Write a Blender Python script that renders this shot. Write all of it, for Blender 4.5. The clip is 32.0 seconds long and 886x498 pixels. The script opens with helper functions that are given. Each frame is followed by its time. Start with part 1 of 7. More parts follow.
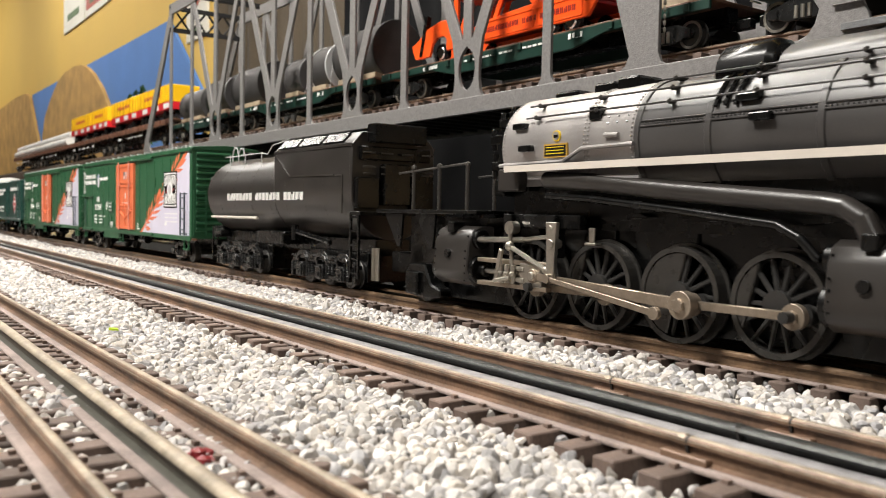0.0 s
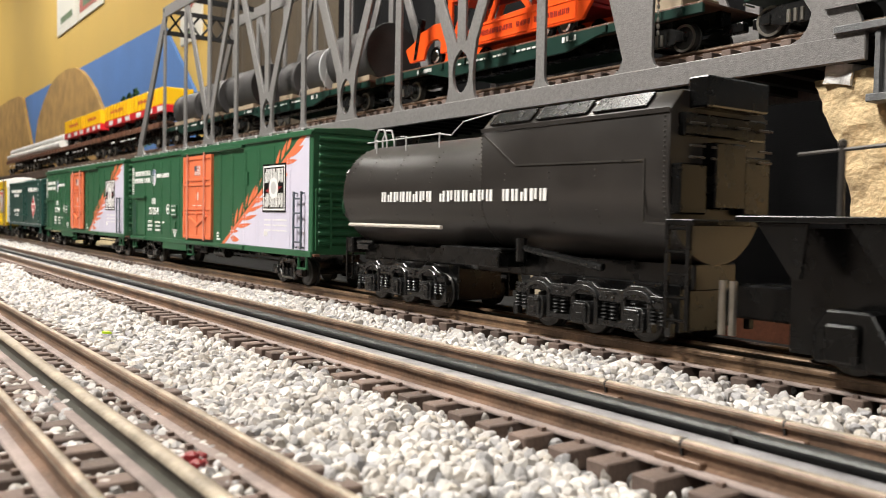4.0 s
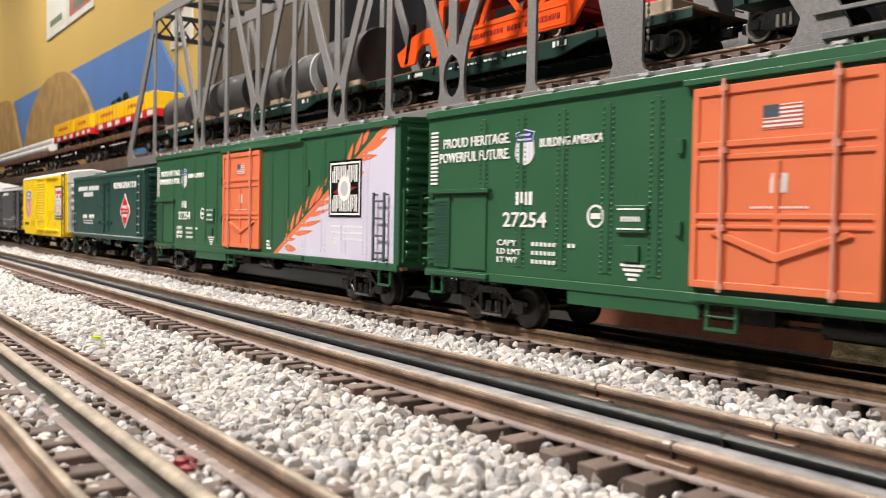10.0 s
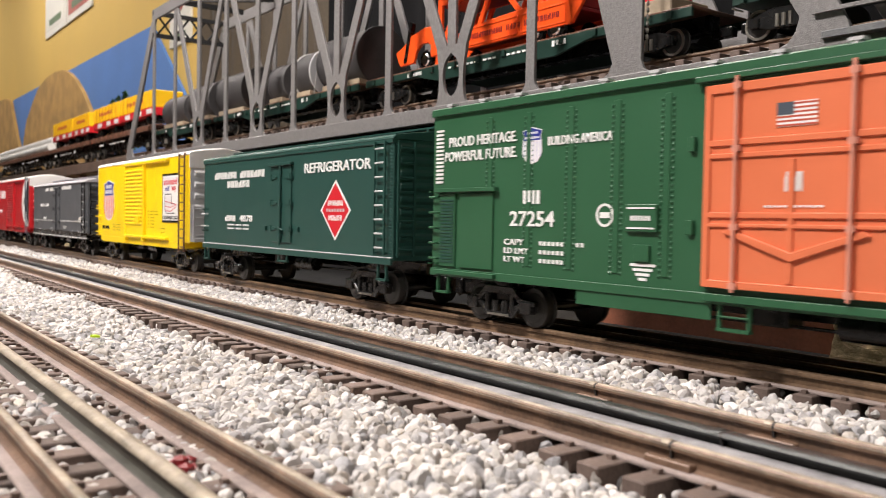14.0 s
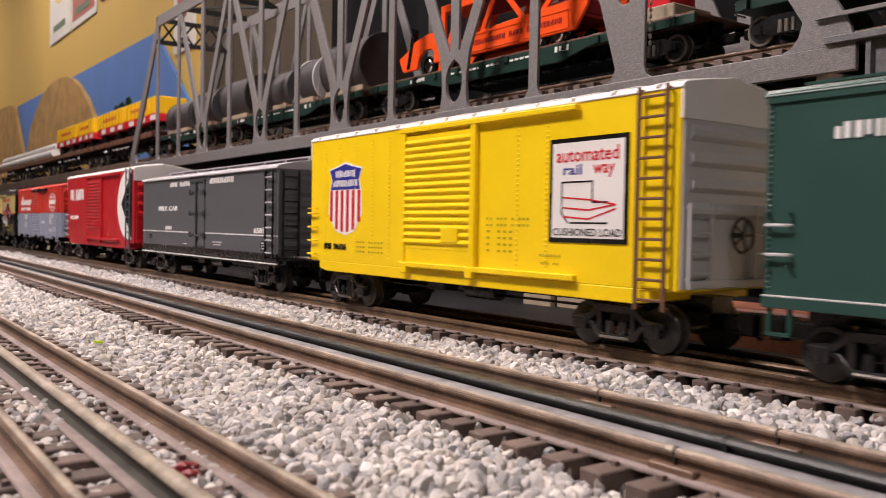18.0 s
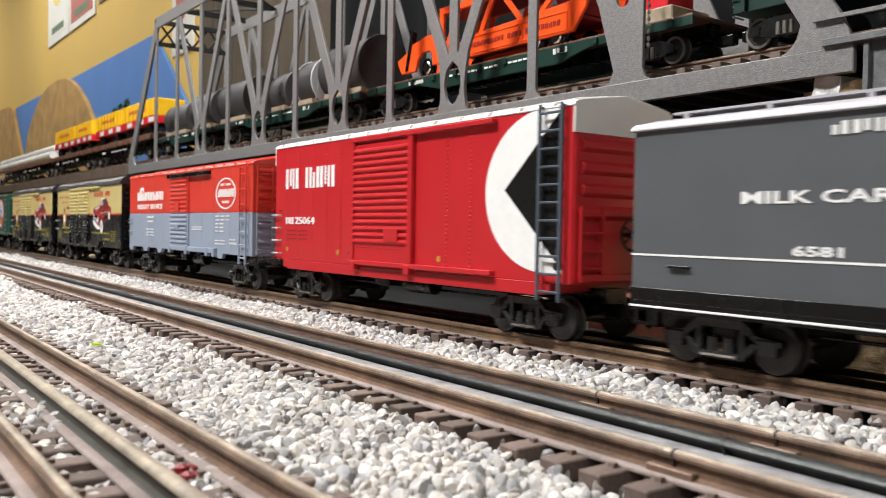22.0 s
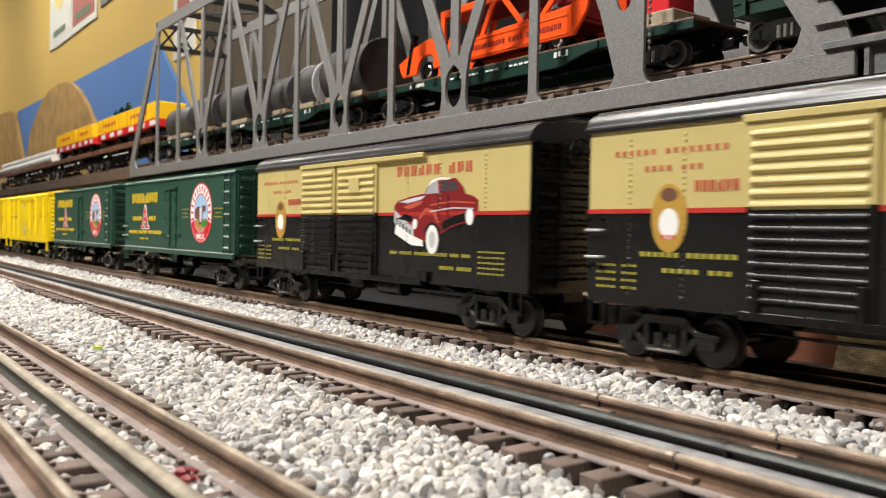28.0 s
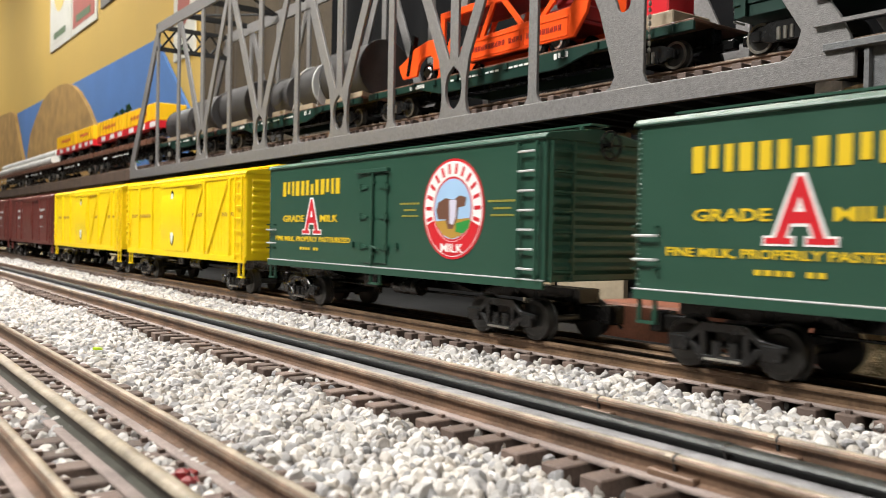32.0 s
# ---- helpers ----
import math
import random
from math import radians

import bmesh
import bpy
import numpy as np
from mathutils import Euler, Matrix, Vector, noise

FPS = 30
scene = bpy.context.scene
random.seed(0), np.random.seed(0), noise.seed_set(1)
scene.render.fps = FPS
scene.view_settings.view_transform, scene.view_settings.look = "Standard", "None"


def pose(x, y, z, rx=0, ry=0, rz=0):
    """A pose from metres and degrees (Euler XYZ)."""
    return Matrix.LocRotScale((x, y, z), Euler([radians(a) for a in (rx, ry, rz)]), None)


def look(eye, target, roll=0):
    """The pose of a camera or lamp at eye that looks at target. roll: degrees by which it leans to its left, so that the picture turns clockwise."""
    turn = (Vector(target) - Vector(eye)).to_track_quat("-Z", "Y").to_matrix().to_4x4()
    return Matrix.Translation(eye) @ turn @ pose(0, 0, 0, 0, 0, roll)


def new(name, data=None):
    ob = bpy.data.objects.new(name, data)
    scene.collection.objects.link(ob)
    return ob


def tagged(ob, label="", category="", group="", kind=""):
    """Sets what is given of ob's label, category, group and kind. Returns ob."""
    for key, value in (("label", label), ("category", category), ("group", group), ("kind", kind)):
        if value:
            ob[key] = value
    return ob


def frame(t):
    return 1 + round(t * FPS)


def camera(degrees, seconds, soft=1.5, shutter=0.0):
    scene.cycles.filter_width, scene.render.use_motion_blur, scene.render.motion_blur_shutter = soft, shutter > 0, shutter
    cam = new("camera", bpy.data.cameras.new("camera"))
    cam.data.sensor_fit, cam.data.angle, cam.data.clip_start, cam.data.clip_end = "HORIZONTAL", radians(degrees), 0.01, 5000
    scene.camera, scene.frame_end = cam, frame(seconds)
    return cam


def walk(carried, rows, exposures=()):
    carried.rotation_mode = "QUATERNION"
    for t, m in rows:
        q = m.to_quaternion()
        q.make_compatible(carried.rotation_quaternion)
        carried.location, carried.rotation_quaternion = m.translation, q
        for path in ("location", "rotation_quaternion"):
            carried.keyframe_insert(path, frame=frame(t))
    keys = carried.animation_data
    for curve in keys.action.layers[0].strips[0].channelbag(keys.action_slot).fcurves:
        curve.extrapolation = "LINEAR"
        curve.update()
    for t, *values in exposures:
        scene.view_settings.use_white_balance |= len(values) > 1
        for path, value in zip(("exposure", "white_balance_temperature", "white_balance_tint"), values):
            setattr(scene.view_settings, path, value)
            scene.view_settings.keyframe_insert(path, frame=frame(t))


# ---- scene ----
cam = camera(55.19, 32.0, soft=0.65, shutter=0.4)
cam.data.dof.use_dof = True
cam.data.dof.focus_distance = 0.36
cam.data.dof.aperture_fstop = 32.0

# seconds, turn to the left, tilt (degrees): the camera stands on the layout and sways a little
SWAY = (
    (0, 54.678, -2.302), (0.5, 54.66, -2.263), (1, 54.652, -2.23), (1.5, 54.646, -2.223), (2, 54.612, -2.228), (2.5, 54.577, -2.18),
    (3, 54.504, -2.138), (3.5, 54.393, -2.127), (4.5, 54.189, -2.036), (5.5, 53.984, -1.945), (6, 53.843, -1.961), (6.5, 53.799, -1.99),
    (7, 53.739, -1.982), (7.5, 53.653, -2.0), (8, 53.642, -1.958), (8.5, 53.665, -1.849), (9, 53.697, -1.793), (9.5, 53.689, -1.805),
    (10, 53.684, -1.799), (11, 53.636, -1.816), (12, 53.637, -1.855), (13, 53.619, -1.89), (14, 53.629, -1.867), (14.5, 53.693, -1.847),
    (15.5, 53.736, -1.762), (16.5, 53.78, -1.677), (17, 53.763, -1.552), (17.5, 53.815, -1.465), (18, 53.838, -1.471), (19, 53.807, -1.397),
    (20, 53.76, -1.408), (21, 53.763, -1.33), (22, 53.735, -1.34), (23, 53.76, -1.29), (24, 53.737, -1.222), (25, 53.741, -1.214),
    (25.5, 53.756, -1.203), (26.5, 53.774, -1.165), (27.5, 53.791, -1.127), (28, 53.81, -1.122), (29, 53.823, -1.034), (30, 53.816, -0.953),
    (30.5, 53.808, -0.942), (31, 53.795, -0.981), (32, 53.815, -1.021),
)
EYE = Vector((0.0, 0.0, 0.04508))


def aim(turn, tilt):
    a, b = radians(turn), radians(tilt)
    return look(EYE, EYE + Vector((-math.sin(a) * math.cos(b), math.cos(a) * math.cos(b), math.sin(b))), 1.045)


# seconds, stops, kelvin, tint: the camera's own exposure and colour follow the cars that fill its view
METER = (
    (0, 0.06, 6450, 10), (3, 0.06, 6450, 10), (6, 0.02, 6450, 10), (9, -0.06, 6450, 12), (12, -0.06, 6450, 15), (14, -0.06, 6450, 16), (16, -0.18, 6450, 19),
    (17, -0.27, 6450, 22), (18, -0.54, 6650, 26), (19, -0.67, 6300, 22), (20, -0.35, 5750, 15), (21, -0.05, 5600, 12), (22, -0.08, 6050, 10), (23, -0.2, 6350, 8),
    (24, -0.26, 6450, 7), (25, -0.28, 6450, 7), (28, -0.1, 6350, 9), (29, -0.1, 6300, 9), (31, 0.0, 6250, 9), (32, 0.0, 6250, 9),
)
walk(cam, [(t, aim(a, b)) for t, a, b in SWAY], METER)

# millimetres that the train has gone at each full second
WAY = (0.0, 54.3, 109.4, 167.1, 231.3, 307.0, 389.2, 472.2, 557.1, 649.2, 748.7, 853.2, 958.6, 1062.1, 1164.8, 1272.2, 1387.0,
       1509.8, 1641.4, 1782.2, 1928.6, 2076.1, 2226.5, 2378.8, 2529.0, 2678.7, 2828.5, 2979.4, 3133.0, 3290.3, 3450.3, 3610.3, 3775.6)


def run(t):
    """Metres that the train has gone at t seconds, eased between the full seconds."""
    i = min(int(t), 31)
    f = t - i
    p1, p2 = WAY[i], WAY[i + 1]
    p0 = WAY[i - 1] if i else 2 * p1 - p2
    p3 = WAY[i + 2] if i < 31 else 2 * p2 - p1
    return 0.0005 * (2 * p1 + f * (p2 - p0) + f * f * (2 * p0 - 5 * p1 + 4 * p2 - p3) + f ** 3 * (3 * p1 - p0 - 3 * p2 + p3))


# ---- light ----
MM = 0.001
world = bpy.data.worlds.new("room_air")
world.use_nodes = True
world.node_tree.nodes["Background"].inputs[0].default_value = (1.0, 0.86, 0.66, 1)
world.node_tree.nodes["Background"].inputs[1].default_value = 0.0
scene.world = world
scene.view_settings.exposure = 0.0


def lamp(name, x, y, z, sx, sy, watts, col, to):
    d = bpy.data.lights.new(name, "AREA")
    d.shape, d.size, d.size_y, d.energy, d.color = "RECTANGLE", sx, sy, watts, col
    ob = new(name, d)
    ob.matrix_world = look((x, y, z), to)
    return ob


WARM = (1.0, 0.955, 0.88)
lamp("unseen_ceiling_lamp", -0.6, -0.65, 1.36, 0.3, 0.3, 58, WARM, (-0.5, 0.2, 0.0))
# a long strip light over the tracks; two unseen ones added to brighten the far wall
lamp("unseen_strip_light", -1.1, 0.37, 1.36, 1.4, 0.3, 38, WARM, (-1.0, 0.36, 0.0))
lamp("unseen_strip_light", -3.3, 0.28, 1.36, 1.6, 0.16, 17, WARM, (-3.3, 0.3, 0.0))
lamp("unseen_strip_light", -5.4, -0.1, 1.36, 1.2, 0.16, 15, WARM, (-5.4, 0.3, 0.0))
# unseen lamp added as fill for the cars' right-hand ends
lamp("unseen_ceiling_lamp", 0.9, -0.7, 1.36, 0.3, 0.3, 13, WARM, (0.5, 0.2, 0.0))


# ---- materials ----
def rgb(h):
    v = [int(h[i:i + 2], 16) / 255 for i in (0, 2, 4)]
    return tuple(c / 12.92 if c <= 0.04045 else ((c + 0.055) / 1.055) ** 2.4 for c in v)


def surface(name, col, rough=0.5, metal=0.0, vary=0.12, size=60.0, bump=0.0, grain=900.0, island=0.0, random_ob=0.0, spec=0.5, coat=0.0, hues=()):
    """A painted, moulded or metal surface with broad stains, fine grain and relief; sizes are noise scales per metre."""
    m = bpy.data.materials.new(name)
    m.use_nodes = True
    nt = m.node_tree
    N, L = nt.nodes, nt.links
    b = N["Principled BSDF"]
    b.inputs["Metallic"].default_value = metal
    b.inputs["Specular IOR Level"].default_value = spec
    b.inputs["Coat Weight"].default_value = coat
    tc = N.new("ShaderNodeTexCoord")
    n1 = N.new("ShaderNodeTexNoise")
    n1.inputs["Scale"].default_value, n1.inputs["Detail"].default_value = size, 5
    n2 = N.new("ShaderNodeTexNoise")
    n2.inputs["Scale"].default_value, n2.inputs["Detail"].default_value = grain, 3
    for n in (n1, n2):
        L.new(tc.outputs["Object"], n.inputs["Vector"])
    add = N.new("ShaderNodeMath")
    add.operation = "MULTIPLY_ADD"
    L.new(n2.outputs["Fac"], add.inputs[0])
    add.inputs[1].default_value = 0.45
    L.new(n1.outputs["Fac"], add.inputs[2])
    mr = N.new("ShaderNodeMapRange")
    L.new(add.outputs[0], mr.inputs["Value"])
    mr.inputs["From Min"].default_value, mr.inputs["From Max"].default_value = 0.45, 1.0
    mr.inputs["To Min"].default_value, mr.inputs["To Max"].default_value = 1 - vary, 1 + vary
    val = mr.outputs["Result"]
    for amount, node, out in ((island, "ShaderNodeNewGeometry", "Random Per Island"), (random_ob, "ShaderNodeObjectInfo", "Random")):
        if amount:
            g = N.new(node)
            r = N.new("ShaderNodeMapRange")
            L.new(g.outputs[out], r.inputs["Value"])
            r.inputs["To Min"].default_value, r.inputs["To Max"].default_value = 1 - amount, 1 + amount
            mu = N.new("ShaderNodeMath")
            mu.operation = "MULTIPLY"
            L.new(val, mu.inputs[0])
            L.new(r.outputs["Result"], mu.inputs[1])
            val = mu.outputs[0]
    hsv = N.new("ShaderNodeHueSaturation")
    hsv.inputs["Color"].default_value = (*col, 1)
    L.new(val, hsv.inputs["Value"])
    if hues:
        g = N.new("ShaderNodeNewGeometry")
        wn = N.new("ShaderNodeTexWhiteNoise")
        wn.noise_dimensions = "1D"
        L.new(g.outputs["Random Per Island"], wn.inputs["W"])
        cr = N.new("ShaderNodeValToRGB")
        cr.color_ramp.interpolation = "LINEAR"
        while len(cr.color_ramp.elements) < len(hues):
            cr.color_ramp.elements.new(0.5)
        for k, h in enumerate(hues):
            cr.color_ramp.elements[k].position, cr.color_ramp.elements[k].color = k / (len(hues) - 1), (*h, 1)
        L.new(wn.outputs["Value"], cr.inputs["Fac"])
        L.new(cr.outputs["Color"], hsv.inputs["Color"])
    L.new(hsv.outputs["Color"], b.inputs["Base Color"])
    rr = N.new("ShaderNodeMapRange")
    L.new(n1.outputs["Fac"], rr.inputs["Value"])
    rr.inputs["To Min"].default_value, rr.inputs["To Max"].default_value = max(0.03, rough - 0.08), min(1, rough + 0.1)
    L.new(rr.outputs["Result"], b.inputs["Roughness"])
    if bump:
        bp = N.new("ShaderNodeBump")
        bp.inputs["Strength"].default_value, bp.inputs["Distance"].default_value = 0.6, bump * MM
        L.new(n2.outputs["Fac"], bp.inputs["Height"])
        L.new(bp.outputs["Normal"], b.inputs["Normal"])
    return m


M = {}
M["wall"] = surface("yellow_wall_paint", rgb("dab65e"), 0.8, vary=0.06, size=3, bump=0.6, grain=160)
# unseen walls and ceiling: colours kept dark to hold back bounced fill light
M["plain_wall"] = surface("unseen_wall_low_bounce", (0.08, 0.07, 0.058), 0.85, vary=0.08, size=3)
M["ceiling"] = surface("unseen_ceiling_low_bounce", (0.15, 0.145, 0.135), 0.9, vary=0.04, size=3)
M["dark_floor"] = surface("floor_carpet", (0.10, 0.085, 0.07), 0.95, vary=0.2, size=20)
M["base"] = surface("layout_earth", (0.27, 0.23, 0.21), 0.95, vary=0.4, size=90, bump=0.5, grain=900)
M["stone"] = surface("ballast_stone", (0.45, 0.425, 0.395), 0.85, vary=0.22, size=260, bump=0.3, grain=1500, island=0.28,
                     hues=((0.56, 0.535, 0.50), (0.34, 0.33, 0.335), (0.50, 0.455, 0.40), (0.58, 0.56, 0.545), (0.36, 0.325, 0.29), (0.60, 0.57, 0.535), (0.27, 0.265, 0.27), (0.47, 0.45, 0.435)))
M["tie"] = surface("brown_tie", (0.125, 0.088, 0.072), 0.75, vary=0.35, size=200, bump=0.3, grain=1200, random_ob=0.35)
M["olive_rail"] = surface("dull_olive_rail", (0.075, 0.072, 0.058), 0.5, 0.2, vary=0.35, size=80, bump=0.1, grain=600)
M["rail"] = surface("tarnished_rail", (0.15, 0.092, 0.06), 0.48, 0.15, vary=0.55, size=90, bump=0.35, grain=800)
M["rail_head"] = surface("worn_rail_head", (0.31, 0.262, 0.20), 0.46, 0.25, vary=0.5, size=90, bump=0.3, grain=600)
M["strip"] = surface("grey_roadbed_strip", (0.25, 0.24, 0.245), 0.8, vary=0.45, size=160, bump=0.5, grain=1300)
M["black_rail"] = surface("blackened_rail", (0.034, 0.036, 0.034), 0.42, 0.35, vary=0.5, size=110, bump=0.3, grain=700)
M["bridge"] = surface("grey_bridge_steel", (0.175, 0.167, 0.163), 0.45, 0.0, vary=0.25, size=500, bump=0.5, grain=1300)
M["black"] = surface("black_plastic", (0.003, 0.003, 0.003), 0.25, vary=0.25, size=150, bump=0.03, spec=0.4)
M["truck_black"] = surface("glossy_cast_black", (0.010, 0.010, 0.010), 0.24, vary=0.3, size=200, bump=0.06, grain=900, spec=0.7)
M["bead"] = surface("rivet_bead", (0.06, 0.055, 0.05), 0.3, 0.4, vary=0.2, size=150)
M["wheel"] = surface("dark_wheel_steel", (0.045, 0.043, 0.04), 0.34, 0.3, vary=0.3, size=150)
M["steel"] = surface("bright_steel", (0.46, 0.43, 0.38), 0.32, 0.95, vary=0.2, size=150)
M["white"] = surface("white_print", (0.80, 0.79, 0.77), 0.45, vary=0.04, size=200)
M["sky_blue"] = surface("painted_sky_board", rgb("5a86c8"), 0.8, vary=0.10, size=6, bump=0.3, grain=200)
M["plywood"] = surface("tan_hill_board", rgb("b58f52"), 0.85, vary=0.34, size=14, bump=0.5, grain=260)
M["rock"] = surface("plaster_rock", rgb("cdb48c"), 0.95, vary=0.45, size=90, bump=1.8, grain=420)

M["rail_foot"] = surface("dusty_rail_foot", (0.25, 0.20, 0.18), 0.85, vary=0.35, size=90, bump=0.25, grain=1100)
# black bed, deepened further to carry the shade under train and bridge
M["black_bed"] = surface("shade_black_bed", (0.004, 0.0038, 0.0036), 0.7, vary=0.4, size=60, bump=0.3, grain=700, spec=0.3)
M["rail_main"] = surface("brown_used_rail", (0.18, 0.115, 0.07), 0.36, 0.35, vary=0.55, size=80, bump=0.25, grain=700)

# ---- mesh helpers: all take millimetres ----
def box(bm, x0, x1, y0, y1, z0, z1):
    v = [bm.verts.new((x * MM, y * MM, z * MM)) for x in (x0, x1) for y in (y0, y1) for z in (z0, z1)]
    for f in ((0, 1, 3, 2), (4, 6, 7, 5), (0, 4, 5, 1), (2, 3, 7, 6), (0, 2, 6, 4), (1, 5, 7, 3)):
        bm.faces.new([v[i] for i in f])


def rod(bm, p, q, r, r2=None, seg=10):
    p, q = Vector(p) * MM, Vector(q) * MM
    d = q - p
    r, r2 = r * MM, (r if r2 is None else r2) * MM
    m = Matrix.Translation((p + q) / 2) @ d.to_track_quat("Z", "Y").to_matrix().to_4x4()
    bmesh.ops.create_cone(bm, cap_ends=True, segments=seg, radius1=r, radius2=r2, depth=d.length, matrix=m)


def prism(bm, pts, a, b, axis="y"):
    """Extrude the outline pts (pairs in the plane across axis) from a to b."""
    def at(u, v, w):
        return {"y": (u, w, v), "x": (w, u, v), "z": (u, v, w)}[axis]
    lo = [bm.verts.new(Vector(at(u, v, a)) * MM) for u, v in pts]
    hi = [bm.verts.new(Vector(at(u, v, b)) * MM) for u, v in pts]
    n = len(pts)
    for i in range(n):
        bm.faces.new((lo[i], lo[(i + 1) % n], hi[(i + 1) % n], hi[i]))
    bm.faces.new(lo[::-1])
    bm.faces.new(hi)


def ball(bm, c, r, sub=2, sz=1.0):
    m = Matrix.Translation(Vector(c) * MM) @ Matrix.Diagonal((1, 1, sz, 1))
    bmesh.ops.create_icosphere(bm, subdivisions=sub, radius=r * MM, matrix=m)


def finish(bm, name, mat, bevel=0.0, smooth=False):
    bmesh.ops.recalc_face_normals(bm, faces=bm.faces)
    if bevel:
        es = [e for e in bm.edges if len(e.link_faces) == 2 and e.calc_face_angle(0) > 0.6]
        bmesh.ops.bevel(bm, geom=es, offset=bevel * MM, segments=1, affect="EDGES", clamp_overlap=True)
    me = bpy.data.meshes.new(name)
    bm.to_mesh(me)
    bm.free()
    me.materials.append(M[mat] if isinstance(mat, str) else mat)
    if smooth:
        for f in me.polygons:
            f.use_smooth = True
        me.set_sharp_from_angle(angle=radians(40))
    return me


def part(name, bm, mat, parent, label="", bevel=0.0, smooth=False):
    me = bm if isinstance(bm, bpy.types.Mesh) else finish(bm, name, mat, bevel, smooth)
    ob = new(name, me)
    if parent:
        ob.parent = parent
    return tagged(ob, label)


def thing(name, label, category, group="", kind="", at=(0, 0, 0)):
    ob = new(name)
    ob.empty_display_size = 0.01
    ob.location = Vector(at) * MM
    return tagged(ob, label, category, group, kind)


def B():
    return bmesh.new()


def solid(name, mat, parts, label="", category="", kind="", parent=None, bevel=0.0):
    """One mesh of several boxes."""
    bm = B()
    for p in parts:
        box(bm, *p)
    ob = part(name, bm, mat, parent, "", bevel)
    return tagged(ob, label, category, "", kind)


# ---- the room and the layout's base ----
YT, YM, YN = 266.4, 160.7, 51.2
YB = 450.0
WALL_Y = 750.0
solid("wall_north", "wall", [(-6400, 1600, WALL_Y, WALL_Y + 120, -1000, 1400)], "plain wall painted warm yellow", "wall", "structure")
# unseen closing walls and ceiling, darkened so that shadows stay deep
solid("wall_west", "plain_wall", [(-6520, -6400, -1900, WALL_Y, -1000, 1400)], "unseen plain wall, darkened to cut bounced light", "wall", "structure")
solid("wall_east", "plain_wall", [(1600, 1720, -1900, WALL_Y, -1000, 1400)], "unseen plain wall, darkened to cut bounced light", "wall", "structure")
solid("wall_south", "plain_wall", [(-6400, 1600, -2020, -1900, -1000, 1400)], "unseen plain wall, darkened to cut bounced light", "wall", "structure")
solid("ceiling", "ceiling", [(-6520, 1720, -2020, WALL_Y + 120, 1400, 1500)], "unseen plain ceiling, darkened to cut bounced light", "ceiling", "structure")
solid("floor", "dark_floor", [(-6520, 1720, -2020, WALL_Y + 120, -1100, -1000)], "dark carpeted floor", "floor", "structure")
solid("ground", "base", [(-6390, 1590, -420, WALL_Y - 4, -60, -11)], "brown earth-painted layout board under the tracks", "ground", "structure")


# dark sheet: a black bed plus the shade under train and bridge
solid("roadbed_black", "black_bed", [(-6380, 1580, 243, 640, -11, -9.6)], "black bed beneath the main track and the bridge, with their shade in its colour", "roadbed", "structure")


# ---- tracks ----
def rail_mesh(bm, y, x0, x1, head=2.3, top=0.0, h=5.6):
    """Web and narrow foot below a head that overhangs them."""
    w = head / 2
    prism(bm, [(y - 1.9, top - h), (y + 1.9, top - h), (y + 1.9, top - h + 0.8), (y + 0.45, top - h + 1.3), (y + 0.45, top - 1.9), (y + w, top - 1.6),
               (y + w, top - 0.5), (y + w - 0.5, top - 0.05), (y - w + 0.5, top - 0.05), (y - w, top - 0.5), (y - w, top - 1.6), (y - 0.45, top - 1.9), (y - 0.45, top - h + 1.3), (y - 1.9, top - h + 0.8)], x0, x1, "x")


def rail_cap(bm, y, x0, x1, w, top=0.0):
    """The rounded, worn running surface."""
    arc = [(y + w * math.cos(a), top - 1.0 + 1.05 * math.sin(a)) for a in [math.pi * k / 8 for k in range(9)]]
    prism(bm, [*arc, (y - w * 0.8, top - 1.5), (y + w * 0.8, top - 1.5)], x0, x1, "x")


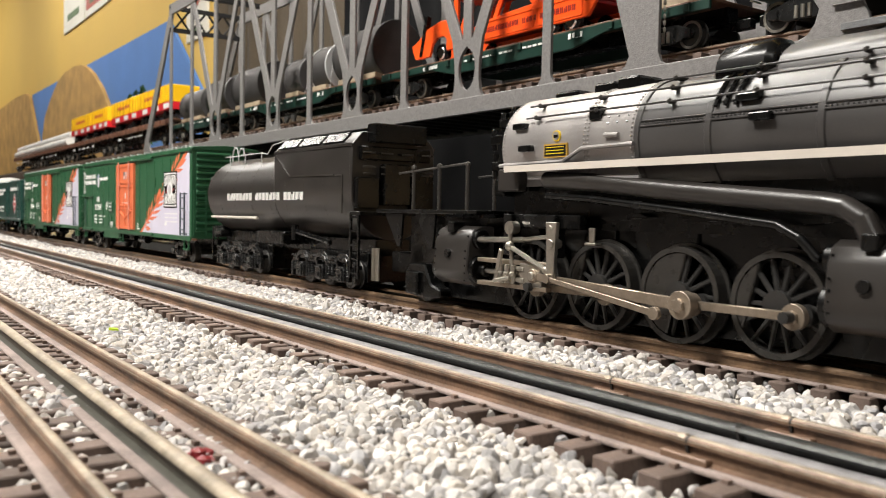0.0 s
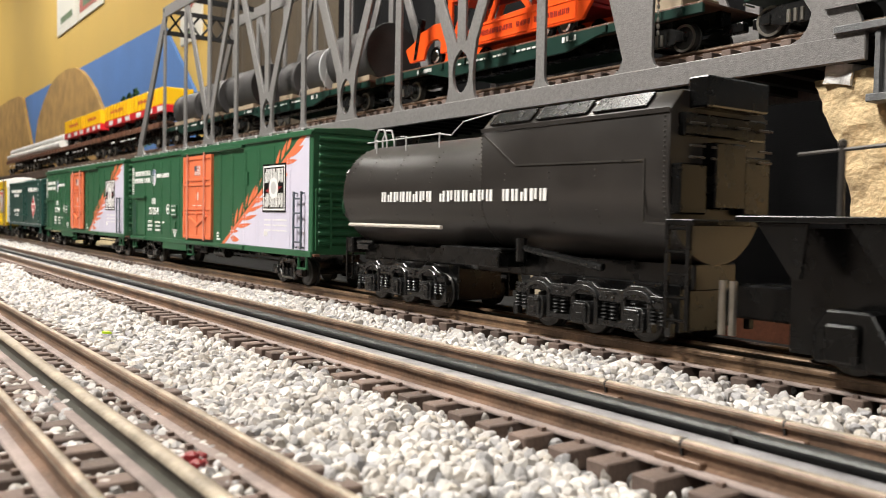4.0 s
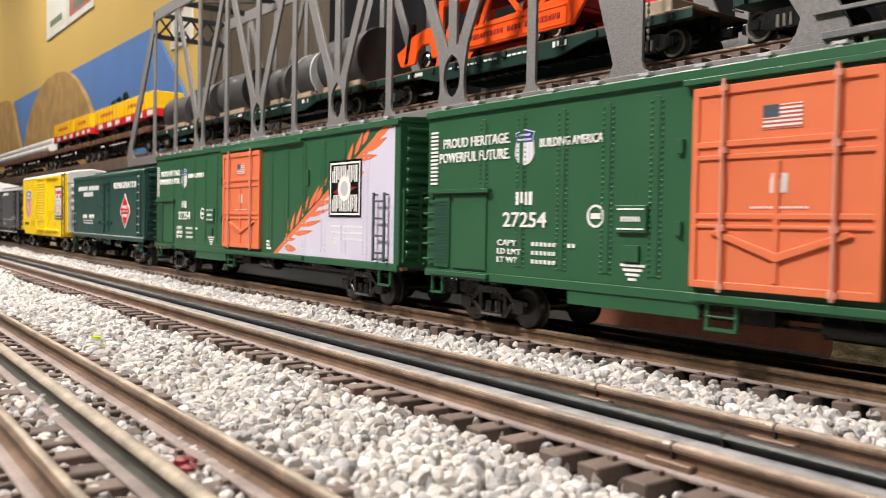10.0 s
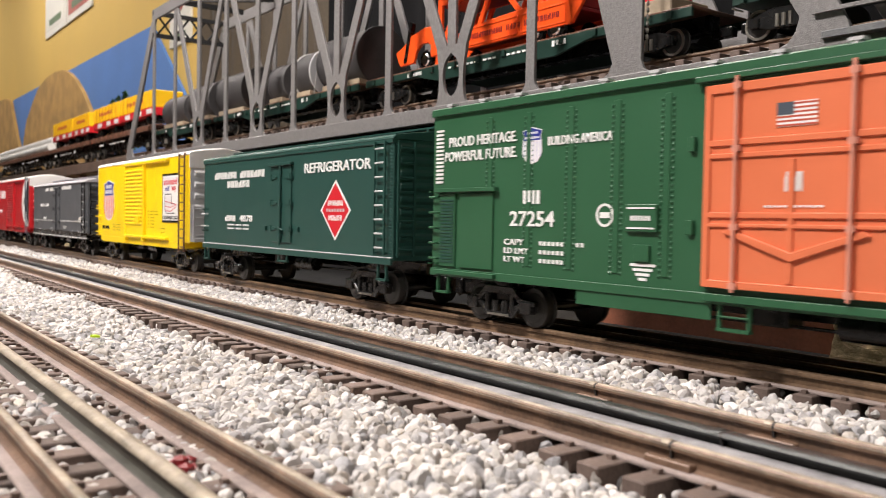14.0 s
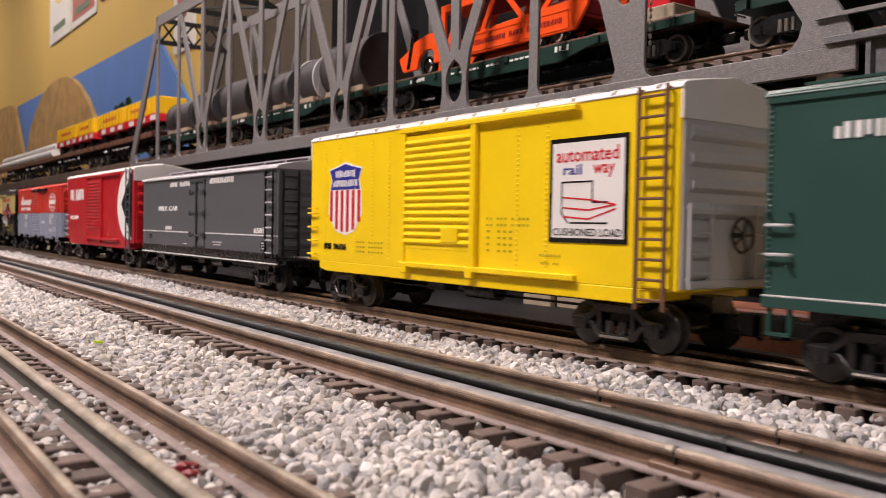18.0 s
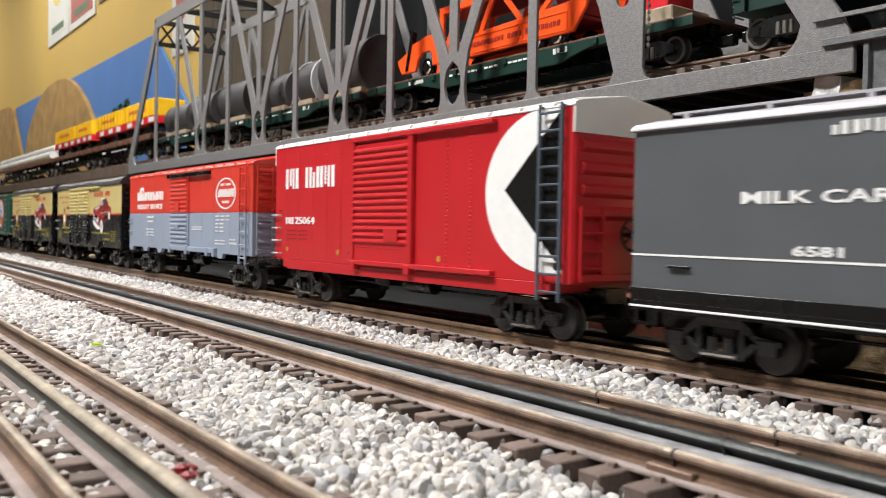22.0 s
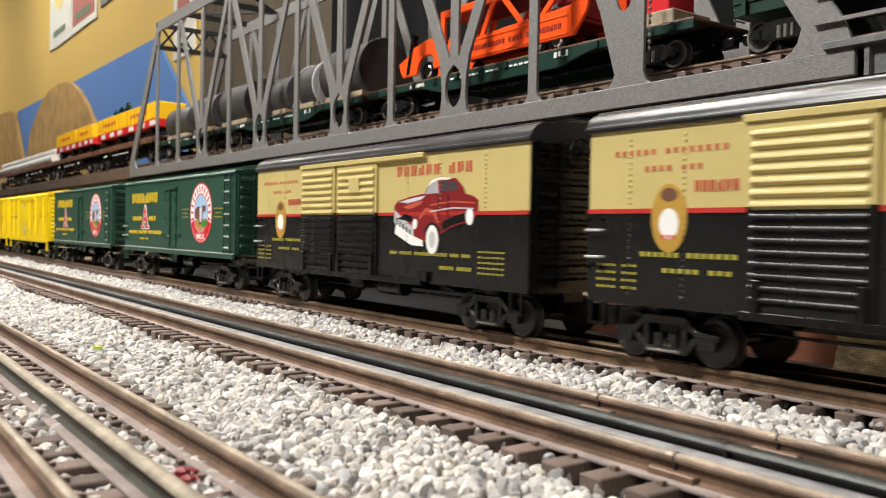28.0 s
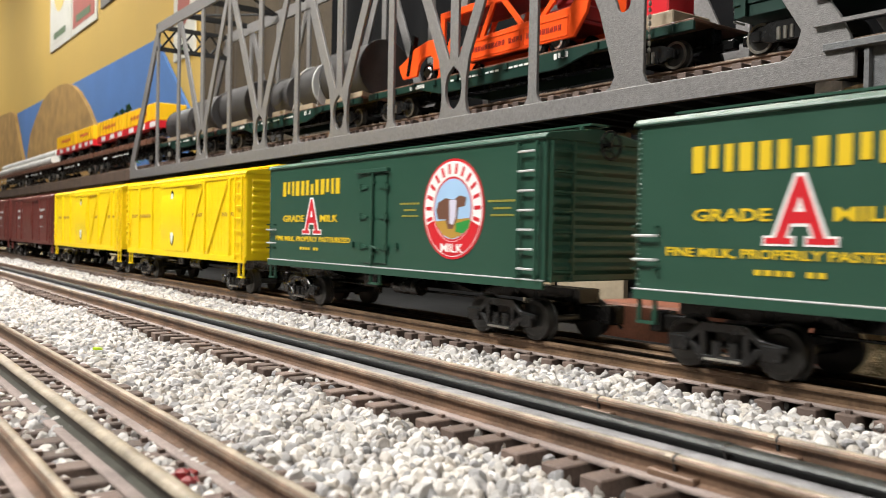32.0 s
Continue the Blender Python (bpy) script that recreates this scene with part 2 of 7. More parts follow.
def track(name, label, yc, tilt=0.0, top=0.0, x0=-6300, x1=1500, near=(-1700, 20), half=30.0, pitch=12.7, z_off=0.0, strip=False, foot=True, phase=0.0):
    tr = thing(name, label, "railway track", "", "structure", (0, yc, top))
    tr.rotation_euler[2] = tilt
    for y in (-17, 17, 0):
        bm = B()
        top = z_off if y == 0 else 0.0
        rail_mesh(bm, y, x0, x1, 2.8, top)
        rl = part("rail" if y else "middle_rail", bm, ("rail" if foot else "rail_main") if y else "black_rail" if strip else "olive_rail", tr, "tarnished steel rail" if y else "blackened middle rail")
        bm = B()
        rail_cap(bm, y, x0, x1, 1.45 if y else (2.6 if strip else 1.9), top + 0.1)
        part("rail_head", bm, "rail_main" if not foot else "black_rail" if y == 0 and strip else "rail_head", rl, "", 0, True)
        if foot or y:
            bm = B()
            box(bm, x0, x1, y - 4.4, y + 4.4, -6.0, -4.9)
            part("rail_foot", bm, "rail_foot" if y or not strip else "strip", rl, "dusty foot of the rail", 0.3)
    if strip:
        for a, b, z, mat in ((-14.5, -1.2, -3.1, "strip"), (1.2, 14.5, -4.6, "strip")):
            bm = B()
            box(bm, x0, x1, a, b, -9.5, z)
            part("roadbed_strip", bm, mat, tr, "pale gritty strip between the rails")
    bm = B()
    box(bm, -3.2, 3.2, -half, half, -10.4, -5.6)
    tie = finish(bm, "tie", "tie", 0.35)
    bm = B()
    far = B()
    rnd = random.Random(name)
    n = int((x1 - x0) / pitch)
    for i in range(n):
        x = x0 + phase + i * pitch
        if near[0] < x < near[1]:
            ob = new("tie", tie)
            ob.parent = tr
            ob.location = Vector((x + rnd.uniform(-0.6, 0.6), rnd.uniform(-0.8, 0.8), rnd.uniform(-0.25, 0.1))) * MM
            ob.rotation_euler[2] = rnd.uniform(-0.025, 0.025)
            for y in (-22.5, -11.5, 11.5, 22.5):
                prism(bm, [(x - 0.8, y - 0.7), (x + 0.8, y - 0.7), (x + 0.8, y + 0.7), (x - 0.8, y + 0.7)], -5.8, -4.7, "z")
        else:
            box(far, x - 3.2, x + 3.2, -half, half, -10.2, -5.6)
    tagged(part("spikes", bm, "tie", tr), "", "", "", "stuff")
    tagged(part("distant_ties", far, "tie", tr), "", "", "", "stuff")
    return tr


track("track_main", "three-rail toy railway track with brown ties, under the moving train", YT, foot=False, half=25.6, phase=10.9)
track("track_middle", "three-rail toy railway track with a black middle rail, empty", YM, strip=True, phase=3.1)
track("track_near", "three-rail toy railway track with sparse ballast, empty", YN, tilt=0.004)

# ---- ballast ----
def stones(name, label, strips, seed):
    """Loose stones: strips of (x0, x1, y0, y1, count, size, z, fine)."""
    rng = np.random.default_rng(seed)
    shapes = []
    for sub in (1, 2):
        base = B()
        bmesh.ops.create_icosphere(base, subdivisions=sub, radius=1.0)
        shapes.append((np.array([v.co[:] for v in base.verts]), np.array([[v.index for v in f.verts] for f in base.faces])))
        base.free()
    V, F = [], []
    k = 0
    for x0, x1, y0, y1, count, size, z, fine in strips:
        bv, bf = shapes[fine]
        for _ in range(count):
            s = size * rng.uniform(0.55, 1.0) * (1.35 if rng.random() < 0.18 else 1.0)
            v = bv.copy()
            # chip a few flat faces off each stone
            for _k in range(6 if fine else 2):
                d = rng.normal(size=3)
                d /= np.linalg.norm(d)
                over = np.maximum(v @ d - rng.uniform(0.5, 0.82), 0)
                v -= over[:, None] * d
            v *= 1 + rng.uniform(-0.05, 0.05, (len(bv), 1))
            v = v * (s * rng.uniform(0.95, 1.5), s * rng.uniform(0.9, 1.4), s * rng.uniform(0.75, 1.15))
            q = Euler(rng.uniform(0, 6.28, 3)).to_matrix()
            x, y = rng.uniform(x0, x1), rng.uniform(y0, y1)
            heap = 1.5 * math.sin(x * 0.021 + 1.3 * math.sin(y * 0.05)) + 0.8 * math.sin(x * 0.063 + y * 0.09)
            v = v @ np.array(q).T + (x, y, z + rng.uniform(-1.5, 1.2) + heap * 0.5)
            V.append(v)
            F.append(bf + k)
            k += len(bv)
    V, F = np.concatenate(V) * MM, np.concatenate(F)
    me = bpy.data.meshes.new(name)
    me.from_pydata(V.tolist(), [], F.tolist())
    me.materials.append(M["stone"])
    return tagged(new(name, me), label, "gravel", "", "stuff")


stones("ballast", "loose pale grey and cream crushed stone between toy tracks",
       [(-420, 10, 75, 128.5, 8200, 1.95, -8.7, 1), (-800, -420, 75, 128.5, 8200, 2.0, -8.9, 0), (-1700, -800, 77, 134, 8500, 2.4, -8.6, 0), (-5000, -1700, 60, 240, 7000, 5.0, -10, 0),
        (-420, 10, 188, 224, 3900, 2.1, -8.6, 1), (-420, 10, 222, 240, 1800, 2.0, -9.7, 1), (-800, -420, 188, 238, 7200, 1.9, -8.7, 0), (-1700, -800, 186, 240, 7500, 2.4, -8.8, 0),
        (-420, 10, 128, 194, 1600, 1.5, -9.0, 1), (-300, 10, 0, 76, 7000, 1.65, -8.0, 1), (-800, -300, 10, 78, 6000, 1.8, -8.8, 0), (-1500, -800, 10, 84, 4500, 2.4, -8.4, 0),
        (-500, 10, 240, 250, 260, 1.7, -8.6, 1), (-600, 10, 129, 142, 420, 1.5, -8.4, 1)], 4)
# ---- bridge ----
ZR = 151.0


def fillet_post(bm, x, w, z0, z1, y, t, flare=7.0):
    """A post whose foot widens in a smooth curve."""
    right = [(x + w + flare * (1 - math.sin(a)), z0 + flare * 1.3 * (1 - math.cos(a))) for a in np.linspace(0, math.pi / 2, 6)]
    prism(bm, [*right, (x + w, z1), (x - w, z1), *[(2 * x - u, v) for u, v in right[::-1]]], y - t, y + t)


def truss(parent, y, t=1.8):
    """One side of the bridge: flat chords, posts, V plates with an oval eye, sloping end posts."""
    Z0, Z1, ZT0, ZT1 = 123.5, 136.5, 331, 347
    bm = B()
    box(bm, -1392, -212, y - t, y + t, Z0, Z1)
    part("bottom_chord", bm, "bridge", parent, "", 0.5)
    bm = B()
    box(bm, -1268, -340, y - t, y + t, ZT0, ZT1)
    part("top_chord", bm, "bridge", parent, "", 0.5)
    for x, top, s in ((-1386, -1262, 1), (-222, -346, -1)):
        bm = B()
        prism(bm, [(x + s * 30, Z1 - 0.5), (x + s * 24, Z1 + 2), (x + s * 20, Z1 + 7), (x + s * 18, Z1 + 14), (top + s * 9, ZT0), (top - s * 9, ZT0), (x - s * 2, Z1 + 18), (x - s * 7, Z1 + 8), (x - s * 10, Z1 - 0.5)], y - t + 0.2, y + t - 0.2)
        part("end_post", bm, "bridge", parent, "", 0.4)
    w, f = 4.4, t * 0.72
    for i in range(11):
        x = -1261 + i * 91.2
        bm = B()
        if i == 10:
            # half V: solid foot, round-bottomed slot, upright and one diagonal
            slot = [(x - 9.0 + 5.4 * math.cos(a), Z1 + 52 + 5.4 * math.sin(a)) for a in np.linspace(2 * math.pi, math.pi, 9)]
            prism(bm, [(x - 24, Z1 - 0.5), (x - 19, Z1 + 2), (x - 15.6, Z1 + 8), (x - 29, Z1 + 50), (x - 98, ZT0), (x - 87, ZT0), *slot[::-1], (x - 2.4, ZT0), (x + 7.4, ZT0), (x + 7.4, Z1 + 7), (x + 9.5, Z1 + 2), (x + 14, Z1 - 0.5)], y - f, y + f)
            part("post", bm, "bridge", parent, "wide forked post", 0.3)
        elif i % 2 or i == 0:
            fillet_post(bm, x, w, Z1 - 0.5, ZT0, y, f)
            part("post", bm, "bridge", parent, "", 0.3)
        else:
            # plate round the eye: one strip on each side of the hole, closed below and above it
            zs = np.linspace(0, 46, 24)
            hole = [10.6 * math.sqrt(max(0.0, 1 - ((z - 22.5) / 16) ** 2)) for z in zs]
            edge = [float(np.interp(z, (0, 2, 5, 12, 21, 30, 46), (21.5, 18.6, 17.0, 15.6, 15.4, 16.2, 19.4))) for z in zs]
            for s in (-1, 1):
                prism(bm, [*[(x + s * e, Z1 - 0.5 + z) for e, z in zip(edge, zs)], *[(x + s * q, Z1 - 0.5 + z) for q, z in zip(hole[::-1], zs[::-1])]], y - f, y + f)
            bmesh.ops.dissolve_degenerate(bm, dist=1e-6, edges=bm.edges)
            part("eye_plate", bm, "bridge", parent, "gusset plate with an oval eye")
            bm = B()
            prism(bm, [(x - 5.4, Z1 + 45), (x + 5.4, Z1 + 45), (x + 4.6, ZT0), (x - 4.6, ZT0)], y - f, y + f)
            part("post", bm, "bridge", parent, "", 0.3)
            for s in (-1, 1):
                bm = B()
                prism(bm, [(x + s * 6.4, Z1 + 45), (x + s * 19.4, Z1 + 45), (x + s * 90, ZT0), (x + s * 79, ZT0)], y - f, y + f)
                part("diagonal", bm, "bridge", parent, "", 0.3)


# near-black colour of deck, cross beams and bracing; the trusses are grey
M["bridge_dark"] = surface("near_black_bracing", (0.010, 0.010, 0.010), 0.6, vary=0.2, size=120, bump=0.1)
bridge = thing("truss_bridge", "grey steel through truss bridge carrying a second railway track", "bridge")
truss(bridge, 397)
truss(bridge, 503)
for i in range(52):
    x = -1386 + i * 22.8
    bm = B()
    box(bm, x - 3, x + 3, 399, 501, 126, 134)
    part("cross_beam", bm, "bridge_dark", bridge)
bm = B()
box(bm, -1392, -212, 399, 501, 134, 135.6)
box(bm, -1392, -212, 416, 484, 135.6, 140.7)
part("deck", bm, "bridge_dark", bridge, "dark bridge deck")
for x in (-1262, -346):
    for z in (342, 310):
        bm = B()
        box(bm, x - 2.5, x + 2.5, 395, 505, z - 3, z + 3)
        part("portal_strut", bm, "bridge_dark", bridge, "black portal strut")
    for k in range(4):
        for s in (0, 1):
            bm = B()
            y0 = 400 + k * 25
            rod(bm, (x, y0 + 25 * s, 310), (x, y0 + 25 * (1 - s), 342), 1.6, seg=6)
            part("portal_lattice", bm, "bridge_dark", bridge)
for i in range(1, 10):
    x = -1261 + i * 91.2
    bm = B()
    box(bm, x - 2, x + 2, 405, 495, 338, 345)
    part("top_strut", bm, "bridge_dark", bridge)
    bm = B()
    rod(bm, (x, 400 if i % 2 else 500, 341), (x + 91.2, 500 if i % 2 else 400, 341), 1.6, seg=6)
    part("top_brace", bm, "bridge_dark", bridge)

# approach girder at the bridge's end, with a railing
M["girder"] = surface("rough_grey_girder", (0.12, 0.123, 0.126), 0.6, vary=0.35, size=260, bump=0.5, grain=1500)
girder = thing("approach_girder", "rough grey plate girder approach span with railing", "bridge")
for y in (400, 500):
    bm = B()
    box(bm, -208, 900, y - 2, y + 2, 104, 138)
    part("girder_web", bm, "girder", girder, "", 0.4)
    for z in (105, 139):
        bm = B()
        box(bm, -210 if z == 105 else -227, 900, y - 7, y + 5, z - 1.9, z + 1.9)
        part("girder_flange", bm, "girder", girder, "", 0.4)
    for k in range(20):
        x = -206 + k * 56
        bm = B()
        box(bm, x - 1.2, x + 1.2, y - 5, y + 5, 106, 136)
        part("stiffener", bm, "girder", girder)
    for z in (151, 165):
        bm = B()
        box(bm, -232, 900, y - 7.2, y - 5.2, z - 1.0, z + 1.0)
        part("railing_bar", bm, "bridge", girder)
    for k in range(10):
        x = -190 + k * 112
        bm = B()
        box(bm, x - 1.4, x + 1.4, y - 5.2, y - 3.6, 140.5, 165)
        part("railing_post", bm, "bridge", girder)
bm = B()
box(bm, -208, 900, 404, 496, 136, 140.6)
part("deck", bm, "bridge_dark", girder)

# raised roadbed beyond the bridge
M["roadbed"] = surface("dark_brown_roadbed", (0.10, 0.065, 0.045), 0.85, vary=0.35, size=40, bump=0.6, grain=400)
road = thing("raised_roadbed", "dark brown wooden raised roadbed on trestle posts", "roadbed")
bm = B()
box(bm, -6300, -1394, 396, 504, 122, 140)
part("plank_bed", bm, "roadbed", road, "", 1.0)
for k in range(34):
    x = -1440 - k * 140
    bm = B()
    box(bm, x - 6, x + 6, 402, 414, -12, 123)
    part("trestle_post", bm, "roadbed", road)
track("track_upper", "three-rail toy railway track laid over the truss bridge", YB, 0.0, ZR, -6200, 880, (-1400, -120))
# ---- the moving train: builders ----
CARS = []
HALF = 29.1
WS = {}


def paint(name, h, rough=0.4, vary=0.05, **k):
    M[name] = surface(name, rgb(h), rough, vary=vary, size=50, bump=0.03, grain=1600, **k)


for nm, h in (("green", "2a583b"), ("rex_green", "22463f"), ("yellow", "f4d000"), ("grey", "55575a"), ("red", "b61e24"), ("pace_red", "c63a2c"), ("pace_grey", "8d96a6"),
              ("tan", "bfae72"), ("hood_green", "27493a"), ("wood_yellow", "f0d004"), ("brown", "62302a"), ("orange", "d9734c"), ("lilac", "cdc9da"), ("print_red", "c8202a"),
              ("print_blue", "25308c"), ("print_yellow", "d8b820"), ("print_gold", "b08a3a"), ("light_grey", "b8b8b8"), ("roof_white", "e2e0dc"),
              ("dull_brown", "6b4a3a"), ("print_green", "2f8a3c"), ("print_sky", "9fc0e0"), ("dark_red", "7a1a1e")):
    paint(nm, h)
M["smokebox"] = surface("graphite_smokebox", (0.36, 0.34, 0.33), 0.4, 0.6, vary=0.14, size=60, bump=0.04, grain=1500)
M["boiler"] = surface("satin_black_boiler", (0.045, 0.042, 0.041), 0.38, 0.0, vary=0.2, size=60, bump=0.03, grain=1500, spec=0.6)
M["tank"] = surface("satin_black_tank", (0.026, 0.023, 0.021), 0.32, 0.0, vary=0.2, size=60, bump=0.03, grain=1500)
M["brass_rod"] = surface("weathered_rod_steel", (0.31, 0.255, 0.20), 0.34, 0.7, vary=0.3, size=120, bump=0.05, grain=900)
M["gloss_roof"] = surface("gloss_black_roof", (0.03, 0.028, 0.03), 0.3, 0.1, vary=0.2, size=40, bump=0.02, spec=0.7)
paint("coral_print", "b5513c")
paint("olive_print", "a39a3c")
paint("faint_print", "9c8a1e")
paint("slate", "4a525c")
paint("iron_grey", "3c3e42", 0.35)
# orange of the lock bars, lightened to pale coral for their highlights
paint("bar_highlight", "d2907c", 0.35)
paint("lime", "a6c41c")
paint("pale_roof", "a4a1a6", 0.45)
paint("stripe_red", "b03028")
M["print_black"] = surface("black_paint", rgb("141414"), 0.26, vary=0.08, size=50, bump=0.03, grain=1600)


def wheelset_mesh(r):
    if r not in WS:
        bm = B()
        rod(bm, (0, -19, 0), (0, 19, 0), 1.8, seg=8)
        for s in (-1, 1):
            rod(bm, (0, s * 15.2, 0), (0, s * 19.2, 0), r, seg=28)
            rod(bm, (0, s * 14.2, 0), (0, s * 15.3, 0), r + 1.2, seg=28)
            rod(bm, (0, s * 19.1, 0), (0, s * 19.7, 0), r * 0.8, r * 0.72, seg=24)
            rod(bm, (0, s * 19.0, 0), (0, s * 20.4, 0), r * 0.32, seg=10)
        WS[r] = finish(bm, "wheelset", "wheel", 0.25, True)
    return WS[r]


def wheelset(parent, x, r=8.6):
    ws = part("wheelset", wheelset_mesh(r), "wheel", parent)
    ws.location = Vector((x, 0, r)) * MM
    CARS[-1][1].append((ws, x, r))


def truck(parent, x, wheelbase=36.0, r=8.6):
    """A two-axle truck: cast side frames with journal boxes and springs, a bolster and wheelsets that turn."""
    bm = B()
    box(bm, x - 5, x + 5, -21, 21, 8, 15)
    bol = part("truck_bolster", bm, "black", parent, bevel=0.6)
    w = wheelbase / 2
    for s in (-1, 1):
        bm = B()
        y = s * 22.6
        prism(bm, [(x - w - 5, 11.6), (x - w + 4, 12.6), (x - 9, 17), (x + 9, 17), (x + w - 4, 12.6), (x + w + 5, 11.6), (x + w + 5, 9.4), (x + w - 4, 9.6), (x + 9, 13.6), (x - 9, 13.6), (x - w + 4, 9.6), (x - w - 5, 9.4)], y - 1.3, y + 1.3)
        prism(bm, [(x - w + 3, 9.6), (x - w + 6, 9.8), (x - 8, 5.6), (x + 8, 5.6), (x + w - 6, 9.8), (x + w - 3, 9.6), (x + 9, 3.4), (x - 9, 3.4)], y - 1.3, y + 1.3)
        for q in (-8.4, 8.4):
            box(bm, x + q - 1.2, x + q + 1.2, y - 1.2, y + 1.2, 5, 14)
        part("truck_frame", bm, "truck_black", bol, bevel=0.3)
        for q in (-1, 1):
            bm = B()
            prism(bm, [(x + q * w - 3.2, 6), (x + q * w + 3.2, 6), (x + q * w + 3.6, 11.5), (x + q * w - 3.6, 11.5)], y - 2.2, y + 2.2)
            part("journal_box", bm, "truck_black", bol, bevel=0.5)
        for q in (-3.2, 3.2):
            bm = B()
            rod(bm, (x + q, y - 0.2 * s, 5.4), (x + q, y - 0.2 * s, 10.5), 1.7, seg=10)
            part("spring", bm, "truck_black", bol)
        bm = B()
        rod(bm, (x - 7, y + s * 1.5, 4.4), (x + 7, y + s * 1.5, 4.4), 0.55, seg=8)
        part("brake_rod", bm, "steel", bol)
    for a in (-1, 1):
        wheelset(parent, x + a * w, r)


def car(name, label, x0, x1, category="freight car"):
    ob = thing(name, label, category, "cars of the moving train", "", (0, YT, 0))
    CARS.append((ob, [], (x0 + x1) / 2, []))
    return ob, (x1 - x0) / 2


def plate(name, ob, mat, x0, x1, z0, z1, d=0.6, label="", bevel=0.15, base=None):
    bm = B()
    y = -(HALF if base is None else base)
    box(bm, x0, x1, y - d, y + 0.3, z0, z1)
    return part(name, bm, mat, ob, label, bevel)


def decal(name, ob, mat, pts, d=0.25, label=""):
    bm = B()
    prism(bm, pts, -HALF - d, -HALF + 0.05)
    return part(name, bm, mat, ob, label)


def disc(name, ob, mat, x, z, r, d=0.25, rz=None, r_in=0.0, label=""):
    n = 36
    bm = B()
    o = [(x + r * math.cos(6.2832 * k / n), z + (rz or r) * math.sin(6.2832 * k / n)) for k in range(n)]
    if r_in:
        f = r_in / r
        i = [(x + (u - x) * f, z + (v - z) * f) for u, v in o]
        for k in range(n):
            j = (k + 1) % n
            prism(bm, [o[k], o[j], i[j], i[k]], -HALF - d, -HALF + 0.05)
        bmesh.ops.remove_doubles(bm, verts=bm.verts, dist=1e-6)
    else:
        prism(bm, o, -HALF - d, -HALF + 0.05)
    return part(name, bm, mat, ob, label)


def letters(ob, word, x0, x1, z0, z1, mat="white", d=0.5, bold=0.012, slant=0.0, y=None):
    """Words that can be read, set in the built-in font and fitted into x0..x1, z0..z1."""
    cu = bpy.data.curves.new("lettering", "FONT")
    cu.body, cu.size, cu.offset, cu.extrude, cu.shear, cu.resolution_u = word, 1.0, bold, 0.02, slant, 2
    tmp = bpy.data.objects.new("lettering", cu)
    me = bpy.data.meshes.new_from_object(tmp)
    bpy.data.objects.remove(tmp)
    bpy.data.curves.remove(cu)
    co = np.array([v.co[:] for v in me.vertices])
    lo, hi = co.min(0), co.max(0)
    u = (co - lo) / np.maximum(hi - lo, 1e-6)
    yy = -HALF if y is None else y
    out = np.stack([x0 + u[:, 0] * (x1 - x0), yy + 0.05 - u[:, 2] * (d + 0.05), z0 + u[:, 1] * (z1 - z0)], 1) * MM
    me.vertices.foreach_set("co", out.ravel())
    me.materials.clear()
    me.materials.append(M[mat])
    me.update()
    return part("lettering", me, mat, ob)


def bars(ob, counts, x0, x1, z0, z1, mat="white", d=0.45, gap=0.34, y=None, kind="lettering", rise=0.0, fine=True):
    """Plain bars for writing that is not spelled out: counts is the number of strokes in each word."""
    n = sum(counts) + 0.9 * (len(counts) - 1)
    step = (x1 - x0) / n
    bm = B()
    x = x0
    yy = -HALF if y is None else y
    for c in counts:
        for k in range(c):
            e = rise * (x - x0) / (x1 - x0)
            a, b = x + gap * step * 0.35, x + step * (1 - gap * 0.35)
            if fine and z1 - z0 > 2.9:
                # two plain uprights of unequal width, one of them cut short
                j = (k * 5 + c * 3) % 4
                m = a + (b - a) * (0.40, 0.34, 0.44, 0.30)[j]
                cut = (z1 - z0) * (0.0, 0.26, 0.14, 0.0)[j]
                box(bm, a, m, yy - d, yy + 0.05, z0 + e, z1 + e - (cut if j == 1 else 0))
                box(bm, m + (b - a) * 0.24, b, yy - d, yy + 0.05, z0 + e + (cut if j == 2 else 0), z1 + e)
            else:
                lift = (z1 - z0) * 0.16
                box(bm, x + gap * step * 0.6, x + step * (1 - gap * 0.6), yy - d, yy + 0.05, z0 + e + lift, z1 + e - lift)
            x += step
        x += 0.9 * step
    return tagged(part(kind, bm, mat, ob), "", "", "", "stuff")


def rivets(ob, mat, cols=(), rows=(), r=0.62):
    """Rivet heads in upright columns (x, z0, z1, pitch) and level rows (z, x0, x1, pitch)."""
    bm = B()
    pts = [(x, z) for x, z0, z1, p in cols for z in np.arange(z0, z1, p)] + [(x, z) for z, x0, x1, p in rows for x in np.arange(x0, x1, p)]
    for x, z in pts:
        c = bm.verts.new(Vector((x, -HALF - 0.7, z)) * MM)
        q = [bm.verts.new(Vector((x + r * a, -HALF + 0.02, z + r * b)) * MM) for a, b in ((-1, -1), (1, -1), (1, 1), (-1, 1))]
        for k in range(4):
            bm.faces.new((q[k], q[(k + 1) % 4], c))
    return tagged(part("rivets", bm, mat, ob), "", "", "", "stuff")


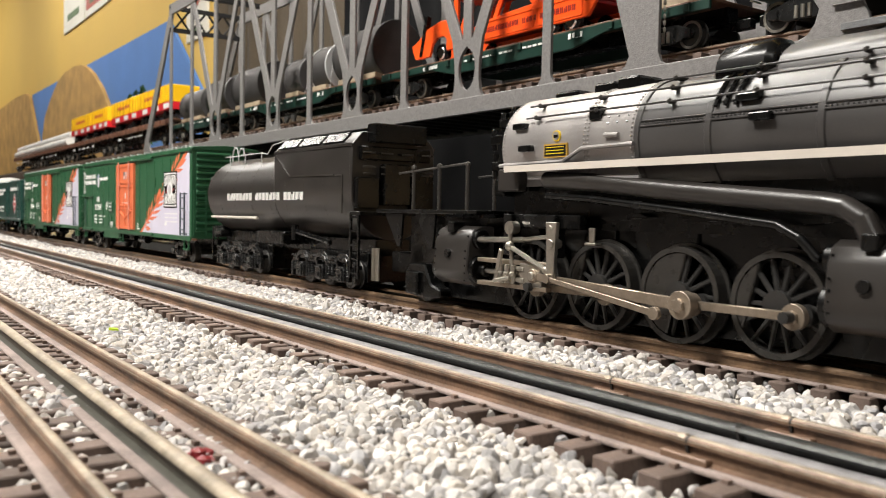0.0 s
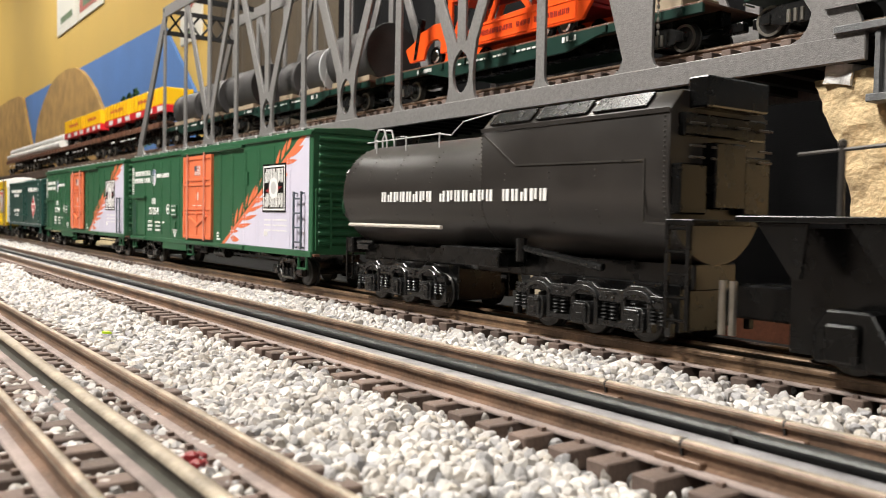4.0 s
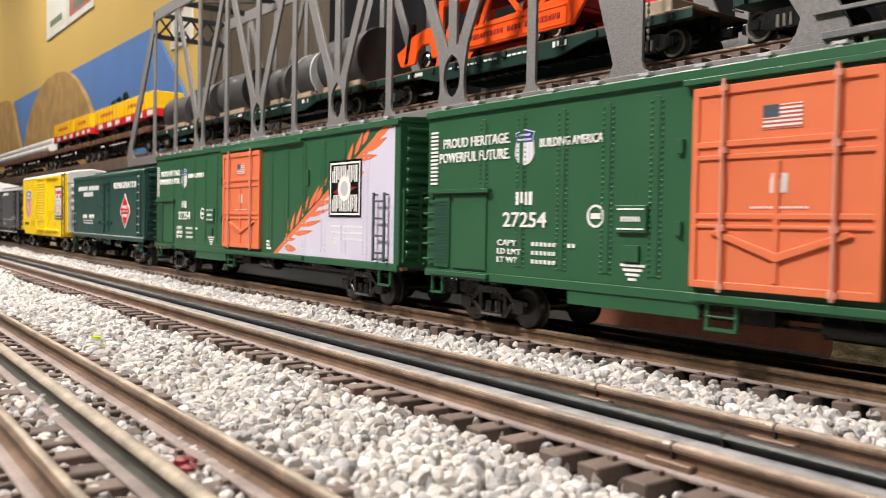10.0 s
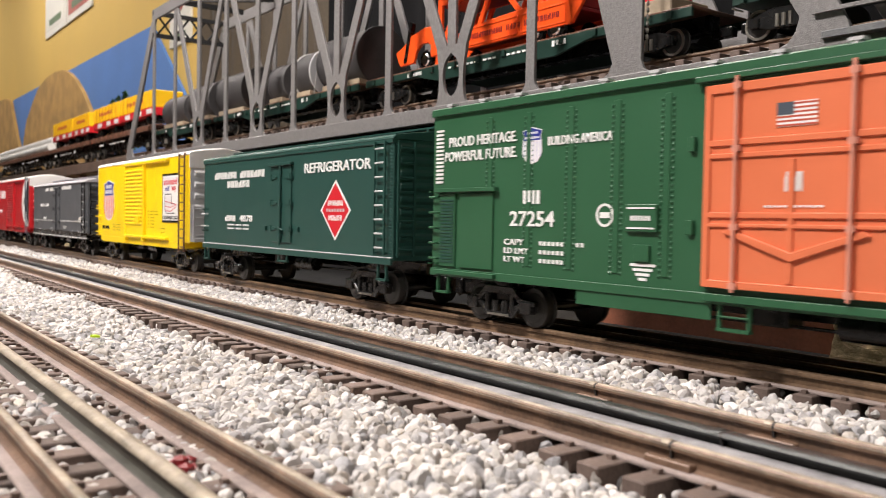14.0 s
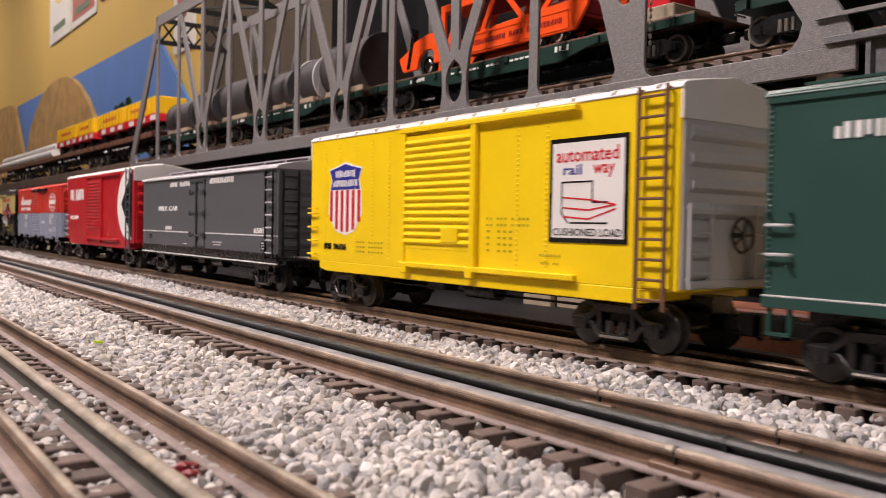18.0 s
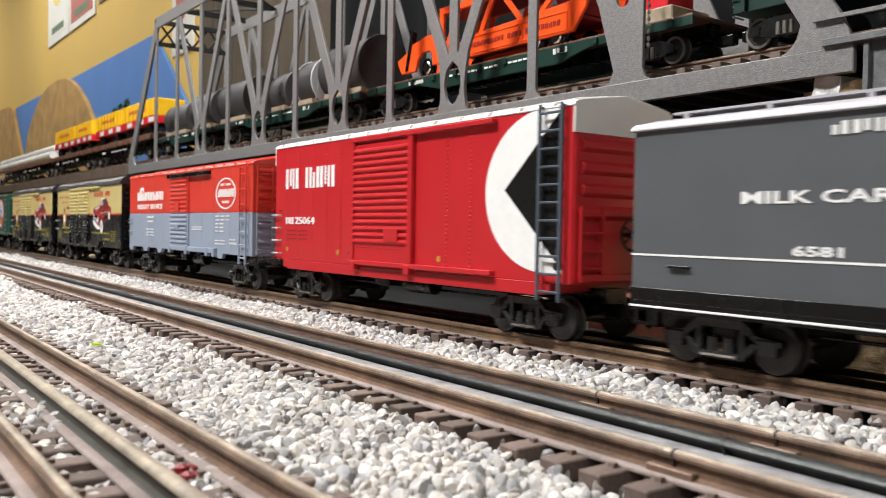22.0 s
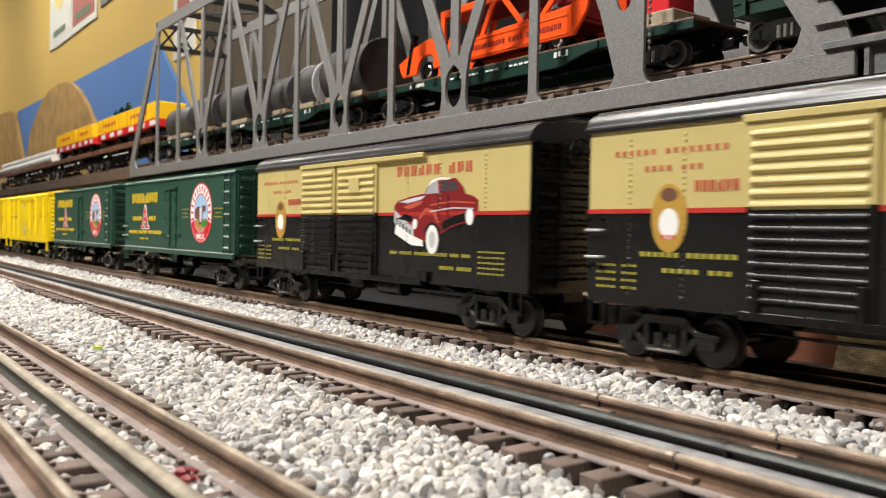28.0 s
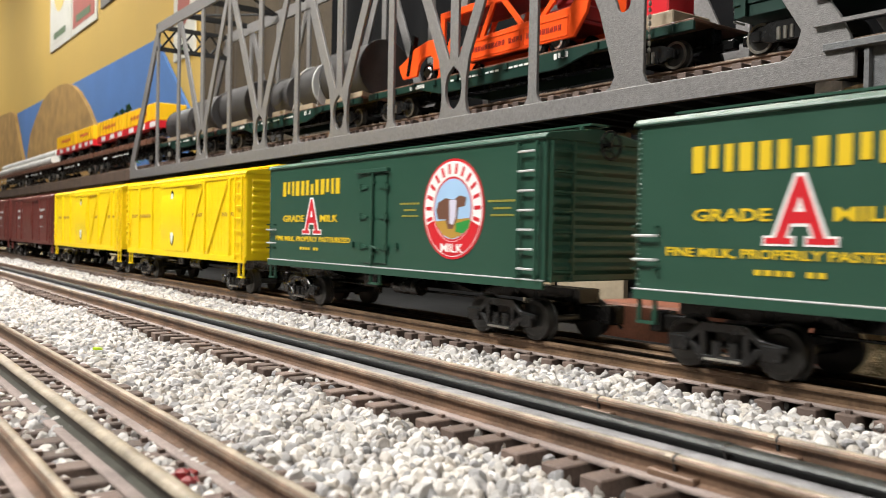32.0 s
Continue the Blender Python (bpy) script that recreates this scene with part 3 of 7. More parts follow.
def ladder(ob, mat, x0, x1, z0, z1, n, rail=True, rung_mat=None, stand=2.2, label=""):
    """A side ladder: two stiles and n rungs standing off the wall."""
    y = -HALF - stand
    bm = B()
    for x in (x0, x1):
        if rail:
            box(bm, x - 0.7, x + 0.7, y - 0.5, y + 0.5, z0, z1)
        for z in (z0 + 1, z1 - 1):
            box(bm, x - 0.5, x + 0.5, y, -HALF + 0.2, z - 0.4, z + 0.4)
    la = part("ladder", bm, mat, ob, label)
    bm = B()
    rod(bm, (x0, y, 0), (x1, y, 0), 0.55, seg=6)
    if not rail:
        for x in (x0, x1):
            rod(bm, (x, y, 0), (x, -HALF + 0.2, 0), 0.5, seg=6)
    me = finish(bm, "rung", rung_mat or mat)
    for k in range(n):
        r = part("rung", me, mat, la)
        r.location[2] = (z0 + (k + 0.5) * (z1 - z0) / n) * MM
    return la


def end_ladder(ob, mat, h, y0, y1, z0, z1, n, side=1):
    x = side * (h + 1.8)
    bm = B()
    for y in (y0, y1):
        box(bm, x - 0.5, x + 0.5, y - 0.6, y + 0.6, z0, z1)
        box(bm, min(side * (h - 0.2), x), max(side * (h - 0.2), x), y - 0.4, y + 0.4, z0 + 1, z0 + 2)
        box(bm, min(side * (h - 0.2), x), max(side * (h - 0.2), x), y - 0.4, y + 0.4, z1 - 2, z1 - 1)
    la = part("end_ladder", bm, mat, ob)
    bm = B()
    rod(bm, (x, y0, 0), (x, y1, 0), 0.5, seg=6)
    me = finish(bm, "rung", mat)
    for k in range(n):
        r = part("rung", me, mat, la)
        r.location[2] = (z0 + (k + 0.5) * (z1 - z0) / n) * MM


def end_ribs(ob, mat, h, half, z0, z1, n, d=1.6):
    """Pressed ribs across both ends."""
    p = (z1 - z0) / n
    for s in (-1, 1):
        bm = B()
        a, b = s * (h - 0.2), s * (h + d)
        prism(bm, [(a, -p * 0.42), (b, -p * 0.12), (b, p * 0.12), (a, p * 0.42)], -half + 4, half - 4)
        me = finish(bm, "end_rib", mat, 0.3)
        for k in range(n):
            r = part("end_rib", me, mat, ob)
            r.location[2] = (z0 + (k + 0.5) * p) * MM


def brake_wheel(ob, h, y, z, mat="black", r=6.2):
    bm = B()
    x = h + 4.5
    m = Matrix.Translation(Vector((x, y, z)) * MM) @ Euler((0, math.pi / 2, 0)).to_matrix().to_4x4()
    n, k = 24, 6
    ring = [[bm.verts.new(m @ (Vector(((r + 0.6 * math.cos(b)) * math.cos(a), (r + 0.6 * math.cos(b)) * math.sin(a), 0.6 * math.sin(b))) * MM)) for b in [6.2832 * j / k for j in range(k)]] for a in [6.2832 * i / n for i in range(n)]]
    for i in range(n):
        for j in range(k):
            bm.faces.new((ring[i][j], ring[(i + 1) % n][j], ring[(i + 1) % n][(j + 1) % k], ring[i][(j + 1) % k]))
    for a in range(5):
        rod(bm, (x, y, z), (x, y + r * math.cos(a * 1.2566), z + r * math.sin(a * 1.2566)), 0.45, seg=6)
    rod(bm, (h - 0.5, y, z), (x + 0.6, y, z), 1.0, seg=8)
    part("brake_wheel", bm, mat, ob)


def louvred_door(ob, mat, x0, x1, z0, z1, n, d=2.0, rib_mat=None, label="", rib_top=None, name="door", split=None):
    """A sliding door with n pressed ribs; split (height, material): ribs below take another paint."""
    y = -HALF
    bm = B()
    box(bm, x0, x1, y - d, y + 0.3, z0, z1)
    dr = part(name, bm, mat, ob, label, 0.3)
    p = (z1 - z0 - 4) / n
    made = {}
    for k in range(n):
        z = z0 + 2 + (k + 0.5) * p
        m2 = split[1] if split and z < split[0] else (rib_mat or mat)
        if m2 not in made:
            bm = B()
            prism(bm, [(y - d + 0.1, p * 0.42), (y - d - 0.4, p * 0.36), (y - d - 0.8, p * 0.25), (y - d - 1.1, p * 0.1), (y - d - 1.2, -p * 0.06), (y - d + 0.1, -p * 0.38)], x0 + 2, x1 - 2, "x")
            made[m2] = finish(bm, "door_rib", m2, 0, True)
        r = part("door_rib", made[m2], m2, dr)
        r.location[2] = z * MM
    return dr


def hinged_doors(ob, mat, xc, w, z0, z1, hinge="black", latch="black"):
    """A pair of swinging reefer doors with strap hinges, a latch bar and fittings."""
    for s in (-1, 1):
        bm = B()
        a, b = sorted((xc + s * 0.3, xc + s * w))
        box(bm, a, b, -HALF - 0.9, -HALF + 0.3, z0, z1)
        dr = part("door", bm, mat, ob, "", 0.25)
        for z in (z0 + 0.18 * (z1 - z0), z0 + 0.52 * (z1 - z0), z0 + 0.86 * (z1 - z0)):
            bm = B()
            x = xc + s * w
            prism(bm, [(x + s * 2, z - 1.4), (x - s * 1, z - 1.4), (x - s * w * 0.55, z - 0.5), (x - s * w * 0.55, z + 0.5), (x - s * 1, z + 1.4), (x + s * 2, z + 1.4)], -HALF - 1.7, -HALF - 0.8)
            rod(bm, (x, -HALF - 1.5, z - 1.9), (x, -HALF - 1.5, z + 1.9), 0.8, seg=8)
            part("hinge", bm, hinge, dr)
    bm = B()
    rod(bm, (xc, -HALF - 1.9, z0 - 2), (xc, -HALF - 1.9, z1 + 1), 0.75, seg=8)
    for z in (z0 + 5, (z0 + z1) / 2, z1 - 4):
        box(bm, xc - 1.6, xc + 1.6, -HALF - 2.2, -HALF - 0.8, z - 0.8, z + 0.8)
    rod(bm, (xc, -HALF - 2.6, z0 + 9), (xc + 6, -HALF - 2.6, z0 + 7.5), 0.6, seg=6)
    part("latch_bar", bm, latch, ob)


def roof(ob, mat, h, zt, rise=6.0, ribs=0, over=0.9, board=None, half=HALF, rib_mat=None):
    """A pitched roof with seams and a running board."""
    bm = B()
    w = half + over
    prism(bm, [(-w, zt - 1.2), (-w, zt - 0.4), (-w + 2.0, zt + 1.4), (-w * 0.55, zt + rise * 0.62), (0, zt + rise), (w * 0.55, zt + rise * 0.62), (w - 2.0, zt + 1.4), (w, zt - 0.4), (w, zt - 1.2)], -h - 0.8, h + 0.8, "x")
    rf = part("roof", bm, mat, ob, "", 0.3)
    if ribs:
        bm = B()
        prism(bm, [(-w - 0.3, zt - 0.2), (-w - 0.3, zt + 1.2), (-w * 0.55, zt + rise * 0.62 + 1.1), (0, zt + rise + 1.1), (w * 0.55, zt + rise * 0.62 + 1.1), (w + 0.3, zt + 1.2), (w + 0.3, zt - 0.2)], -1.0, 1.0, "x")
        me = finish(bm, "roof_seam", rib_mat or mat, 0.3)
        for k in range(ribs):
            r = part("roof_seam", me, mat, rf)
            r.location[0] = (-h + (k + 0.5) * 2 * h / ribs) * MM
    if board:
        bm = B()
        for y in (-4.2, -1.4, 1.4, 4.2):
            box(bm, -h - 2, h + 2, y - 1.2, y + 1.2, zt + rise + 1.0, zt + rise + 1.9)
        for k in range(9):
            x = -h + 4 + k * (2 * h - 8) / 8
            box(bm, x - 1, x + 1, -5.4, 5.4, zt + rise - 0.6, zt + rise + 1.0)
        part("running_board", bm, board, ob)
    return rf


def running_gear(ob, h, trucks, zb, tank=True, mat="black"):
    """Centre sill, cross bearers, brake tank and rods, trucks and couplers."""
    bm = B()
    box(bm, -h + 2, h - 2, -6, 6, zb - 5.5, zb + 0.5)
    for x in np.linspace(-trucks * 0.62, trucks * 0.62, 4):
        prism(bm, [(-24, zb + 0.3), (24, zb + 0.3), (8, zb - 5), (-8, zb - 5)], x - 1.2, x + 1.2, "x")
    part("underframe", bm, mat, ob)
    if tank:
        bm = B()
        rod(bm, (4, -16, zb - 5), (26, -16, zb - 5), 4.2, seg=14)
        part("air_tank", bm, mat, ob, smooth=True)
        bm = B()
        box(bm, -26, -12, -20, -10, zb - 7, zb + 0.2)
        part("brake_valve", bm, mat, ob, bevel=0.6)
        bm = B()
        rod(bm, (-trucks, -12, zb - 7), (trucks, -12, zb - 7), 0.6, seg=6)
        part("brake_rod", bm, mat, ob)
    for s in (-1, 1):
        truck(ob, s * trucks)
        bm = B()
        a, b = sorted((s * (h - 6), s * (h + 8)))
        box(bm, a, b, -3, 3, 9.5, 15.5)
        c, d = sorted((s * (h + 7), s * (h + 14)))
        prism(bm, [(c, -4), (d - 1, -4.5), (d, -1), (d, 4.5), (c, 4)], 8.5, 16.5, "z")
        part("coupler", bm, "black", ob, bevel=0.6)
        bm = B()
        for k in range(4):
            rod(bm, (s * (h + 1 + k * 1.6), 8 + 0.5 * k, 13 - 1.8 * k), (s * (h + 1 + (k + 1) * 1.6), 8.5 + 0.5 * k, 13 - 1.8 * (k + 1)), 0.9, seg=6)
        part("air_hose", bm, "black", ob)


def step(ob, mat, x0, x1, z0, z1, y=-HALF + 0.5):
    bm = B()
    for x in (x0, x1):
        box(bm, x - 0.6, x + 0.6, y - 0.6, y + 0.6, z0, z1)
    box(bm, x0 - 0.6, x1 + 0.6, y - 1.2, y + 1.2, z0 - 0.6, z0 + 0.4)
    part("sill_step", bm, mat, ob)


def body(ob, mat, h, zb, zt, half=HALF, bevel=0.5, label=""):
    bm = B()
    box(bm, -h, h, -half, half, zb, zt)
    return part("body", bm, mat, ob, label, bevel)


def leaf(x, z, a, l, w):
    c, s = math.cos(a), math.sin(a)
    return [(x + c * u - s * v, z + s * u + c * v) for u, v in ((0, 0), (l * 0.3, -w * 0.5), (l * 0.65, -w * 0.42), (l, 0), (l * 0.65, w * 0.3), (l * 0.3, w * 0.45))]


# ---- the cars ----
def mechanical_reefer(x0, x1, label):
    ob, h = car("mechanical_reefer", label, x0, x1)
    body(ob, "green", h, 21, 96)
    roof(ob, "green", h, 97, 3.5, 0, 1.2)
    plate("roof_rail", ob, "green", -h, h, 94.5, 97.6, 1.4)
    plate("side_sill", ob, "green", -h, h, 19.5, 23, 0.9)
    plate("side_skirt", ob, "green", -96, -34, 14, 19.6, 0.3)
    plate("lower_door_rail", ob, "green", -36, 90, 20.5, 23, 2.4)
    plate("upper_door_rail", ob, "green", -41, 87, 92.4, 94.3, 2.6)
    decal("pale_end_panel", ob, "lilac", [(46, 23.4), (h - 4.5, 23.4), (h - 4.5, 94), (h - 10, 94)], 0.12, "pale lilac painted panel")
    door = plate("plug_door", ob, "orange", -37, 27, 25, 91, 1.5, "orange plug door", 0.3)
    for a, b, c, d in ((-37, 27, 88, 91), (-37, 27, 71, 73), (-37, 27, 67, 68.6), (-37, 27, 47.8, 49.6), (-37, 27, 44.8, 46), (-37, 27, 25, 27.5), (-37, -34.5, 25, 91), (24.5, 27, 25, 91), (-6.5, -4.5, 28, 66)):
        plate("door_batten", door, "orange", a, b, c, d, 2.2, "", 0.2)
    bm = B()
    prism(bm, [(-29, 43), (-27, 44.4), (-5, 37.4), (17, 44.4), (19, 43), (-5, 34.6)], -HALF - 2.6, -HALF - 1.3)
    part("door_brace", bm, "orange", door, "", 0.2)
    for x in (-24.5, 13.5):
        bm = B()
        rod(bm, (x, -HALF - 3, 24), (x, -HALF - 3, 93), 0.7, seg=8)
        for z in (26, 45, 70, 90):
            box(bm, x - 1.3, x + 1.3, -HALF - 3.4, -HALF - 1.4, z - 1, z + 1)
        # the bars' highlight is put into this paler colour
        part("lock_bar", bm, "bar_highlight", door, "orange lock bar, highlight painted in as pale coral")
    # flag on the door
    fl = plate("flag", ob, "white", -11, 2, 75.6, 83, 1.75, "small striped flag print", 0)
    for k in range(6):
        plate("stripe", fl, "coral_print", -11, 2, 75.7 + k * 1.28, 76.3 + k * 1.28, 1.8, "", 0)
    plate("canton", fl, "slate", -11, -5.4, 79.2, 83, 1.85, "", 0)
    bars(door, (3, 3), -8, -2, 56, 62, "white", 1.75)
    bars(door, (12,), -15, 5, 51, 52, "white", 1.75)
    # printed plume
    bm = B()
    prism(bm, [(44, 22.6), (50, 22.6), (h - 12, 92), (h - 6, 96), (h - 17, 94)], -HALF - 0.2, -HALF)
    part("plume_stem", bm, "orange", ob, "orange printed plume")
    for x, z, a, l, w in ((64, 33, 78, 13, 3.4), (70, 37, 66, 14, 3.8), (77, 41, 58, 16, 4.0), (85, 46, 55, 17, 4.2), (94, 51, 47, 20, 4.2), (102, 55, 44, 22, 4.2), (140, 76, 62, 14, 4.2), (148, 81, 55, 15, 4.2), (156, 86, 52, 14, 3.8),
                          (62, 28, -4, 17, 5.0), (66, 32.5, 4, 12, 2.4), (74, 36, 6, 27, 3.4), (82, 41, 8, 30, 3.2), (93, 47, 10, 30, 3.0), (104, 53, 12, 22, 3.0), (152, 79, 3, 20, 3.6), (158, 83, 14, 24, 5.0), (166, 88, 20, 20, 4.4), (148, 72, -4, 12, 3.0)):
        decal("plume_leaf", ob, "orange", leaf(x, z, radians(a), l, w), 0.22)
    # emblem
    em = plate("emblem", ob, "print_black", 120, 156, 47, 79, 0.5, "square black and white printed emblem", 0)
    plate("emblem_border", em, "white", 121.2, 154.8, 48.2, 77.8, 0.56, "", 0)
    plate("emblem_field", em, "print_black", 122.4, 153.6, 49.3, 76.7, 0.62, "", 0)
    bars(em, (7,), 123.5, 152.5, 66.5, 75.8, "white", 0.7, 0.35)
    bars(em, (7,), 123.5, 152.5, 50.2, 59.5, "white", 0.7, 0.35)
    decal("emblem_feather", em, "dark_red", leaf(125, 61, 0.1, 27, 5), 0.75)
    disc("emblem_ring", em, "white", 138, 63, 7.0, 0.8, None, 4.2)
    disc("emblem_disc", em, "light_grey", 138, 63, 4.2, 0.78)
    # left-hand lettering
    for k in range(14):
        plate("louvre", ob, "white", -190, -184.5, 63 + k * 1.85, 64 + k * 1.85, 0.5, "", 0)
    letters(ob, "PROUD HERITAGE.", -180, -132.5, 79.5, 84)
    letters(ob, "POWERFUL FUTURE.", -183, -132.5, 72.8, 77.4)
    letters(ob, "BUILDING AMERICA", -113.5, -79, 76.4, 80)
    shield(ob, -123, 69.5, 84.5, 11.5, small=True)
    bars(ob, (2,), -128.5, -117, 53, 58.5, "white")
    letters(ob, "27254", -136, -109, 43.6, 50)
    letters(ob, "CAPY", -139.5, -127, 35.6, 38.2)
    letters(ob, "LD LMT", -139.5, -124, 32, 34.4)
    letters(ob, "LT WT", -139.5, -126, 28.4, 30.8)
    for z in (35.6, 32, 28.4):
        bars(ob, (6,), -118, -103, z, z + 2.4)
    bars(ob, (2,), -97, -92, 35.6, 38)
    disc("round_print", ob, "white", -82, 48.5, 4.4, 0.3, None, 3.5)
    plate("round_bar", ob, "white", -84.5, -79.5, 47.4, 49.6, 0.3, "", 0)
    bx = plate("card_holder", ob, "green", -71, -56.5, 42.5, 52.5, 1.4, "", 0.3)
    bars(bx, (6,), -68.5, -59, 46.2, 48.8, "white", 1.7)
    plate("card_edge", bx, "white", -70, -57.5, 50.8, 51.4, 1.6, "", 0)
    plate("card_edge", bx, "white", -70, -57.5, 43.6, 44.2, 1.6, "", 0)
    plate("small_box", ob, "green", -67, -60, 32, 38, 1.2)
    for k in range(4):
        plate("warning_bar", ob, "white", -69 + k * 1.3, -57.5 - k * 1.3, 30.2 - k * 1.7, 31.2 - k * 1.7, 0.3, "", 0)
    for k in range(3):
        plate("small_print", ob, "white", 35, 42, 25.5 + k * 2.2, 27 + k * 2.2, 0.3, "", 0)
    for z in (35, 31.5, 28):
        bars(ob, (4, 8), 122, 158, z + 6, z + 7.6, "white", 0.25)
    bars(ob, (4,), 122, 128, 31, 34, "white", 0.25)
    # side posts and rivets
    posts = [-150, -125, -100.5, -76.5, -53.5, 41.4, 65, 88.7, 112.8, 136.8, 160.7]
    for x in posts:
        if x > 120:
            plate("side_post", ob, "lilac", x - 1.4, x + 1.4, 24, 74, 0.42, "", 0.2) if x != 136.8 else plate("side_post", ob, "green", x - 1.4, x + 1.4, 80, 91, 0.42, "", 0.2)
        else:
            plate("side_post", ob, "green", x - 1.4, x + 1.4, 27 if x < 60 else 24 + (x - 46) * 0.5 + 3, 91, 0.42, "", 0.2)
    rivets(ob, "green", [(x + e, 27 if x < 60 else 28 + (x - 46) * 0.52, 90, 2.0) for x in posts if x < 115 for e in (-2.4, 2.4)])
    rivets(ob, "lilac", [(x + e, 27, 24 + (x - 46) * 0.5, 2.0) for x in posts if x > 60 for e in (-2.4, 2.4)])
    for x in np.arange(-180, 186, 24.0):
        bm = B()
        box(bm, x - 2.2, x + 2.2, -HALF - 0.6, -HALF + 3.4, 98.6, 99.6)
        box(bm, x - 1.0, x + 1.0, -HALF - 0.4, -HALF + 1.0, 96.5, 98.7)
        part("roof_clip", bm, "light_grey", ob)
    # machinery compartment door and fittings
    plate("grille_door", ob, "green", -186, -174, 24, 58, 1.0, "", 0.3)
    plate("compartment_door", ob, "green", -171, -147, 24, 58, 0.9, "", 0.3)
    plate("drip_rail", ob, "green", -189, -144, 58.6, 60.4, 2.6)
    plate("compartment_sill", ob, "green", -189, -144, 20.5, 22.4, 2.8)
    for k in range(20):
        plate("grille_slat", ob, "rex_green", -185, -175, 26 + k * 1.5, 26.7 + k * 1.5, 1.3, "", 0)
    ladder(ob, "green", -192.5, -187.5, 24, 60, 5, False)
    for z in (70, 42):
        plate("hinge", ob, "green", -44, -41.5, z, z + 5, 1.4)
    plate("placard_box", ob, "green", 92, 95, 66, 75, 1.2)
    ladder(ob, "slate", 172.5, 183, 24, 60, 4, True, None, 2.6, "dark slate grey ladder")
    step(ob, "green", 174.5, 185.5, 12, 20)
    step(ob, "green", -188, -180, 12, 20)
    step(ob, "green", -31, -20, 11.5, 20)
    plate("door_step_rung", ob, "green", -31, -20, 15.4, 16, 1.0)
    end_ribs(ob, "green", h, HALF, 26, 95, 13, 2.0)
    end_ladder(ob, "green", h, -27, -17, 24, 62, 6)
    brake_wheel(ob, h, -4, 52, "green")
    bm = B()
    box(bm, h, h + 4, -9, 0, 46, 58)
    part("brake_housing", bm, "green", ob, "", 0.8)
    plate("end_sill", ob, "dull_brown", h + 0.5, h + 3, 20, 21.5, -4)
    running_gear(ob, h, h - 44, 20)
    return ob


def shield(ob, x, z0, z1, w, small=False):
    """A striped shield print: blue top with a plain band for its words, red and white stripes below."""
    t = z0 + (z1 - z0) * 0.62
    H = z1 - z0
    a = w / 2
    sh = decal("shield_edge", ob, "white", [(x, z0), (x + a * 0.6, z0 + H * 0.06), (x + a * 1.04, z0 + H * 0.3), (x + a * 0.98, t), (x + a * 0.86, t + H * 0.14), (x + a * 1.04, z1 - H * 0.08), (x + a * 0.6, z1 - H * 0.05), (x, z1 + H * 0.01), (x - a * 0.6, z1 - H * 0.05), (x - a * 1.04, z1 - H * 0.08), (x - a * 0.86, t + H * 0.14), (x - a * 0.98, t), (x - a * 1.04, z0 + H * 0.3), (x - a * 0.6, z0 + H * 0.06)], 0.25, "striped shield print")
    decal("shield_top", sh, "print_blue", [(x - a * 0.92, t + 0.3), (x + a * 0.92, t + 0.3), (x + a * 0.82, t + H * 0.14), (x + a * 0.97, z1 - H * 0.1), (x + a * 0.55, z1 - H * 0.07), (x, z1 - H * 0.02), (x - a * 0.55, z1 - H * 0.07), (x - a * 0.97, z1 - H * 0.1), (x - a * 0.82, t + H * 0.14)], 0.32)
    n = 6
    for k in range(n):
        u = -a * 0.86 + k * a * 1.72 / (n - 1)
        lo = z0 + H * (0.05 + 0.22 * (abs(u) / a) ** 3)
        decal("shield_stripe", sh, "lilac" if small else "print_red", [(x + u - a * 0.085, lo), (x + u + a * 0.085, lo), (x + u + a * 0.085, t), (x + u - a * 0.085, t)], 0.32)
    bars(sh, (5,), x - a * 0.62, x + a * 0.62, t + H * 0.18, t + H * 0.27, "white", 0.42)
    bars(sh, (7,), x - a * 0.76, x + a * 0.76, t + H * 0.05, t + H * 0.14, "white", 0.42)


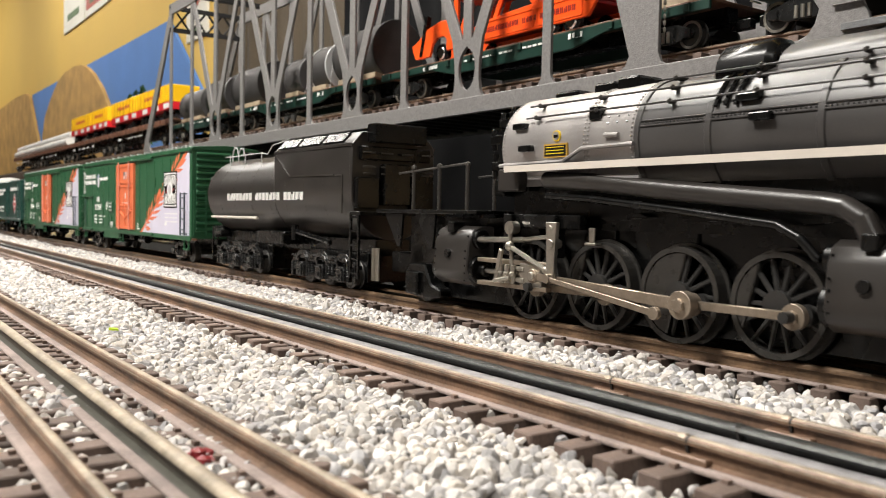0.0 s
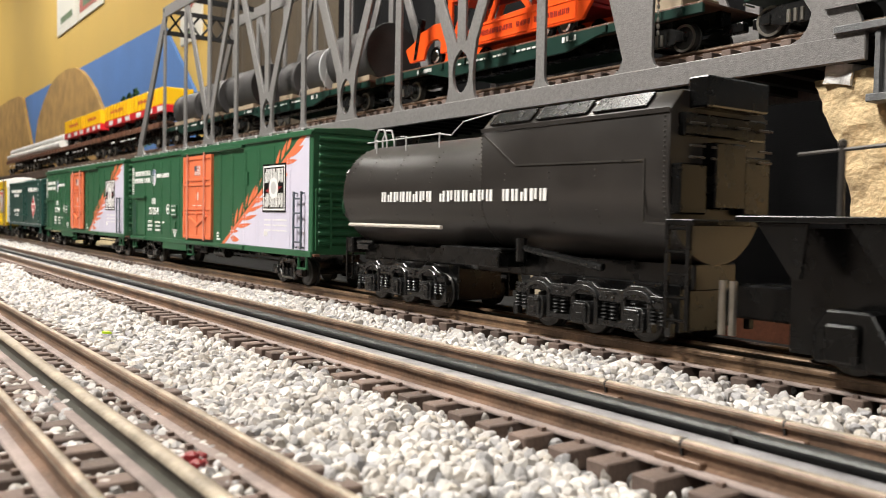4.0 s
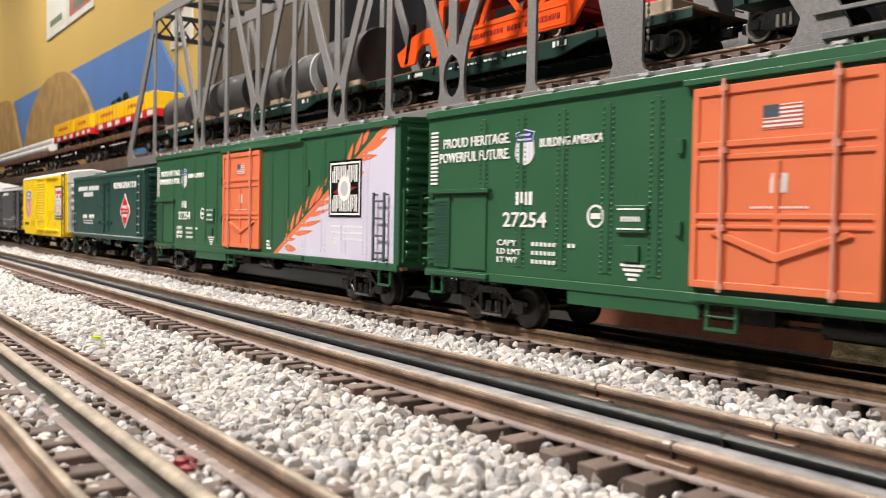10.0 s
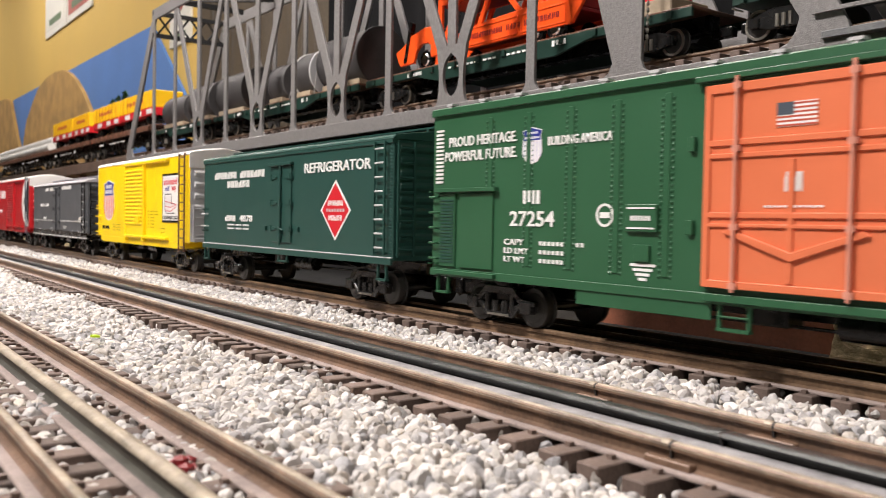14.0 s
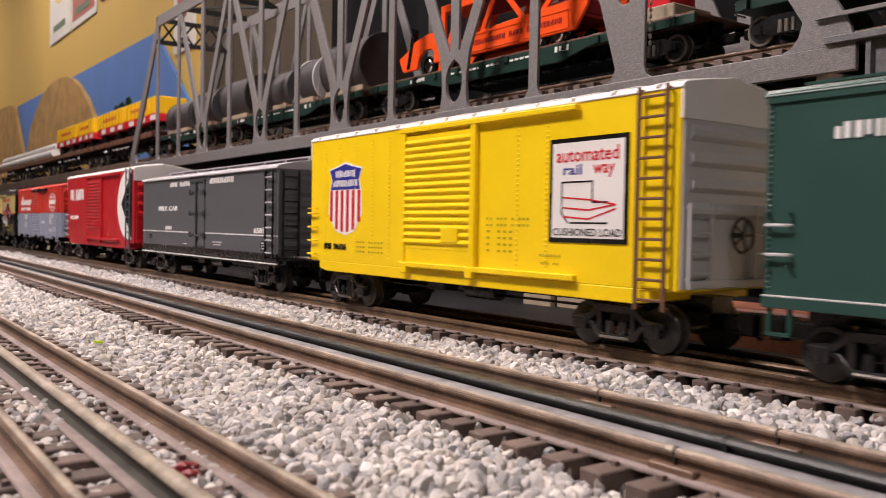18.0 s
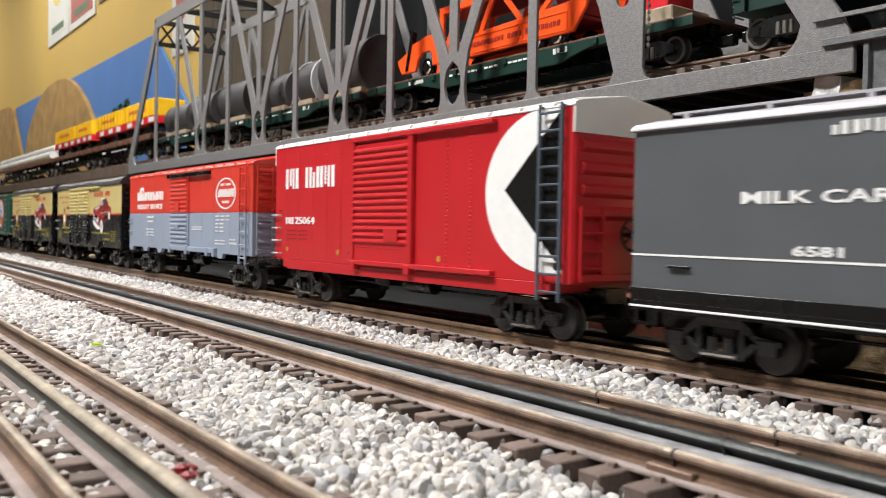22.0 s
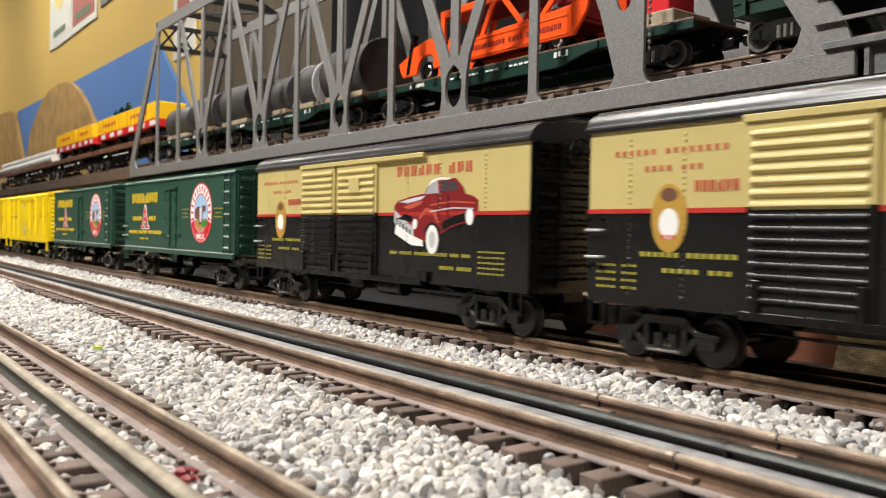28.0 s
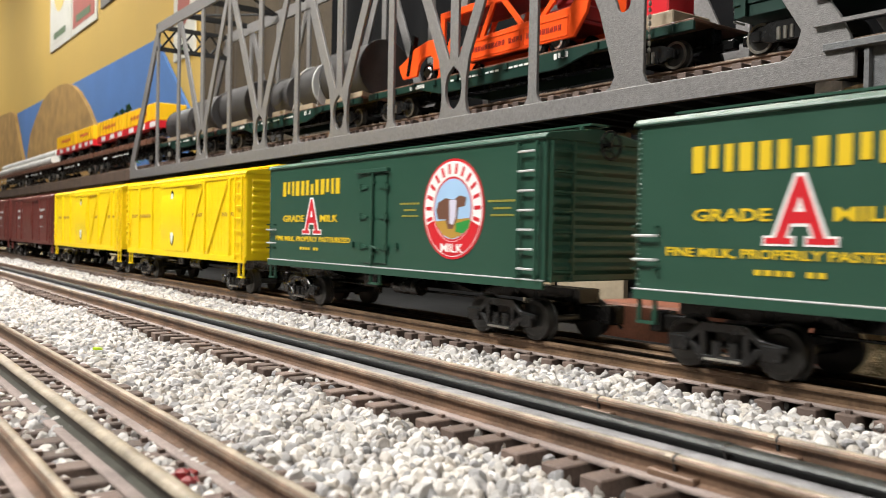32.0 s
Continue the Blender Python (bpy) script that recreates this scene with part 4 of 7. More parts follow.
def express_reefer(x0, x1):
    ob, h = car("express_reefer", "dark green wooden express refrigerator car with a red diamond emblem", x0, x1)
    body(ob, "rex_green", h, 24, 88)
    roof(ob, "rex_green", h, 88, 5.0, 0, 1.0, "rex_green")
    plate("side_sill", ob, "rex_green", -h, h, 22, 25.5, 1.2)
    plate("sill_edge", ob, "light_grey", -h, h, 25.4, 26.0, 1.3)
    plate("letter_board", ob, "rex_green", -h, h, 85, 88.2, 0.8)
    rivets(ob, "rex_green", [(-h + 1.6, 28, 86, 1.7), (h - 1.6, 28, 86, 1.7)], [])
    hinged_doors(ob, "rex_green", 3.5, 13.5, 30, 78, "rex_green", "rex_green")
    plate("door_cap", ob, "rex_green", -14, 19, 78.6, 80.4, 2.6)
    bars(ob, (7, 7), -111, -23, 72.8, 77.6, rise=-0.2)
    bars(ob, (6,), -87, -47, 66.2, 71)
    bars(ob, (3,), -90.5, -71, 42.4, 46.6)
    letters(ob, "4878", -64, -42.5, 42.4, 46.8)
    for k in range(2):
        bars(ob, (5, 4, 4), -86, -48, 39.2 - k * 2.6, 40.8 - k * 2.6)
    letters(ob, "REFRIGERATOR", 34, 111, 72.5, 78.5)
    x, z = 72.5, 50.3
    dm = decal("diamond_edge", ob, "white", [(x, z - 17.3), (x + 17.3, z), (x, z + 17.3), (x - 17.3, z)], 0.25, "red diamond emblem with a white edge")
    decal("diamond", dm, "print_red", [(x, z - 15.6), (x + 15.6, z), (x, z + 15.6), (x - 15.6, z)], 0.32)
    bars(dm, (7,), x - 9, x + 9, z + 2.6, z + 5.6, "white", 0.4)
    bars(dm, (7,), x - 11, x + 11, z - 1.3, z + 1.3, "light_grey", 0.4)
    bars(dm, (6,), x - 8, x + 8, z - 6.0, z - 2.8, "white", 0.4)
    ladder(ob, "rex_green", h - 15, h - 5, 27, 86, 8, True, "light_grey")
    ladder(ob, "rex_green", -h + 1.5, -h + 9, 34, 52, 2, False, "light_grey")
    step(ob, "rex_green", h - 14, h - 6, 14, 22)
    step(ob, "rex_green", -h + 2, -h + 9, 14, 22)
    step(ob, "rex_green", -2, 10, 18, 22)
    for x in (-20, 27):
        plate("door_stop", ob, "rex_green", x - 1, x + 1, 37, 40, 1.6)
    end_ribs(ob, "rex_green", h, HALF, 26, 86, 9, 1.2)
    end_ladder(ob, "rex_green", h, -27, -17, 26, 86, 8)
    brake_wheel(ob, h, 4, 84, "black", 5)
    running_gear(ob, h, h - 34, 22)


def steel_boxcar(name, label, x0, x1, mat, roof_mat, end_mat, emblem):
    """The tall forty-foot steel car: ribbed door, long door rails, pressed ends."""
    ob, h = car(name, label, x0, x1)
    body(ob, mat, h, 24, 95)
    bm = B()
    prism(bm, [(-h + 12, 24.2), (-h + 12, 20), (-h + 20, 18.5), (h - 20, 18.5), (h - 12, 20), (h - 12, 24.2)], -HALF - 0.1, HALF + 0.1)
    part("side_sill", bm, mat, ob, "", 0.3)
    roof(ob, roof_mat, h, 95.6, 5.5, 13, 0.5)
    louvred_door(ob, mat, -33.5, 24, 34, 90, 15, 1.6, None, "", None)
    plate("door_foot", ob, mat, -33.5, 24, 26, 34.2, 1.5)
    for a, b in ((-35, -31), (21.5, 25.5)):
        plate("door_post", ob, mat, a, b, 25, 93, 2.6, "", 0.4)
    plate("upper_door_rail", ob, mat, -36, 88, 91.5, 93.8, 3.0, "", 0.3)
    plate("lower_door_rail", ob, mat, -36, 88, 25.0, 27.4, 3.0, "", 0.3)
    plate("latch_plate", ob, mat, 1, 14, 38, 45, 3.2, "", 0.3)
    for x in (-33, 20):
        plate("door_guide", ob, mat, x, x + 5, 22, 27, 3.4, "", 0.4)
    rivets(ob, mat, [(x, 28, 93, 2.1) for x in (-118, -101, -84, -66, -49, 52, 70)], [])
    emblem(ob, h)
    ladder(ob, "slate" if name == "red_boxcar" else "dull_brown", h - 16.5, h - 4, 17, 96, 11, True, None, 2.6, "tall side ladder")
    ladder(ob, mat, -h + 0.5, -h + 9, 24, 56, 4, False, "light_grey" if name == "red_boxcar" else mat)
    end_ribs(ob, end_mat, h, HALF, 48, 84, 4, 2.4)
    for s in (-1, 1):
        bm = B()
        a, b = sorted((s * (h - 0.1), s * (h + 0.7)))
        box(bm, a, b, -HALF + 1, HALF - 1, 25, 84)
        part("end_panel", bm, end_mat, ob)
        bm = B()
        a, b = sorted((s * (h - 0.1), s * (h + 0.9)))
        prism(bm, [(-HALF, 84.2), (HALF, 84.2), (HALF, 96), (0, 101), (-HALF, 96)], a, b, "x")
        part("end_cap", bm, "roof_white", ob)
    for y0, y1 in ((-26, -14), (12, 24)):
        end_ladder(ob, end_mat, h + 0.6, y0, y1, 27, 55, 4)
    brake_wheel(ob, h + 1, 0, 44, "black")
    bm = B()
    box(bm, h, h + 3, -HALF + 3, HALF - 3, 25, 28)
    part("end_sill", bm, end_mat, ob, "", 0.4)
    running_gear(ob, h, h - 33, 21)
    return ob


def yellow_emblem(ob, h):
    shield(ob, -95, 39.5, 80.5, 36)
    bars(ob, (2,), -119, -110, 31.2, 34.8, "print_black")
    letters(ob, "9606", -107.5, -93, 31.2, 34.8, "print_black")
    for k in range(3):
        bars(ob, (3, 5), -82, -54, 35.4 - k * 2.6, 36.8 - k * 2.6, "faint_print", 0.25, 0.5)
    for k in range(6):
        bars(ob, (2, 3, 1, 3) if k < 2 else (1, 3), 31, 60 if k < 2 else 50, 48.5 - k * 2.8, 50 - k * 2.8, "faint_print", 0.25, 0.5)
    bars(ob, (6,), 66, 79, 33.6, 35.2, "faint_print", 0.25, 0.5)
    bars(ob, (3, 2), 67, 78, 30.4, 31.8, "faint_print", 0.25, 0.5)
    pn = plate("route_panel", ob, "print_black", 72, 113.5, 40, 81, 0.5, "white panel with red and black print, black border", 0)
    plate("panel_face", pn, "roof_white", 73.8, 111.7, 41.8, 79.2, 0.6, "", 0)
    letters(pn, "automated", 76, 109, 71.5, 77, "print_red", 0.75)
    letters(pn, "rail", 80, 90, 66.5, 70.5, "print_blue", 0.75)
    letters(pn, "way", 96, 107, 65, 70, "print_red", 0.75)
    letters(pn, "CUSHIONED LOAD", 74.6, 111, 42.6, 45.6, "print_black", 0.75)
    for pts in ([(79, 64), (96, 64), (96, 63.4), (79.6, 63.4), (79.6, 52), (83, 48), (83, 47.2), (79, 51.4)], [(84, 48), (104, 48), (104, 47.4), (84, 47.4)], [(95.6, 64), (96.2, 64), (96.2, 56), (104, 56), (104, 55.4), (95.6, 55.4)]):
        decal("route_line", pn, "print_black", pts, 0.75)
    for z, e in ((58, -3), (54, 1), (50.5, 3)):
        decal("route_line", pn, "print_red", [(80, z), (94, z - 1), (108, z + e), (108, z + e - 0.6), (94, z - 1.6), (80, z - 0.6)], 0.75)


def red_emblem(ob, h):
    n = 40
    cx, cz, r = 118.5, 61.5, 36.0
    arc = [(cx + 37.5 * math.cos(a), cz + r * 0.93 * math.sin(a)) for a in np.linspace(math.pi / 2, 1.5 * math.pi, n)]
    em = decal("round_emblem", ob, "white", [*arc, (h - 5, cz - r * 0.93), (h - 5, cz + r * 0.93)], 0.25, "white half-round emblem with a black wedge")
    decal("wedge", em, "print_black", [(94, 62.3), (h - 5, 95), (h - 5, 29.6)], 0.33)
    bars(ob, (2, 4), -120, -56, 68.5, 81, "white", 0.3, 0.2)
    bars(ob, (2,), -119.5, -108, 46.5, 50.8, "white", 0.3, 0.2)
    letters(ob, "25064", -106, -80.5, 46.5, 51, "white")
    for x in (-117, -52, 46, 126):
        disc("yellow_spot", ob, "print_gold", x, 30.8, 1.5, 0.25)
    for k in range(3):
        bars(ob, (4, 3), -118, -90, 42 - k * 2.6, 43.2 - k * 2.6, "dark_red", 0.25)
    bars(ob, (5, 3), -40, -28, 30, 32, "print_black", 0.25)


def milk_car(x0, x1):
    ob, h = car("milk_car", "dark grey wooden milk car with white pinstripe and pale roof", x0, x1)
    body(ob, "grey", h, 24, 82)
    plate("black_sill", ob, "black", -h, h, 21, 25.6, 0.6, "black side sill")
    plate("sill_line", ob, "white", -h, h, 18.6, 19.4, 0.9)
    plate("lower_sill", ob, "black", -h, h, 17.5, 21.2, 0.3)
    roof(ob, "pale_roof", h, 82.4, 6.5, 0, 1.5, "pale_roof")
    plate("pinstripe", ob, "white", -h, -17.5, 37, 37.7, 0.25, "", 0)
    plate("pinstripe", ob, "white", 14.6, h, 37, 37.7, 0.25, "", 0)
    hinged_doors(ob, "grey", -1.5, 14.8, 27, 76, "iron_grey", "iron_grey")
    plate("door_cap", ob, "iron_grey", -17.5, 15, 76.5, 78.5, 1.6)
    bars(ob, (3, 4), -69, -19.5, 74.6, 78.4)
    bars(ob, (7,), 22.5, 70, 74.8, 79)
    letters(ob, "MILK CAR", -98, -49, 54.8, 58.8, "white", 0.3, 0.02)
    letters(ob, "6581", -80, -64, 38.8, 42, "white", 0.3, 0.03)
    letters(ob, "6581", 105.5, 122, 38.6, 42.4, "white", 0.3, 0.03)
    bars(ob, (5,), -36, -26, 23.5 + 4, 28.4)
    for k in range(2):
        bars(ob, (8,), 30 + k * 2, 48 - k * 2, 30.4 - k * 2, 31.4 - k * 2)
    pn = plate("data_panel", ob, "print_black", 117.5, 126.5, 27.4, 33.4, 0.35, "", 0)
    for k in range(3):
        bars(pn, (5,), 118.4, 125.6, 28 + k * 1.8, 29.1 + k * 1.8, "white", 0.45)
    plate("grab_iron", ob, "black", -126, -117, 33, 34, 1.6)
    ladder(ob, "black", h - 14.5, h - 3, 22, 80, 7, True, "light_grey")
    step(ob, "black", h - 13, h - 4, 13, 22)
    step(ob, "black", -h + 3, -h + 12, 13, 22)
    end_ladder(ob, "black", h, -26, -15, 24, 80, 7)
    end_ribs(ob, "grey", h, HALF, 28, 80, 6, 0.9)
    brake_wheel(ob, h, 6, 56, "black")
    bm = B()
    box(bm, h - 1, h + 9, -HALF + 2, HALF - 2, 19, 21.5)
    part("end_platform", bm, "black", ob)
    running_gear(ob, h, h - 34, 20)


def two_tone_boxcar(x0, x1):
    ob, h = car("two_tone_boxcar", "steel box car painted red above and grey below", x0, x1)
    body(ob, "pace_red", h, 54.2, 88)
    bm = B()
    box(bm, -h, h, -HALF, HALF, 24, 54.2)
    part("lower_body", bm, "pace_grey", ob, "grey painted lower body", 0.3)
    roof(ob, "pace_red", h, 88.4, 5.0, 14, 0.6, "pace_red")
    louvred_door(ob, "pace_grey", -22, 20, 27, 84, 15, 1.4, "pace_red", "ribbed sliding door, red above and grey below", None, "door", (54.2, "pace_grey"))
    plate("door_upper_panel", ob, "pace_red", -22.05, 20.05, 54.2, 84.1, 1.45, "red upper door panel", 0)
    plate("upper_door_rail", ob, "black", -27, 66, 83.2, 86.2, 3.2, "black door rail")
    plate("lower_door_rail", ob, "pace_grey", -24, 78, 24, 27.4, 2.6)
    for x in (-22, 17, 62, 76):
        plate("door_guide", ob, "pace_grey", x, x + 4, 21.5, 28, 3.2, "", 0.3)
    plate("placard", ob, "pace_red", -8, 3, 56, 64, 3.2)
    plate("placard", ob, "pace_grey", -7, 2, 42, 45, 3.2)
    for x in (-h, -100, -60, 78):
        bm = B()
        prism(bm, [(x, 24.2), (x + 14, 24.2), (x + 11, 20.5), (x + 3, 20.5)], -HALF - 0.3, -HALF + 2)
        part("sill_tab", bm, "pace_grey", ob)
    rivets(ob, "pace_grey", [(x, 27, 54, 2.2) for x in (-118, -88, -68, -42, 48, 72, 104)], [])
    rivets(ob, "pace_red", [(x, 56, 86, 2.2) for x in (-118, -88, -68, -42, 48, 72, 104)], [(86.8, -h + 4, h - 4, 4)])
    bars(ob, (9,), -118, -45, 66, 73.5, "white", 0.3, 0.08)
    decal("script_stroke", ob, "white", [(-117, 66), (-113, 66), (-110, 77), (-101, 78.5), (-98, 75), (-103, 71), (-101, 74.5), (-104, 76.3), (-111, 74.5)], 0.3)
    letters(ob, "FREIGHT SERVICE", -117.5, -47, 58.2, 62.6, "white", 0.3, 0.02)
    bars(ob, (3,), -90, -70, 50, 52.4)
    bars(ob, (5,), -88, -72, 46.4, 48.4)
    for k in range(3):
        bars(ob, (3, 3), -91, -70, 39.6 - k * 2.6, 41 - k * 2.6)
    for k in range(2):
        bars(ob, (14,), 26, 48, 42.6 - k * 1.8, 43.8 - k * 1.8)
    for k in range(5):
        bars(ob, (3, 3, 3) if k < 2 else (2, 3), 76, 103 if k < 2 else 92, 51 - k * 2.8, 52.4 - k * 2.8)
    bars(ob, (12,), 75, 95, 33, 34.2)
    bars(ob, (6,), 75, 95, 30.6, 31.8)
    bars(ob, (3, 2), 103, 114, 34, 35.6)
    bars(ob, (6,), 103, 116, 31, 33)
    disc("oval_ring", ob, "white", 95, 68.2, 19, 0.3, 11.4, 17.4, "white oval ring emblem")
    bars(ob, (7,), 80, 111, 65.5, 71.5, "white", 0.32, 0.2)
    bars(ob, (3, 4), 85, 105, 73.4, 76, "white", 0.32)
    bars(ob, (5,), 88, 102, 60.6, 63.4, "white", 0.32)
    ladder(ob, "pace_red", h - 17, h - 6, 54.5, 86, 3, True, "pace_red")
    ladder(ob, "pace_grey", h - 17, h - 6, 18, 54, 4, True, "pace_grey")
    ladder(ob, "pace_grey", -h + 5, -h + 10, 34, 50, 2, False)
    end_ribs(ob, "pace_red", h, HALF, 56, 86, 5, 1.8)
    end_ribs(ob, "pace_grey", h, HALF, 25, 54, 5, 1.8)
    end_ladder(ob, "pace_red", h, -26, -15, 55, 86, 3)
    end_ladder(ob, "pace_grey", h, -26, -15, 25, 54, 3)
    brake_wheel(ob, h, -2, 80, "black")
    running_gear(ob, h, h - 33, 22)


def auto_boxcar(x0, x1, label):
    ob, h = car("double_door_boxcar", label, x0, x1)
    body(ob, "tan", h, 54, 84)
    bm = B()
    box(bm, -h, h, -HALF, HALF, 20, 54)
    part("lower_body", bm, "print_black", ob, "black painted lower body")
    plate("red_stripe", ob, "stripe_red", -h, h, 53.2, 54.9, 0.3, "thin red stripe", 0)
    bm = B()
    side = [(-HALF - 1, 83.6), (-HALF - 1, 85.6), *[(-HALF + 7.5 - 8.2 * math.cos(a), 85.6 + 6.2 * math.sin(a)) for a in np.linspace(0.05, 1.35, 8)]]
    prism(bm, [*side, (0, 94), *[(-u, v) for u, v in side[::-1]]], -h - 1, h + 1, "x")
    rf = part("roof", bm, "gloss_roof", ob, "glossy black rounded metal roof", 0, True)
    for z, y in ((85.2, HALF + 0.9), (91.6, HALF - 6)):
        bm = B()
        rod(bm, (-h - 1, -y, z), (h + 1, -y, z), 0.8, seg=8)
        part("roof_seam", bm, "gloss_roof", rf)
    bm = B()
    for y in (-5, 0, 5):
        box(bm, -h - 2, h + 2, y - 2, y + 2, 95, 96)
    part("running_board", bm, "black", ob)
    for a, b in ((-69, -27.5), (-24.5, 18)):
        louvred_door(ob, "print_black", a, b, 21.5, 81.5, 15, 1.4, "tan", "ribbed sliding door, tan above and black below", None, "door", (54, "print_black"))
        plate("door_upper_panel", ob, "tan", a - 0.05, b + 0.05, 55, 81.6, 1.45, "tan upper door panel", 0)
    plate("placard", ob, "tan", -9, 2, 66, 74, 3.0)
    plate("upper_door_rail", ob, "tan", -70, 62, 81.6, 84, 2.4)
    plate("lower_door_rail", ob, "black", -70, 62, 19, 21.8, 2.6)
    for x in (-66, -32, -23, 13):
        plate("door_latch", ob, "black", x, x + 3, 20, 32, 2.8, "", 0.3)
    rivets(ob, "tan", [(x, 57, 82, 2.1) for x in (-118, -94, 46, 74, 108)], [])
    rivets(ob, "print_black", [(x, 24, 52, 2.1) for x in (-118, -94, 46, 74, 108)], [])
    bars(ob, (6, 8), -126, -76, 73.6, 76.4, "coral_print", 0.3, 0.5)
    bars(ob, (4, 3), -112, -86, 67.6, 70.4, "coral_print", 0.3, 0.5)
    bars(ob, (6,), -90, -72, 60.4, 64.2, "coral_print", 0.3, 0.45)
    cr = disc("crest", ob, "print_gold", -100, 51.5, 7.6, 0.4, 12, 0, "gilt round crest print")
    disc("crest_field", cr, "white", -100, 49.5, 4.2, 0.46, 5.4)
    disc("crest_top", cr, "dull_brown", -100, 59.6, 3.6, 0.46, 2.4)
    bars(cr, (3,), -103, -97, 44, 46, "print_red", 0.52)
    bars(ob, (6, 7), -113, -72, 37.4, 40, "olive_print", 0.3)
    bars(ob, (5, 3), -103, -74, 32, 34.4, "olive_print", 0.3)
    for k in range(4):
        bars(ob, (4, 3), -134, -114, 33.5 - k * 2.7, 34.9 - k * 2.7, "olive_print", 0.25)
    bars(ob, (6, 3), 35, 99, 73, 78, "coral_print", 0.3, 0.5)
    # printed motor car
    pc = decal("printed_motor_car", ob, "dark_red", [(34, 50), (34, 58), (37, 60.5), (48, 62.5), (62, 64), (66, 64), (88, 64), (99, 62), (103, 60), (103, 54), (98, 50), (90, 49), (82, 47), (74, 44), (68, 41), (58, 40), (46, 43)], 0.3, "print of a dark red old saloon car")
    decal("printed_roof", pc, "dark_red", [(60, 63), (66, 69.5), (74, 71.5), (86, 70.5), (92, 66), (94, 62)], 0.34)
    decal("printed_glass", pc, "pale_roof", [(61, 63.6), (66.4, 68.8), (72, 69.8), (73, 63.8)], 0.4)
    decal("printed_glass", pc, "iron_grey", [(75, 64), (75, 69.8), (85, 69.2), (89, 65)], 0.4)
    decal("printed_grille", pc, "light_grey", [(34, 50), (34.6, 56), (42, 52), (52, 47), (52, 43), (44, 43.5)], 0.36)
    decal("printed_bumper", pc, "white", [(35, 44), (36, 49), (50, 43.5), (60, 41), (60, 38), (50, 38.5)], 0.4)
    decal("printed_shine", pc, "lilac", [(38, 60), (50, 61.8), (62, 63), (58, 61), (48, 59.6)], 0.38)
    decal("printed_roof_shine", pc, "roof_white", [(63, 67), (67, 70.2), (74, 71.4), (84, 70.6), (80, 69.9), (73, 70.2), (68, 69)], 0.42)
    decal("printed_chrome", pc, "light_grey", [(66, 55.4), (84, 57), (100, 56.4), (100, 55.8), (84, 56.2), (66, 54.6)], 0.4)
    decal("printed_door_line", pc, "print_black", [(80.4, 49), (80.9, 49), (80.6, 63.5), (80.1, 63.5)], 0.42)
    decal("printed_door_line", pc, "print_black", [(72.6, 50), (73.1, 50), (73.4, 63.5), (72.9, 63.5)], 0.42)
    decal("printed_hood_shine", pc, "coral_print", [(42, 57.4), (54, 60), (60, 60.4), (58, 58.6), (48, 56.4)], 0.4)
    decal("printed_shadow", pc, "print_black", [(37, 51.5), (44, 54), (50, 53), (52, 50), (46, 50.6)], 0.4)
    decal("printed_wheel_arch", pc, "print_black", [(61, 44), (63, 48.4), (68, 50), (73, 48), (75, 44), (71, 46), (65, 46)], 0.43)
    decal("printed_pillar", pc, "dark_red", [(79.5, 63), (80.5, 70), (81.5, 70), (80.8, 63)], 0.44)
    decal("printed_side_shade", pc, "print_black", [(76, 45.5), (82, 48), (96, 51), (100, 55), (86, 53), (76, 50)], 0.34)
    decal("printed_body_line", pc, "coral_print", [(66, 58.6), (84, 60), (101, 59), (101, 58.3), (84, 59.2), (66, 57.8)], 0.36)
    decal("printed_fender", pc, "coral_print", [(56, 52), (62, 57), (69, 56), (74, 50), (72, 49.6), (68, 54), (62, 55), (57.5, 51)], 0.36)
    for k in range(5):
        decal("printed_grille_slot", pc, "print_black", [(36 + k * 3, 52.4 - k * 1.5), (37.2 + k * 3, 51.8 - k * 1.5), (37.4 + k * 3, 48.4 - k * 1.2), (36.2 + k * 3, 49 - k * 1.2)], 0.42)
    disc("printed_lamp", pc, "white", 53, 49, 2.0, 0.42, 2.6)
    disc("printed_tyre", pc, "white", 68, 41.5, 5.0, 0.44, 7.0)
    disc("printed_hub", pc, "light_grey", 68, 41.5, 2.6, 0.5, 4.0)
    disc("printed_tyre", pc, "white", 97, 52.5, 2.8, 0.36, 4.0)
    bars(ob, (3, 5, 12, 3, 3), 30, 98, 33.2, 35.6, "olive_print", 0.3)
    bars(ob, (5, 5), 74, 99, 27, 29.6, "olive_print", 0.3)
    for k in range(5):
        bars(ob, (6,) if k else (7,), 103, 122, 36 - k * 2.4, 37.2 - k * 2.4, "olive_print", 0.25)
    ladder(ob, "black", -h + 1, -h + 8, 32, 52, 2, False, "light_grey")
    step(ob, "black", -h + 2, -h + 9, 12, 20)
    step(ob, "black", h - 11, h - 4, 12, 20)
    plate("side_tack_board", ob, "black", 58, 66, 21, 26, 2.2)
    end_ribs(ob, "print_black", h, HALF, 24, 82, 10, 1.8)
    end_ladder(ob, "black", h, -26, -14, 22, 84, 9)
    brake_wheel(ob, h, -4, 80, "black")
    for s in (-1, 1):
        bm = B()
        a, b = sorted((s * (h - 0.1), s * (h + 0.6)))
        box(bm, a, b, -HALF + 0.5, HALF - 0.5, 21, 86)
        part("end_panel", bm, "print_black", ob, "black end wall")
    running_gear(ob, h, h - 33, 20)


